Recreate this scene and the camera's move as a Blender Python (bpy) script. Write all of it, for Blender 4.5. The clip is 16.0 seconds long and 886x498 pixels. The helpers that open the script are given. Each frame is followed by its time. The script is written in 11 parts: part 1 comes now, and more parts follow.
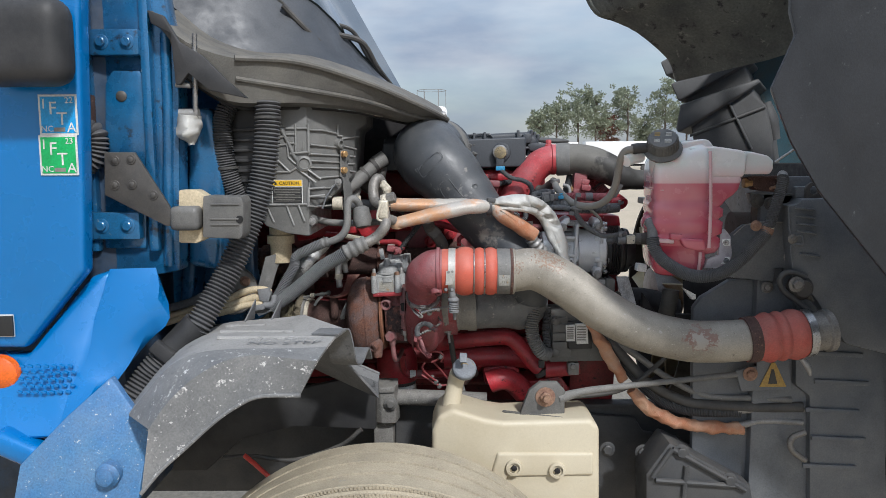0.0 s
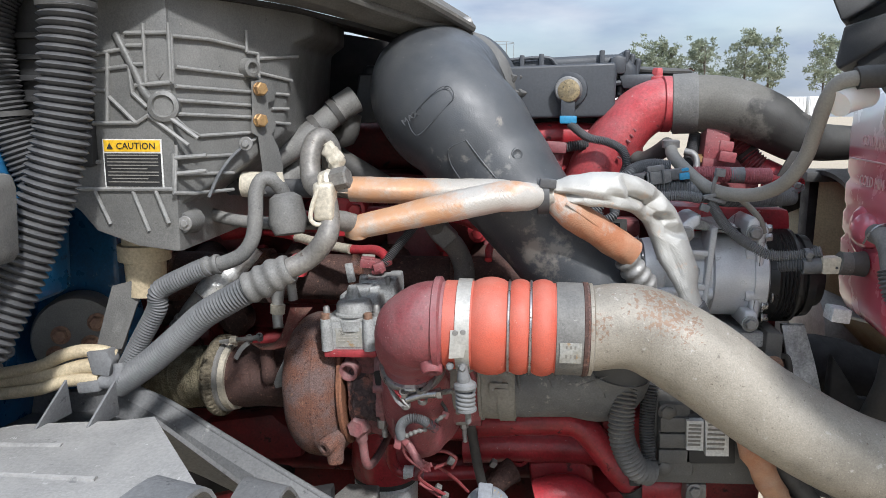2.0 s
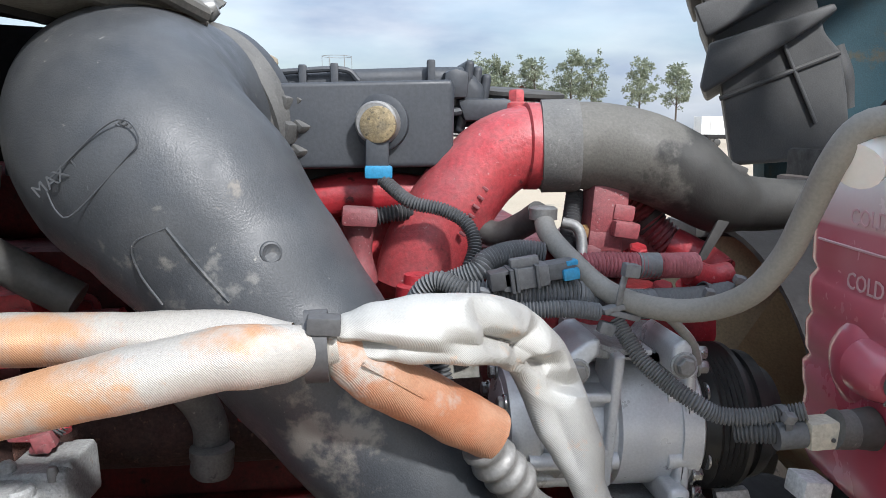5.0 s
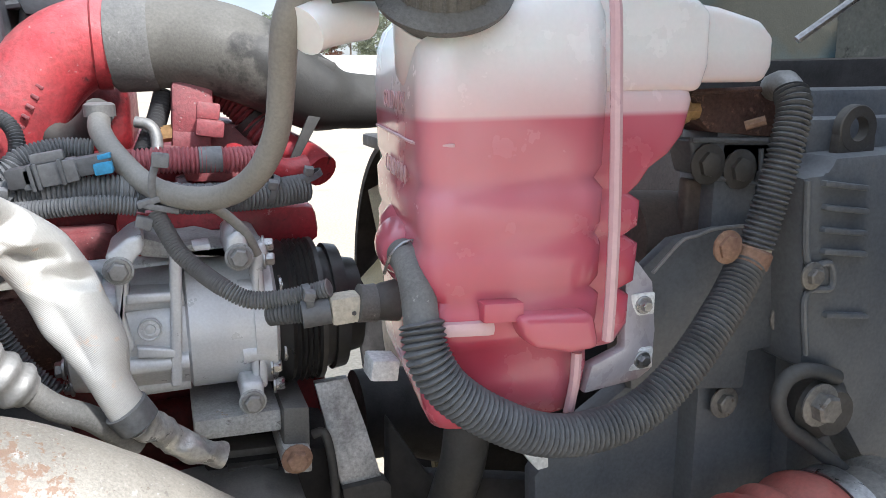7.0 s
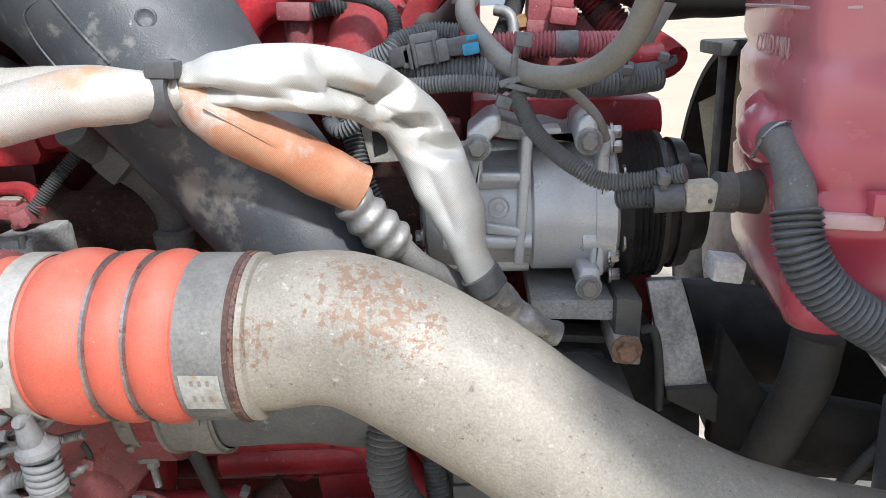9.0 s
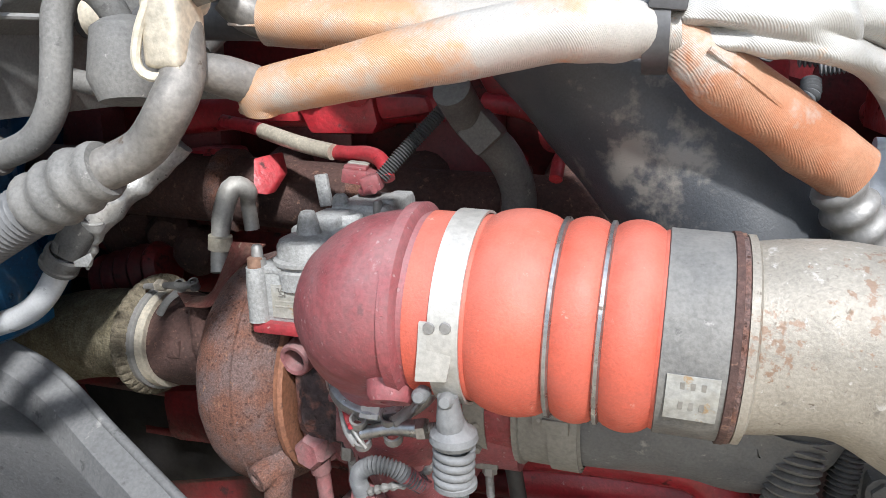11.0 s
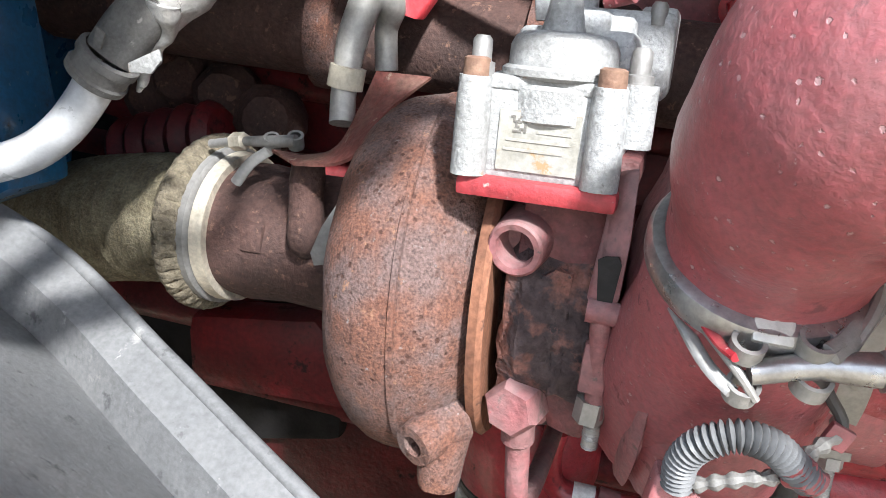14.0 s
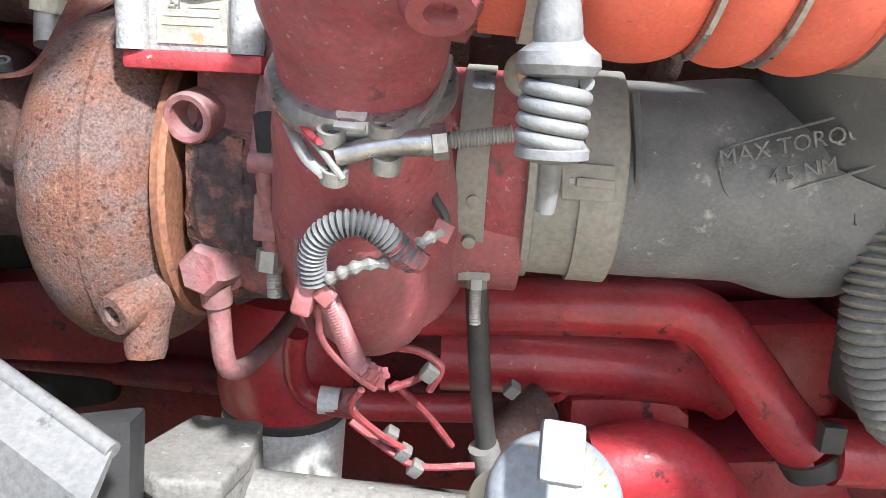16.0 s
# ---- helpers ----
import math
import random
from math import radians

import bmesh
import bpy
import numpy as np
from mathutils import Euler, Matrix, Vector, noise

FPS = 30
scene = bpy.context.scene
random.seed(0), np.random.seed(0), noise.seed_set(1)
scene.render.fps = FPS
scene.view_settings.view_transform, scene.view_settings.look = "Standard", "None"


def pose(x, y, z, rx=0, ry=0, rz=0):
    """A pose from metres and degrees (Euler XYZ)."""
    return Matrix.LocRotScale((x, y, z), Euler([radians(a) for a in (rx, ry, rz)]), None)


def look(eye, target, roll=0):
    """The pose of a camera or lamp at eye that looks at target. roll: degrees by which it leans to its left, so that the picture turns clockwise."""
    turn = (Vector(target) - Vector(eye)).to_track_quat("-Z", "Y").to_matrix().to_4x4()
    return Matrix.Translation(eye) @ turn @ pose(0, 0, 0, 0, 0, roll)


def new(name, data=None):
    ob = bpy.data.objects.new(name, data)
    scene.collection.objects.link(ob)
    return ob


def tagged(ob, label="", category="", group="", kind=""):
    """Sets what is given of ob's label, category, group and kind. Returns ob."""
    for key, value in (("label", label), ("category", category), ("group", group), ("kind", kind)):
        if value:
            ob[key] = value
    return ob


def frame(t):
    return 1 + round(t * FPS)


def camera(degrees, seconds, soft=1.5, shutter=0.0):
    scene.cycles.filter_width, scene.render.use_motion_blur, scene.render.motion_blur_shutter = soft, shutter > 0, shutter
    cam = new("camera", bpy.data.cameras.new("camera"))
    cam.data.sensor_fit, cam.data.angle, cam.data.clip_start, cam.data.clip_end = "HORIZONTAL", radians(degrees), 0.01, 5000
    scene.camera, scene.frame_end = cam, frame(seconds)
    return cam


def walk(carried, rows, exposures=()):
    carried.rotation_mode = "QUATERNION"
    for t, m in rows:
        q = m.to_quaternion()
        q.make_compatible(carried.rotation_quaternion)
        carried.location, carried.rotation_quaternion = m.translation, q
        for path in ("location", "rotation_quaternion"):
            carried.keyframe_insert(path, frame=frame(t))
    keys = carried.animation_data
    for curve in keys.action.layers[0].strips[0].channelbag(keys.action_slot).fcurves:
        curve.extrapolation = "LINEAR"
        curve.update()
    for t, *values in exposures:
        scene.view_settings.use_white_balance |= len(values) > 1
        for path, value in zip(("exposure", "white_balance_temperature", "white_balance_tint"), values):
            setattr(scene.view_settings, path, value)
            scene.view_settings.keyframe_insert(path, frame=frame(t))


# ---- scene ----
cam = camera(61.0, 16.0, soft=0.8)
PATH = [
    (0, (0.008, 0.038, 1.639), (0.002, 2.025, 1.406), -0.3),
    (0.5, (-0.008, 0.295, 1.645), (-0.041, 2.279, 1.393), -0.4),
    (1, (0.036, 0.55, 1.631), (-0.024, 2.529, 1.348), -0.4),
    (1.5, (0.105, 0.785, 1.635), (-0.019, 2.757, 1.325), -0.4),
    (2, (0.078, 0.981, 1.623), (-0.099, 2.943, 1.274), 0.0),
    (2.5, (0.0, 1.204, 1.642), (-0.218, 3.157, 1.268), 0.6),
    (2.7, (-0.004, 1.292, 1.654), (-0.257, 3.234, 1.245), 0.9),
    (3, (0.01, 1.382, 1.652), (-0.178, 3.34, 1.292), 1.2),
    (3.2, (0.031, 1.435, 1.663), (-0.142, 3.396, 1.311), 1.4),
    (5.3, (0.162, 1.466, 1.656), (0.526, 3.408, 1.346), 0.3),
    (5.5, (0.179, 1.466, 1.659), (0.631, 3.384, 1.32), 0.3),
    (6, (0.223, 1.458, 1.654), (0.821, 3.328, 1.275), 0.0),
    (6.5, (0.289, 1.435, 1.642), (0.966, 3.269, 1.221), -0.2),
    (6.6, (0.305, 1.435, 1.644), (0.997, 3.258, 1.199), -0.5),
    (7, (0.365, 1.418, 1.61), (1.037, 3.247, 1.156), -0.4),
    (7.5, (0.404, 1.416, 1.581), (0.962, 3.265, 1.062), -0.5),
    (8, (0.384, 1.391, 1.583), (0.744, 3.274, 1.011), -1.0),
    (8.4, (0.368, 1.411, 1.578), (0.525, 3.31, 0.971), -1.7),
    (8.5, (0.363, 1.417, 1.573), (0.473, 3.319, 0.964), -1.6),
    (9, (0.323, 1.419, 1.574), (0.225, 3.32, 0.96), -2.1),
    (9.5, (0.279, 1.429, 1.568), (0.004, 3.317, 0.966), -2.3),
    (10, (0.242, 1.44, 1.564), (-0.179, 3.303, 0.972), -2.3),
    (10.2, (0.229, 1.443, 1.56), (-0.238, 3.3, 0.982), -2.2),
    (12.3, (-0.065, 1.583, 1.434), (-0.498, 3.47, 0.93), 5.4),
    (12.5, (-0.072, 1.606, 1.425), (-0.487, 3.497, 0.923), 5.8),
    (13, (-0.086, 1.638, 1.396), (-0.484, 3.53, 0.883), 6.4),
    (13.5, (-0.11, 1.642, 1.385), (-0.516, 3.525, 0.846), 6.7),
    (14, (-0.113, 1.646, 1.36), (-0.504, 3.523, 0.79), 7.3),
    (14.5, (-0.106, 1.643, 1.334), (-0.426, 3.531, 0.758), 7.3),
    (15, (-0.09, 1.619, 1.304), (-0.303, 3.537, 0.779), 6.9),
    (15.5, (-0.065, 1.605, 1.283), (-0.195, 3.542, 0.801), 6.1),
    (16, (-0.004, 1.587, 1.295), (-0.009, 3.537, 0.85), 5.6),
]
EXPOSURES = [(t, stops, 6150, 10) for t, stops in ((0, 0.20), (1, 0.50), (3, 0.58), (5.5, 0.75), (6.2, 0.9), (7, 1.18), (8, 1.08), (9, 0.9), (10, 0.85), (12.5, 1.45), (14.5, 1.95), (16, 2.0))]
walk(cam, [(t, look(eye, target, roll)) for t, eye, target, roll in PATH], EXPOSURES)


# ---- light ----
SUN_EL, SUN_AZ = 43.0, 153.0          # degrees; azimuth counted clockwise from +y
sun_dir = Vector((math.sin(radians(SUN_AZ)) * math.cos(radians(SUN_EL)), math.cos(radians(SUN_AZ)) * math.cos(radians(SUN_EL)), math.sin(radians(SUN_EL))))
sun = new("sun", bpy.data.lights.new("sun", "SUN"))
sun.data.energy, sun.data.angle, sun.data.color = 3.2, radians(4.0), (1.0, 0.97, 0.93)
sun.matrix_world = look(sun_dir * 50, (0, 0, 0))

world = bpy.data.worlds.new("sky")
scene.world = world
world.use_nodes = True
wn, wl = world.node_tree.nodes, world.node_tree.links
wn.clear()
sky = wn.new("ShaderNodeTexSky")
sky.sky_type, sky.sun_disc = "NISHITA", False
sky.sun_elevation, sky.sun_rotation, sky.dust_density, sky.air_density = radians(SUN_EL), radians(SUN_AZ), 2.0, 1.2
wco = wn.new("ShaderNodeTexCoord")
wmap = wn.new("ShaderNodeMapping")
wmap.inputs["Scale"].default_value = (1.0, 1.0, 3.2)
wl.new(wco.outputs["Generated"], wmap.inputs["Vector"])
wno = wn.new("ShaderNodeTexNoise")
wno.inputs["Scale"].default_value, wno.inputs["Detail"].default_value, wno.inputs["Roughness"].default_value = 3.2, 9.0, 0.55
wl.new(wmap.outputs["Vector"], wno.inputs["Vector"])
wra = wn.new("ShaderNodeValToRGB")
wra.color_ramp.elements[0].position, wra.color_ramp.elements[1].position = 0.36, 0.66
wra.color_ramp.elements[0].color, wra.color_ramp.elements[1].color = (0.45, 0.45, 0.45, 1), (1.0, 1.0, 1.0, 1)
wl.new(wno.outputs["Fac"], wra.inputs["Fac"])
wno2 = wn.new("ShaderNodeTexNoise")
wno2.inputs["Scale"].default_value, wno2.inputs["Detail"].default_value = 5.5, 6.0
wl.new(wmap.outputs["Vector"], wno2.inputs["Vector"])
wcl = wn.new("ShaderNodeValToRGB")
wcl.color_ramp.elements[0].position, wcl.color_ramp.elements[1].position = 0.35, 0.7
wcl.color_ramp.elements[0].color, wcl.color_ramp.elements[1].color = (2.5, 3.0, 3.8, 1), (4.6, 4.8, 5.1, 1)
wl.new(wno2.outputs["Fac"], wcl.inputs["Fac"])
wmx = wn.new("ShaderNodeMix")
wmx.data_type = "RGBA"
wl.new(wra.outputs["Color"], wmx.inputs["Factor"])
wl.new(sky.outputs["Color"], wmx.inputs["A"])
# clouds brighten towards the zenith as an overcast sky does
wsep = wn.new("ShaderNodeSeparateXYZ")
wl.new(wco.outputs["Generated"], wsep.inputs["Vector"])
wgr = wn.new("ShaderNodeMapRange")
wgr.inputs["From Min"].default_value, wgr.inputs["From Max"].default_value, wgr.inputs["To Min"].default_value, wgr.inputs["To Max"].default_value = 0.0, 1.0, 0.78, 2.34
wl.new(wsep.outputs["Z"], wgr.inputs["Value"])
wvm = wn.new("ShaderNodeVectorMath")
wvm.operation = "SCALE"
wl.new(wcl.outputs["Color"], wvm.inputs[0])
wl.new(wgr.outputs["Result"], wvm.inputs["Scale"])
wl.new(wvm.outputs["Vector"], wmx.inputs["B"])
wbg = wn.new("ShaderNodeBackground")
wbg.inputs["Strength"].default_value = 0.12
wl.new(wmx.outputs["Result"], wbg.inputs["Color"])
wout = wn.new("ShaderNodeOutputWorld")
wl.new(wbg.outputs["Background"], wout.inputs["Surface"])


# ---- building helpers ----
def thing(name, loc, label, category, group="", kind=""):
    ob = new(name)
    ob.location = loc
    ob.empty_display_size = 0.02
    return tagged(ob, label, category, group, kind)


def mesh_of(name, bm, material, sharp=38):
    me = bpy.data.meshes.new(name)
    bm.normal_update()
    bm.to_mesh(me)
    bm.free()
    me.polygons.foreach_set("use_smooth", [True] * len(me.polygons))
    me.set_sharp_from_angle(angle=radians(sharp))
    me.materials.append(material)
    return me


def part(name, bm, material, parent, label="", sharp=38):
    ob = new(name, mesh_of(name, bm, material, sharp))
    ob.parent = parent
    if parent.type == "EMPTY":
        ob.matrix_parent_inverse = Matrix.Translation(-parent.location)
    return tagged(ob, label)


def B():
    return bmesh.new()


def merge(bm, other):
    me = bpy.data.meshes.new("tmp")
    other.to_mesh(me)
    other.free()
    bm.from_mesh(me)
    bpy.data.meshes.remove(me)
    return bm


def V(*a):
    return Vector(a[0] if len(a) == 1 else a)


def spline(pts, step, radii=None):
    """Points at even steps on a smooth curve through pts, with radii and lengths along it."""
    P = [V(p) for p in pts]
    R = list(radii) if radii else [1.0] * len(P)
    P = [2 * P[0] - P[1]] + P + [2 * P[-1] - P[-2]]
    R = [R[0]] + R + [R[-1]]
    dense, rad = [], []
    for i in range(1, len(P) - 2):
        n = max(4, int((P[i + 1] - P[i]).length / step * 2))
        for k in range(n):
            t = k / n
            a, b, c, d = P[i - 1], P[i], P[i + 1], P[i + 2]
            dense.append(0.5 * (2 * b + (c - a) * t + (2 * a - 5 * b + 4 * c - d) * t * t + (3 * b - a - 3 * c + d) * t ** 3))
            u = t * t * (3 - 2 * t)
            rad.append(R[i] * (1 - u) + R[i + 1] * u)
    dense.append(P[-2])
    rad.append(R[-2])
    s = [0.0]
    for a, b in zip(dense, dense[1:]):
        s.append(s[-1] + (b - a).length)
    n = max(2, int(round(s[-1] / step)))
    out, j = [], 0
    for k in range(n + 1):
        want = s[-1] * k / n
        while j < len(s) - 2 and s[j + 1] < want:
            j += 1
        f = (want - s[j]) / max(1e-9, s[j + 1] - s[j])
        out.append((dense[j].lerp(dense[j + 1], f), rad[j] + (rad[j + 1] - rad[j]) * f, want))
    return out


def tube(bm, pts, r, seg=14, step=None, prof=None, caps=True, flat=None):
    """A round pipe along pts. r: one radius or one a point; prof(s): added to the radius at length s; flat=(axis, factor) squeezes the section."""
    radii = r if isinstance(r, (list, tuple)) else [r] * len(pts)
    rows = spline(pts, step or max(0.004, min(radii) * 0.6), radii)
    C = [q[0] for q in rows]
    tan = [(C[min(i + 1, len(C) - 1)] - C[max(i - 1, 0)]).normalized() for i in range(len(C))]
    up = Vector((0, 0, 1)) if abs(tan[0].z) < 0.9 else Vector((1, 0, 0))
    nrm = (up - tan[0] * up.dot(tan[0])).normalized()
    rings = []
    for i, (c, rad, s) in enumerate(rows):
        nrm = (nrm - tan[i] * nrm.dot(tan[i])).normalized()
        bi = tan[i].cross(nrm)
        rr = rad + (prof(s) if prof else 0.0)
        ring = []
        for k in range(seg):
            a = 2 * math.pi * k / seg
            off = (nrm * math.cos(a) + bi * math.sin(a)) * rr
            if flat:
                ax = V(flat[0])
                off -= ax * off.dot(ax) * (1 - flat[1])
            ring.append(bm.verts.new(c + off))
        rings.append(ring)
    for a, b in zip(rings, rings[1:]):
        for k in range(seg):
            bm.faces.new((a[k], a[(k + 1) % seg], b[(k + 1) % seg], b[k]))
    if caps:
        bm.faces.new(rings[0][::-1])
        bm.faces.new(rings[-1])
    return bm


def loom(bm, pts, r, pitch=0.0055, amp=0.0011, seg=14):
    """Corrugated conduit."""
    pitch, amp = pitch * 0.68, amp * 1.45
    shape = (-1.0, 0.35, 1.0, 0.35)
    return tube(bm, pts, r, seg, pitch / 4, lambda s: amp * shape[int(round(s / (pitch / 4))) % 4])


def lathe(bm, origin, axis, prof, seg=28, caps=True, lump=None):
    """A turned shape: prof gives (length along the axis, radius)."""
    o, ax = V(origin), V(axis).normalized()
    up = Vector((0, 0, 1)) if abs(ax.z) < 0.9 else Vector((1, 0, 0))
    n = (up - ax * up.dot(ax)).normalized()
    b = ax.cross(n)
    rings = []
    for a, r in prof:
        rings.append([bm.verts.new(o + ax * a + (n * math.cos(t) + b * math.sin(t)) * (r * (lump(t) if lump else 1.0))) for t in (2 * math.pi * k / seg for k in range(seg))])
    for p, q in zip(rings, rings[1:]):
        for k in range(seg):
            bm.faces.new((p[k], p[(k + 1) % seg], q[(k + 1) % seg], q[k]))
    if caps:
        bm.faces.new(rings[0][::-1])
        bm.faces.new(rings[-1])
    return bm


def bevel(bm, w, seg=2):
    if w > 0:
        bmesh.ops.bevel(bm, geom=[e for e in bm.edges if len(e.link_faces) == 2 and e.calc_face_angle(0) > 0.35], offset=w, segments=seg, profile=0.6, affect="EDGES", clamp_overlap=True)
    return bm


def box(bm, c, size, rot=(0, 0, 0), bev=0.003, seg=2):
    t = B()
    m = pose(*c, *rot) @ Matrix.Diagonal((*size, 1))
    bmesh.ops.create_cube(t, size=1.0, matrix=m)
    bevel(t, bev, seg)
    return merge(bm, t)


def prism(bm, poly, y0, y1, bev=0.003, seg=2):
    """An outline in x and z, from depth y0 to y1 (numbers, or a function of x and z)."""
    f0 = y0 if callable(y0) else (lambda x, z: y0)
    f1 = y1 if callable(y1) else (lambda x, z: y1)
    t = B()
    a = [t.verts.new((x, f0(x, z), z)) for x, z in poly]
    b = [t.verts.new((x, f1(x, z), z)) for x, z in poly]
    n = len(poly)
    for k in range(n):
        t.faces.new((a[k], a[(k + 1) % n], b[(k + 1) % n], b[k]))
    t.faces.new(a[::-1])
    t.faces.new(b)
    bmesh.ops.recalc_face_normals(t, faces=t.faces)
    bevel(t, bev, seg)
    return merge(bm, t)


def slab(bm, pts, off, bev=0.002, seg=2):
    """A plate: an outline of points in space, thickened by the vector off."""
    t = B()
    o = V(off)
    a = [t.verts.new(V(p)) for p in pts]
    b = [t.verts.new(V(p) + o) for p in pts]
    n = len(pts)
    for k in range(n):
        t.faces.new((a[k], a[(k + 1) % n], b[(k + 1) % n], b[k]))
    t.faces.new(a[::-1])
    t.faces.new(b)
    bmesh.ops.recalc_face_normals(t, faces=t.faces)
    bevel(t, bev, seg)
    return merge(bm, t)


def loft(bm, rows, thick=0.004, smooth=1):
    """A sheet through rows of points, thickened."""
    rows = [[V(p) for p in r] for r in rows]
    t = B()
    if smooth > 1:
        fine = []
        for r in rows:
            n = (len(r) - 1) * smooth
            q = []
            for k in range(n + 1):
                i = min(k // smooth, len(r) - 2)
                f = k / smooth - i
                a, b, c, d = r[max(i - 1, 0)], r[i], r[i + 1], r[min(i + 2, len(r) - 1)]
                q.append(0.5 * (2 * b + (c - a) * f + (2 * a - 5 * b + 4 * c - d) * f * f + (3 * b - a - 3 * c + d) * f ** 3))
            fine.append(q)
        rows = fine
    g = [[t.verts.new(p) for p in r] for r in rows]
    for a, b in zip(g, g[1:]):
        for k in range(len(a) - 1):
            t.faces.new((a[k], a[k + 1], b[k + 1], b[k]))
    bmesh.ops.recalc_face_normals(t, faces=t.faces)
    if thick:
        bmesh.ops.solidify(t, geom=t.faces[:] , thickness=thick)
    return merge(bm, t)


def bolt(bm, p, d=(0, -1, 0), r=0.009, h=0.008, washer=1.5, turn=0.3):
    """A hex head on a washer, standing on p and facing d."""
    d = V(d).normalized()
    if washer:
        lathe(bm, p, d, [(0, r * washer), (0.0018, r * washer), (0.0024, r * washer * 0.93)], 16)
    up = Vector((0, 0, 1)) if abs(d.z) < 0.9 else Vector((1, 0, 0))
    n = (up - d * up.dot(d)).normalized()
    b = d.cross(n)
    rings = [[bm.verts.new(V(p) + d * a + (n * math.cos(t) + b * math.sin(t)) * q) for t in (turn + math.pi / 3 * k for k in range(6))] for a, q in ((0.002, r), (h * 0.85, r), (h, r * 0.82))]
    for x, y in zip(rings, rings[1:]):
        for k in range(6):
            bm.faces.new((x[k], x[(k + 1) % 6], y[(k + 1) % 6], y[k]))
    bm.faces.new(rings[-1])
    return bm


def band(bm, c, axis, r, width, thick=0.0015, seg=36):
    """A clamp strap round a pipe."""
    return lathe(bm, c, axis, [(-width / 2, r), (-width / 2, r + thick), (width / 2, r + thick), (width / 2, r), (-width / 2, r)], seg, caps=False)


def crumple(bm, amp, scale, seed=0.0):
    bm.normal_update()
    for v in bm.verts:
        q = v.co * scale + Vector((seed, seed * 1.7, -seed))
        v.co += v.normal * amp * (noise.noise(q) + 0.5 * noise.noise(q * 2.3))
    return bm


def crinkle(bm, amp, scale, seed=0.0, along=(1, 1, 1)):
    """Foil dents: flat hollows that meet in sharp folds."""
    bm.normal_update()
    for v in bm.verts:
        q = Vector((v.co.x * along[0], v.co.y * along[1], v.co.z * along[2])) * scale + Vector((seed, -seed, seed * 0.6))
        d = noise.voronoi(q)[0]
        v.co += v.normal * amp * (d[0] * 1.3 - 0.75 + 0.35 * noise.noise(q * 0.5))
    return bm


def folded(bm, folds):
    """Sharp pinched folds: (point, direction across the fold, depth, half width, reach)."""
    bm.normal_update()
    for v in bm.verts:
        for c, d, depth, wide, reach in folds:
            q = v.co - V(c)
            u = abs(q.dot(V(d).normalized()))
            if u < wide and q.length < reach:
                v.co -= v.normal * depth * (1 - u / wide) * (1 - (q.length / reach) ** 2)
    return bm


def text_on(name, words, size, m, material, parent, label=""):
    cu = bpy.data.curves.new(name, "FONT")
    cu.body, cu.size, cu.extrude, cu.align_x, cu.align_y = words, size, 0.0004, "CENTER", "CENTER"
    cu.resolution_u = 2
    ob = bpy.data.objects.new("tmp", cu)
    me = bpy.data.meshes.new_from_object(ob)
    me.transform(m)
    me.materials.clear()
    me.materials.append(material)
    me.name = name
    bpy.data.objects.remove(ob)
    o = new(name, me)
    o.parent = parent
    if parent.type == "EMPTY":
        o.matrix_parent_inverse = Matrix.Translation(-parent.location)
    return tagged(o, label)


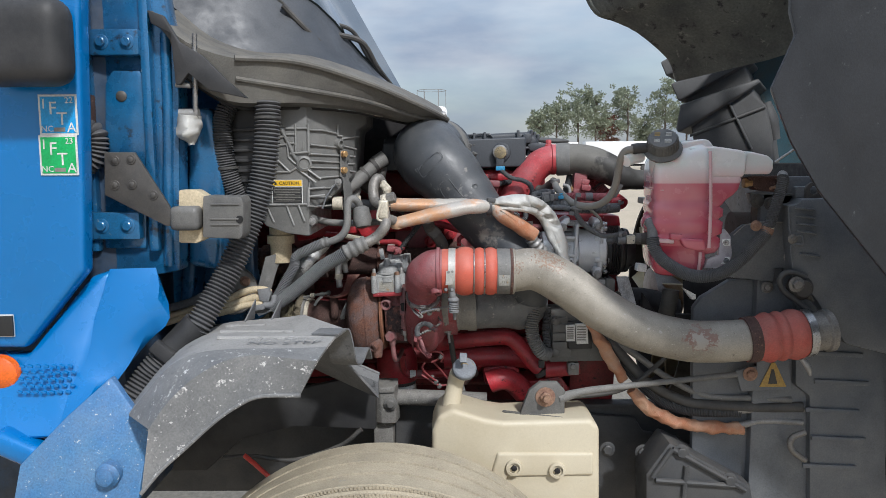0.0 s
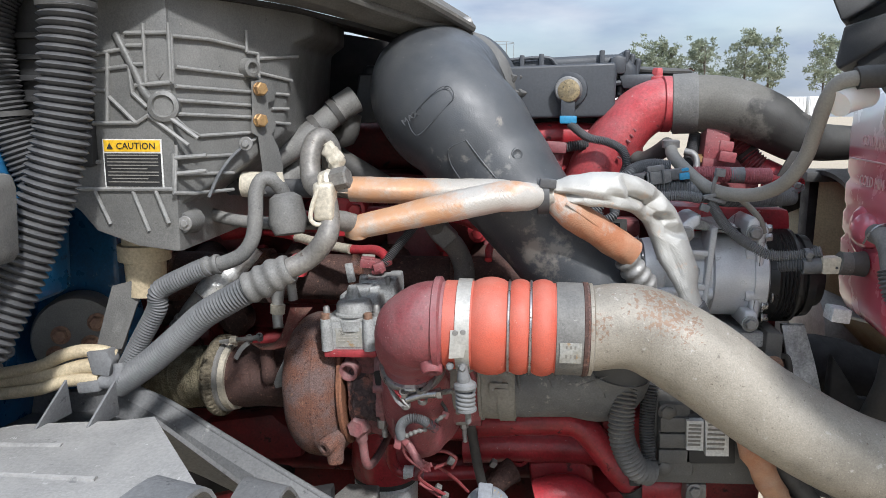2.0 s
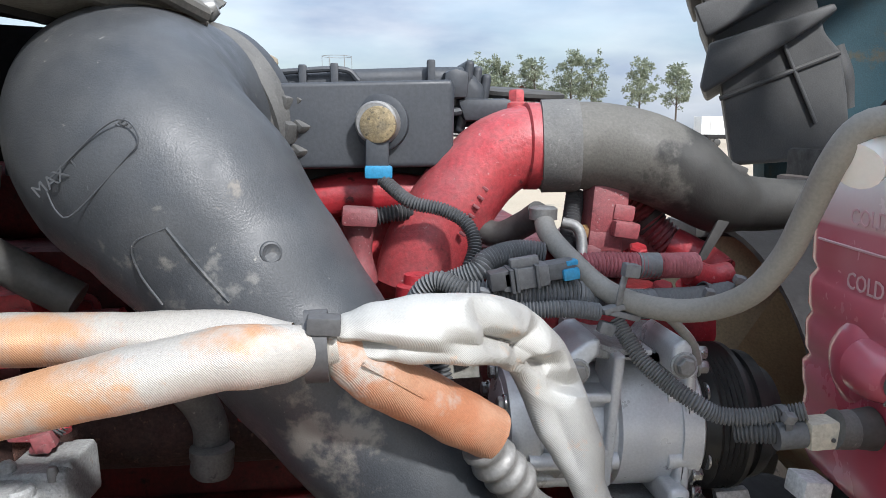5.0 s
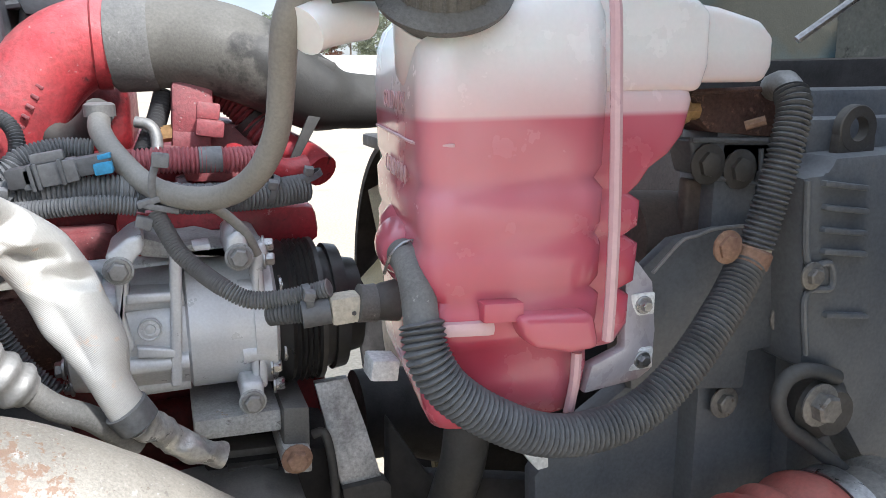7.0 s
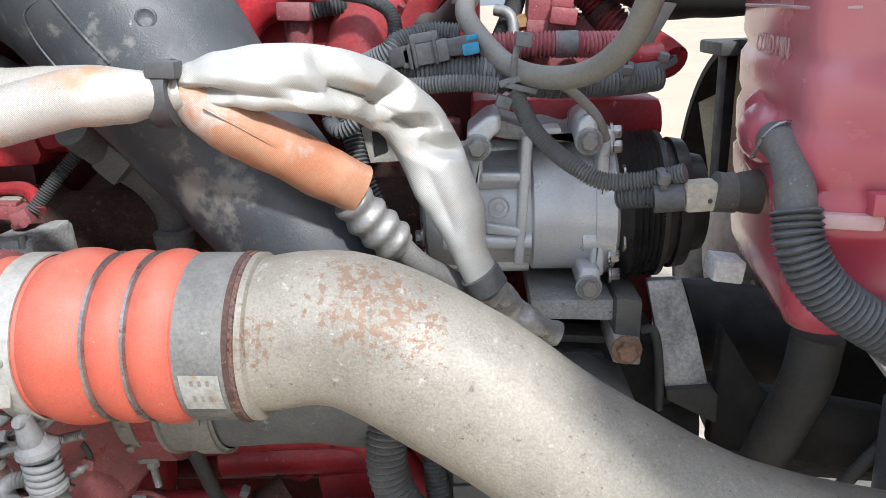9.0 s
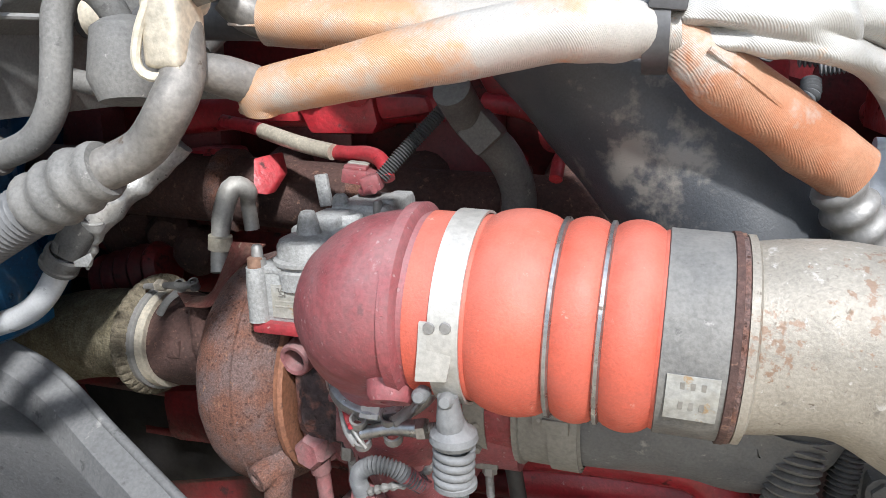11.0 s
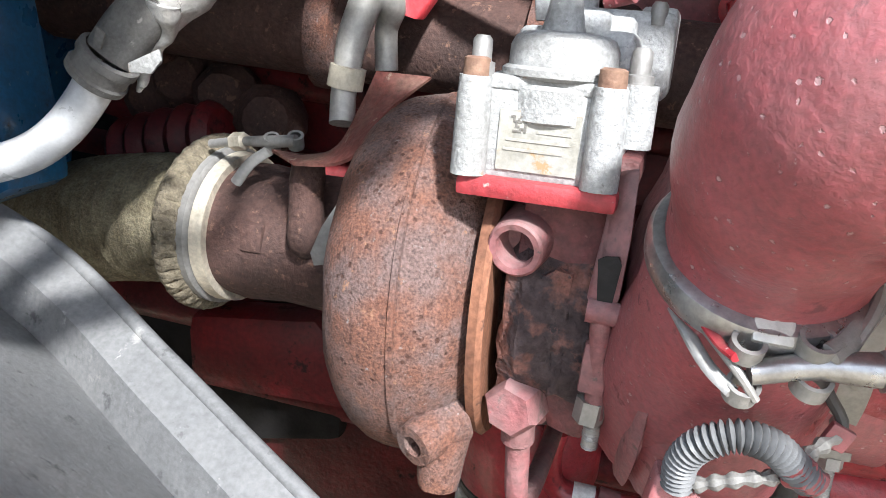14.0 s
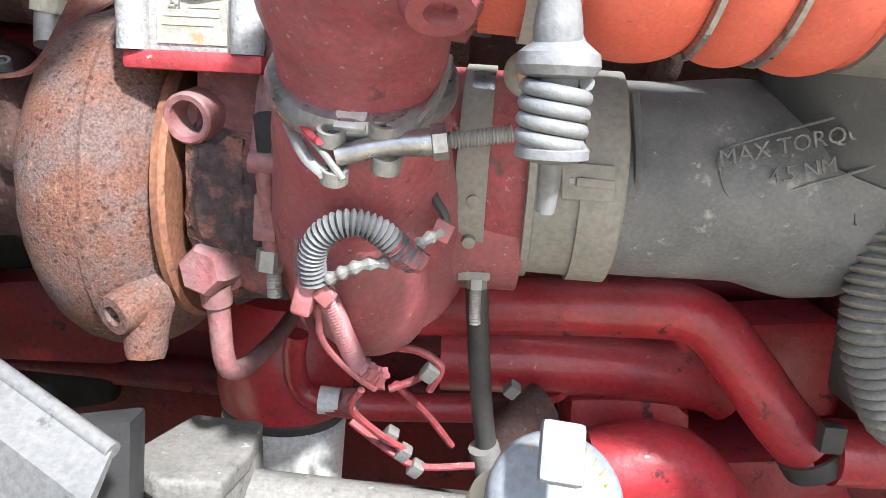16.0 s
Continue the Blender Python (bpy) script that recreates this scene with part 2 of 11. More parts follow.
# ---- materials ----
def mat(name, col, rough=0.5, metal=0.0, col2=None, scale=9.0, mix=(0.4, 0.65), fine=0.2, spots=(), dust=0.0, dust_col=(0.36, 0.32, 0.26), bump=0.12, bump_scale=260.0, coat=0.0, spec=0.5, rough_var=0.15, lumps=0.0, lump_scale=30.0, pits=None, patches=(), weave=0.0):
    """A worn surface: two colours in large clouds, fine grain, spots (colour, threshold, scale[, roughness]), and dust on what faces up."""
    m = bpy.data.materials.new(name)
    m.use_nodes = True
    n, l = m.node_tree.nodes, m.node_tree.links
    p = n["Principled BSDF"]
    co = n.new("ShaderNodeTexCoord").outputs["Object"]

    def nz(s, detail=5.0, rough_=0.6):
        t = n.new("ShaderNodeTexNoise")
        t.inputs["Scale"].default_value, t.inputs["Detail"].default_value, t.inputs["Roughness"].default_value = s, detail, rough_
        l.new(co, t.inputs["Vector"])
        return t.outputs["Fac"]

    def ramp(src, a, b, lo=0.0, hi=1.0):
        t = n.new("ShaderNodeMapRange")
        t.inputs["From Min"].default_value, t.inputs["From Max"].default_value, t.inputs["To Min"].default_value, t.inputs["To Max"].default_value = a, b, lo, hi
        l.new(src, t.inputs["Value"])
        return t.outputs["Result"]

    def blend(fac, a, b, how="MIX"):
        t = n.new("ShaderNodeMix")
        t.data_type, t.blend_type = "RGBA", how
        for key, val in (("Factor", fac), ("A", a), ("B", b)):
            if isinstance(val, (tuple, list)):
                t.inputs[key].default_value = (*val, 1.0) if key != "Factor" else val
            elif isinstance(val, float):
                t.inputs[key].default_value = val
            else:
                l.new(val, t.inputs[key])
        return t.outputs["Result"]

    c2 = col2 or tuple(v * 0.72 for v in col)
    c = blend(ramp(nz(scale), *mix), col, c2)
    grain = ramp(nz(bump_scale, 3.0), 0.3, 0.7, 1.0 - fine, 1.0 + fine)
    g = n.new("ShaderNodeCombineColor")
    for k in ("Red", "Green", "Blue"):
        l.new(grain, g.inputs[k])
    c = blend(1.0, c, g.outputs["Color"], "MULTIPLY")
    ro = ramp(nz(scale * 3.1), 0.3, 0.7, max(0.03, rough - rough_var), min(1.0, rough + rough_var))
    for sp in spots:
        f = ramp(nz(sp[2] * 1.8, 7.0, 0.68), sp[1] - 0.07, sp[1] - 0.005)
        c = blend(f, c, sp[0])
        if len(sp) > 3:
            t = n.new("ShaderNodeMix")
            l.new(f, t.inputs["Factor"])
            l.new(ro, t.inputs["A"])
            t.inputs["B"].default_value = sp[3]
            ro = t.outputs["Result"]
    for colour, centre, radius, size, soft, peak in patches:
        dist = n.new("ShaderNodeVectorMath")
        dist.operation = "DISTANCE"
        l.new(co, dist.inputs[0])
        dist.inputs[1].default_value = centre
        near = ramp(dist.outputs["Value"], radius, radius * 0.3, -0.22, peak)
        add = n.new("ShaderNodeMath")
        l.new(near, add.inputs[0])
        l.new(nz(size, 6.0, 0.65), add.inputs[1])
        c = blend(ramp(add.outputs["Value"], 0.54 - soft, 0.54 + soft), c, colour)
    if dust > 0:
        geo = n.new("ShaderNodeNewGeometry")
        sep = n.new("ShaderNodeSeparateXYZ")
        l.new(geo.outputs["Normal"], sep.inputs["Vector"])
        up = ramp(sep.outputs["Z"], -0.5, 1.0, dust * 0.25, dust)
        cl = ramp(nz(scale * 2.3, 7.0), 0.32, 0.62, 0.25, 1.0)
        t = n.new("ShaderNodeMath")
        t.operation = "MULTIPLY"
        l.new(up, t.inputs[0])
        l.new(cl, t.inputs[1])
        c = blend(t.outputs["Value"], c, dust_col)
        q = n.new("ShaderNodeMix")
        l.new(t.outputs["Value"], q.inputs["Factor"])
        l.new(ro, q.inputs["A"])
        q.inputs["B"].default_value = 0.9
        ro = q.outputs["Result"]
    pit = None
    if pits:
        vo = n.new("ShaderNodeTexVoronoi")
        vo.inputs["Scale"].default_value = pits[1]
        l.new(co, vo.inputs["Vector"])
        mk = n.new("ShaderNodeMath")
        mk.operation = "MULTIPLY"
        rag = n.new("ShaderNodeMath")
        l.new(vo.outputs["Distance"], rag.inputs[0])
        l.new(ramp(nz(pits[1] * 2.2, 4.0), 0.3, 0.7, -0.16, 0.16), rag.inputs[1])
        l.new(ramp(rag.outputs["Value"], pits[2], pits[2] * 0.5), mk.inputs[0])
        l.new(ramp(nz(22.0), 0.38, 0.54), mk.inputs[1])
        pit = mk.outputs["Value"]
        c = blend(pit, c, pits[0])
    l.new(c, p.inputs["Base Color"])
    l.new(ro, p.inputs["Roughness"])
    p.inputs["Metallic"].default_value = metal
    p.inputs["Specular IOR Level"].default_value = spec
    p.inputs["Coat Weight"].default_value = coat
    p.inputs["Coat Roughness"].default_value = 0.08
    bu = n.new("ShaderNodeBump")
    bu.inputs["Strength"].default_value, bu.inputs["Distance"].default_value = min(1.0, bump * 1.15), 0.002
    l.new(nz(bump_scale, 4.0), bu.inputs["Height"])
    last = bu
    if lumps > 0:
        b2 = n.new("ShaderNodeBump")
        b2.inputs["Strength"].default_value, b2.inputs["Distance"].default_value = lumps, 0.006
        l.new(nz(lump_scale, 3.0), b2.inputs["Height"])
        l.new(bu.outputs["Normal"], b2.inputs["Normal"])
        last = b2
    if pit is not None:
        b3 = n.new("ShaderNodeBump")
        b3.invert = True
        b3.inputs["Strength"].default_value, b3.inputs["Distance"].default_value = 0.6, 0.001
        l.new(pit, b3.inputs["Height"])
        l.new(last.outputs["Normal"], b3.inputs["Normal"])
        last = b3
    if weave > 0:
        wv = n.new("ShaderNodeTexWave")
        wv.bands_direction = "DIAGONAL"
        wv.inputs["Scale"].default_value, wv.inputs["Distortion"].default_value = 420.0, 1.5
        l.new(co, wv.inputs["Vector"])
        b4 = n.new("ShaderNodeBump")
        b4.inputs["Strength"].default_value, b4.inputs["Distance"].default_value = weave, 0.0006
        l.new(wv.outputs["Fac"], b4.inputs["Height"])
        l.new(last.outputs["Normal"], b4.inputs["Normal"])
        last = b4
    l.new(last.outputs["Normal"], p.inputs["Normal"])
    return m


DUST = (0.31, 0.295, 0.27)
blue = mat("blue_paint", (0.001, 0.145, 0.41), 0.28, 0.15, (0.001, 0.16, 0.45), 2.5, coat=0.4, dust=0.01, fine=0.08, bump=0.03, bump_scale=700, spots=(((0.16, 0.26, 0.36), 0.76, 60, 0.8),))
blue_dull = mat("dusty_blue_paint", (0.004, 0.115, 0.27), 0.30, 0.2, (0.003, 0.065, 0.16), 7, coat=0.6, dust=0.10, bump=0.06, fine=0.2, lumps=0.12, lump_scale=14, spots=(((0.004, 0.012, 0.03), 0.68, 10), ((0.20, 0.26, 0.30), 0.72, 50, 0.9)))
blue_dirty = mat("splashed_blue_paint", (0.035, 0.15, 0.34), 0.55, 0.1, (0.06, 0.18, 0.34), 9, fine=0.25, dust=0.2, spots=(((0.50, 0.56, 0.60), 0.70, 40, 0.9), ((0.45, 0.52, 0.57), 0.71, 100, 0.9)))
# cab blue with shade mixed into the colour, for the body behind the door
blue_dark = mat("shaded_blue_paint", (0.010, 0.045, 0.10), 0.5, 0.1, (0.006, 0.02, 0.045), 10, dust=0.2, bump=0.1)
plastic = mat("black_plastic", (0.018, 0.019, 0.021), 0.5, 0.0, (0.028, 0.028, 0.030), 7, dust=0.13, dust_col=DUST, bump=0.10, bump_scale=500, spec=0.35)
plastic_dusty = mat("dusty_black_plastic", (0.060, 0.060, 0.060), 0.55, 0.0, (0.095, 0.093, 0.088), 13, fine=0.28, dust=0.40, dust_col=(0.27, 0.26, 0.235), bump=0.2, bump_scale=480, spots=(((0.22, 0.21, 0.195), 0.72, 90, 0.95), ((0.032, 0.032, 0.033), 0.70, 60)))
duct_dusty = mat("dusty_duct_rubber", (0.060, 0.064, 0.070), 0.5, 0.0, (0.115, 0.118, 0.12), 12, fine=0.25, dust=0.42, dust_col=(0.30, 0.295, 0.28), bump=0.2, bump_scale=420, spots=(((0.26, 0.25, 0.235), 0.68, 22, 0.9), ((0.30, 0.29, 0.27), 0.70, 70, 0.9)))
duct_black = mat("intake_duct_plastic", (0.034, 0.039, 0.046), 0.40, 0.0, (0.055, 0.059, 0.065), 9, fine=0.2, dust=0.20, dust_col=(0.22, 0.217, 0.205), bump=0.14, bump_scale=650, patches=(((0.17, 0.16, 0.142), (0.120, 1.958, 1.455), 0.085, 34.0, 0.06, 0.02), ((0.15, 0.145, 0.135), (0.000, 1.985, 1.560), 0.07, 40.0, 0.05, -0.02), ((0.15, 0.147, 0.14), (0.060, 1.975, 1.560), 0.05, 55.0, 0.05, -0.03)), spots=(((0.22, 0.205, 0.185), 0.72, 16, 0.9), ((0.28, 0.27, 0.25), 0.735, 70, 0.9)))
filter_black = mat("filter_housing_plastic", (0.030, 0.035, 0.043), 0.48, 0.0, (0.042, 0.047, 0.055), 6, dust=0.15, dust_col=(0.2, 0.2, 0.2), bump=0.06)
cowl_grey = mat("weathered_cowl_plastic", (0.060, 0.059, 0.056), 0.66, 0.0, (0.10, 0.097, 0.088), 8, fine=0.25, dust=0.36, dust_col=(0.30, 0.265, 0.205), bump=0.16, bump_scale=330, spots=(((0.17, 0.16, 0.14), 0.72, 30, 0.9),))
liner_grey = mat("wheel_liner_plastic", (0.115, 0.118, 0.12), 0.66, 0.0, (0.17, 0.17, 0.167), 9, fine=0.22, dust=0.34, dust_col=(0.28, 0.277, 0.265), bump=0.25, spots=(((0.64, 0.63, 0.61), 0.672, 28, 0.95), ((0.60, 0.59, 0.57), 0.685, 70, 0.95), ((0.06, 0.06, 0.06), 0.72, 24)))
rubber = mat("black_rubber", (0.030, 0.030, 0.030), 0.62, 0.0, (0.05, 0.05, 0.049), 12, dust=0.14, bump=0.1)
rubber_grey = mat("dusty_rubber_hose", (0.095, 0.095, 0.093), 0.64, 0.0, (0.155, 0.151, 0.141), 16, fine=0.25, dust=0.32, dust_col=(0.30, 0.288, 0.262), bump=0.2, bump_scale=420, spots=(((0.30, 0.29, 0.275), 0.71, 60, 0.9), ((0.05, 0.05, 0.05), 0.70, 45)))
rubber_half = mat("rubber_coolant_hose", (0.095, 0.090, 0.079), 0.60, 0.0, (0.135, 0.128, 0.113), 9, mix=(0.42, 0.6), fine=0.2, dust=0.3, dust_col=(0.20, 0.19, 0.165), bump=0.12, bump_scale=380, patches=(((0.012, 0.012, 0.012), (0.484, 2.160, 1.604), 0.08, 26.0, 0.08, 0.16), ((0.012, 0.012, 0.012), (0.562, 2.180, 1.581), 0.17, 26.0, 0.08, 0.5)))
conduit = mat("grey_conduit", (0.088, 0.092, 0.097), 0.50, 0.0, (0.055, 0.058, 0.062), 25, fine=0.25, dust=0.30, dust_col=(0.27, 0.27, 0.265), bump=0.1)
conduit_dark = mat("dark_conduit", (0.045, 0.046, 0.05), 0.55, 0.0, (0.065, 0.066, 0.07), 20, dust=0.22, dust_col=(0.26, 0.25, 0.23), bump=0.08)
red = mat("red_engine_paint", (0.42, 0.018, 0.028), 0.42, 0.0, (0.25, 0.012, 0.018), 11, fine=0.22, dust=0.16, dust_col=(0.42, 0.22, 0.22), bump=0.22, bump_scale=220, lumps=0.2, lump_scale=60, coat=0.15, spots=(((0.50, 0.25, 0.25), 0.725, 60, 0.8), ((0.06, 0.010, 0.012), 0.67, 22, 0.8)))
# engine red darkened for the shade behind the turbo, with grime spots
red_shade_grime = mat("shaded_grimy_red_paint", (0.20, 0.010, 0.014), 0.5, 0.0, (0.075, 0.007, 0.009), 9, mix=(0.36, 0.62), fine=0.3, dust=0.10, dust_col=(0.22, 0.09, 0.085), bump=0.25, bump_scale=200, lumps=0.3, lump_scale=40, spots=(((0.03, 0.010, 0.010), 0.66, 18, 0.8),))
red_plate = mat("chipped_red_paint", (0.36, 0.022, 0.032), 0.5, 0.0, (0.24, 0.02, 0.026), 16, fine=0.25, dust=0.15, dust_col=(0.42, 0.26, 0.24), bump=0.3, spots=(((0.40, 0.26, 0.24), 0.68, 70, 0.9), ((0.16, 0.07, 0.05), 0.68, 40, 0.9)))
red_bleached = mat("bleached_red_loom", (0.40, 0.115, 0.13), 0.6, 0.0, (0.28, 0.05, 0.06), 26, mix=(0.4, 0.62), fine=0.2, dust=0.3, dust_col=(0.40, 0.27, 0.26), bump=0.15)
red_mid = mat("worn_red_paint", (0.44, 0.034, 0.042), 0.42, 0.0, (0.32, 0.028, 0.036), 11, fine=0.25, dust=0.34, dust_col=(0.44, 0.27, 0.26), bump=0.26, bump_scale=240, lumps=0.12, lump_scale=65, coat=0.2, spots=(((0.46, 0.33, 0.32), 0.71, 60, 0.9), ((0.10, 0.015, 0.02), 0.69, 30, 0.7)))
red_dusty = mat("dusty_red_paint", (0.262, 0.042, 0.050), 0.45, 0.0, (0.180, 0.036, 0.043), 9, mix=(0.40, 0.64), fine=0.25, dust=0.50, dust_col=(0.33, 0.235, 0.23), bump=0.22, bump_scale=300, lumps=0.09, lump_scale=120, coat=0.10, spots=(((0.34, 0.235, 0.23), 0.735, 24, 0.9), ((0.33, 0.24, 0.235), 0.745, 90, 0.9), ((0.105, 0.02, 0.025), 0.69, 34, 0.8)), pits=((0.33, 0.20, 0.20), 170.0, 0.14))
red_oxide = mat("faded_oxide_paint", (0.205, 0.062, 0.066), 0.6, 0.0, (0.15, 0.06, 0.06), 22, mix=(0.4, 0.62), fine=0.3, dust=0.5, dust_col=(0.30, 0.235, 0.225), bump=0.35, bump_scale=240, lumps=0.2, lump_scale=90, spots=(((0.30, 0.035, 0.045), 0.69, 40, 0.6), ((0.085, 0.05, 0.045), 0.68, 60, 0.9)))
red_cast = mat("cast_red_paint", (0.26, 0.026, 0.033), 0.6, 0.0, (0.15, 0.024, 0.026), 14, fine=0.3, dust=0.36, dust_col=(0.34, 0.21, 0.20), bump=0.5, bump_scale=190, lumps=0.4, lump_scale=100, spots=(((0.09, 0.05, 0.045), 0.655, 34, 0.9), ((0.42, 0.30, 0.28), 0.70, 60, 0.9)))
rust = mat("rusted_cast_iron", (0.135, 0.060, 0.040), 0.9, 0.05, (0.120, 0.079, 0.071), 30, mix=(0.42, 0.60), fine=0.5, bump=0.5, bump_scale=640, lumps=0.2, lump_scale=130, spots=(((0.070, 0.034, 0.026), 0.665, 80, 0.95), ((0.24, 0.130, 0.080), 0.685, 70, 0.9), ((0.19, 0.16, 0.15), 0.70, 130, 0.9)), pits=((0.060, 0.026, 0.018), 185.0, 0.30))
rust_dark = mat("dark_rust", (0.085, 0.045, 0.037), 0.85, 0.1, (0.06, 0.036, 0.031), 14, fine=0.3, bump=0.6, bump_scale=280, lumps=0.3, spots=(((0.19, 0.11, 0.08), 0.66, 60, 0.9),))
burnt = mat("burnt_casting", (0.050, 0.034, 0.035), 0.85, 0.1, (0.17, 0.075, 0.058), 30, mix=(0.5, 0.58), fine=0.35, bump=0.9, bump_scale=230, lumps=0.9, lump_scale=75, spots=(((0.03, 0.024, 0.026), 0.64, 60, 0.9),))
copper = mat("copper_gasket", (0.235, 0.105, 0.060), 0.66, 0.15, (0.165, 0.075, 0.048), 22, fine=0.3, bump=0.3, spots=(((0.10, 0.05, 0.035), 0.68, 40, 0.8),))
cream_metal = mat("creamy_steel", (0.58, 0.53, 0.43), 0.5, 0.4, (0.40, 0.36, 0.29), 20, bump=0.2)
alu = mat("cast_aluminium", (0.62, 0.635, 0.65), 0.36, 0.22, (0.54, 0.555, 0.57), 14, fine=0.08, dust=0.12, dust_col=(0.45, 0.44, 0.42), bump=0.04, bump_scale=420)
alu_old = mat("weathered_cast_aluminium", (0.36, 0.37, 0.37), 0.58, 0.15, (0.27, 0.275, 0.27), 26, mix=(0.42, 0.6), fine=0.25, dust=0.28, dust_col=(0.42, 0.41, 0.385), bump=0.4, bump_scale=380, lumps=0.15, lump_scale=110, spots=(((0.30, 0.19, 0.11), 0.715, 34, 0.95), ((0.52, 0.52, 0.51), 0.70, 60, 0.8), ((0.18, 0.178, 0.172), 0.695, 90, 0.8)))
paper_pale = mat("bleached_label_paper", (0.31, 0.31, 0.29), 0.7, 0.0, (0.26, 0.25, 0.215), 70, bump=0.1, spots=(((0.28, 0.19, 0.10), 0.66, 50),))
pipe_alu = mat("charge_pipe_aluminium", (0.300, 0.275, 0.232), 0.50, 0.2, (0.205, 0.188, 0.158), 9, mix=(0.42, 0.62), fine=0.2, dust=0.30, dust_col=(0.33, 0.30, 0.25), bump=0.22, bump_scale=520, lumps=0.03, lump_scale=60, spots=(((0.44, 0.42, 0.39), 0.69, 130, 0.8), ((0.42, 0.40, 0.37), 0.69, 50, 0.8), ((0.13, 0.105, 0.082), 0.695, 105, 0.85), ((0.16, 0.145, 0.125), 0.70, 40, 0.8)), patches=(((0.175, 0.10, 0.062), (0.253, 1.840, 1.410), 0.075, 170.0, 0.03, 0.03), ((0.19, 0.11, 0.07), (0.279, 1.840, 1.393), 0.06, 200.0, 0.03, 0.0), ((0.19, 0.10, 0.08), (0.624, 1.800, 1.213), 0.060, 60.0, 0.03, 0.16), ((0.30, 0.275, 0.24), (0.622, 1.800, 1.205), 0.042, 60.0, 0.03, 0.12), ((0.19, 0.115, 0.075), (0.183, 1.830, 1.384), 0.035, 220.0, 0.04, 0.0)))
steel = mat("bright_steel", (0.36, 0.36, 0.36), 0.34, 0.85, (0.28, 0.275, 0.27), 30, bump=0.1, spots=(((0.2, 0.16, 0.13), 0.7, 40, 0.8),))
steel_dull = mat("dull_steel", (0.29, 0.285, 0.275), 0.52, 0.5, (0.21, 0.205, 0.195), 20, fine=0.15, dust=0.25, dust_col=(0.33, 0.32, 0.30), bump=0.2)
zinc_gold = mat("yellow_zinc", (0.47, 0.30, 0.13), 0.48, 0.5, (0.34, 0.2, 0.1), 40, bump=0.2)
brass_worn = mat("worn_brass", (0.30, 0.235, 0.13), 0.6, 0.35, (0.20, 0.165, 0.11), 60, fine=0.3, bump=0.3, spots=(((0.10, 0.085, 0.06), 0.64, 140),))
bolt_rust = mat("rusty_bolt", (0.30, 0.19, 0.13), 0.75, 0.3, (0.2, 0.11, 0.08), 40, bump=0.3)
black_steel = mat("black_bracket_paint", (0.035, 0.034, 0.034), 0.5, 0.1, (0.055, 0.052, 0.05), 12, dust=0.18, bump=0.12)
silicone = mat("orange_silicone", (0.50, 0.080, 0.042), 0.5, 0.0, (0.40, 0.066, 0.040), 12, fine=0.15, dust=0.36, dust_col=(0.45, 0.25, 0.20), bump=0.18, bump_scale=600, spots=(((0.30, 0.05, 0.035), 0.71, 50, 0.6), ((0.50, 0.30, 0.24), 0.72, 60, 0.8)))
silicone_old = mat("faded_red_silicone", (0.36, 0.06, 0.045), 0.62, 0.0, (0.28, 0.07, 0.055), 12, dust=0.4, dust_col=(0.42, 0.22, 0.18), bump=0.2)
sleeve = mat("silver_heat_sleeve", (0.47, 0.465, 0.44), 0.46, 0.22, (0.40, 0.39, 0.365), 14, bump=0.15, bump_scale=800, fine=0.06, weave=0.36, patches=(((0.58, 0.36, 0.21), (0.2480, 1.9300, 1.5210), 0.018, 60.0, 0.14, 0.05), ((0.58, 0.36, 0.21), (0.2960, 1.9580, 1.4930), 0.020, 60.0, 0.14, 0.06)))
sleeve_tan = mat("heat_faded_sleeve", (0.47, 0.445, 0.41), 0.42, 0.2, (0.42, 0.39, 0.345), 9, fine=0.1, bump=0.2, bump_scale=700, weave=0.34, patches=(((0.52, 0.29, 0.16), (-0.086, 1.880, 1.485), 0.10, 30.0, 0.12, 0.16), ((0.52, 0.29, 0.16), (-0.017, 1.880, 1.507), 0.06, 34.0, 0.12, 0.11), ((0.52, 0.29, 0.16), (0.076, 1.890, 1.544), 0.04, 34.0, 0.12, 0.06), ((0.52, 0.29, 0.16), (-0.110, 1.920, 1.532), 0.07, 34.0, 0.12, 0.1), ((0.52, 0.29, 0.16), (-0.041, 1.920, 1.529), 0.06, 34.0, 0.12, 0.1)))
sleeve_orange = mat("orange_heat_sleeve", (0.40, 0.165, 0.085), 0.5, 0.1, (0.46, 0.30, 0.20), 16, mix=(0.4, 0.7), fine=0.12, bump=0.2, bump_scale=700, weave=0.34, patches=(((0.44, 0.41, 0.37), (0.139, 1.910, 1.513), 0.04, 60.0, 0.1, 0.08), ((0.42, 0.36, 0.31), (0.196, 1.930, 1.486), 0.02, 60.0, 0.1, 0.0)))
wrap = mat("exhaust_wrap", (0.095, 0.080, 0.048), 0.9, 0.0, (0.165, 0.145, 0.095), 45, fine=0.4, bump=0.9, bump_scale=420, spots=(((0.26, 0.22, 0.13), 0.70, 90, 0.8),))
rope = mat("braided_rope", (0.17, 0.145, 0.10), 0.95, 0.0, (0.085, 0.07, 0.048), 60, fine=0.3, bump=0.8, bump_scale=500)
cream = mat("washer_tank_plastic", (0.53, 0.475, 0.355), 0.42, 0.0, (0.46, 0.40, 0.285), 5, fine=0.04, dust=0.35, dust_col=(0.46, 0.39, 0.27), bump=0.04, spots=(((0.42, 0.36, 0.26), 0.72, 20, 0.8),))
cream_old = mat("yellowed_plastic", (0.52, 0.43, 0.28), 0.6, 0.0, (0.42, 0.34, 0.22), 20, dust=0.2, bump=0.12)
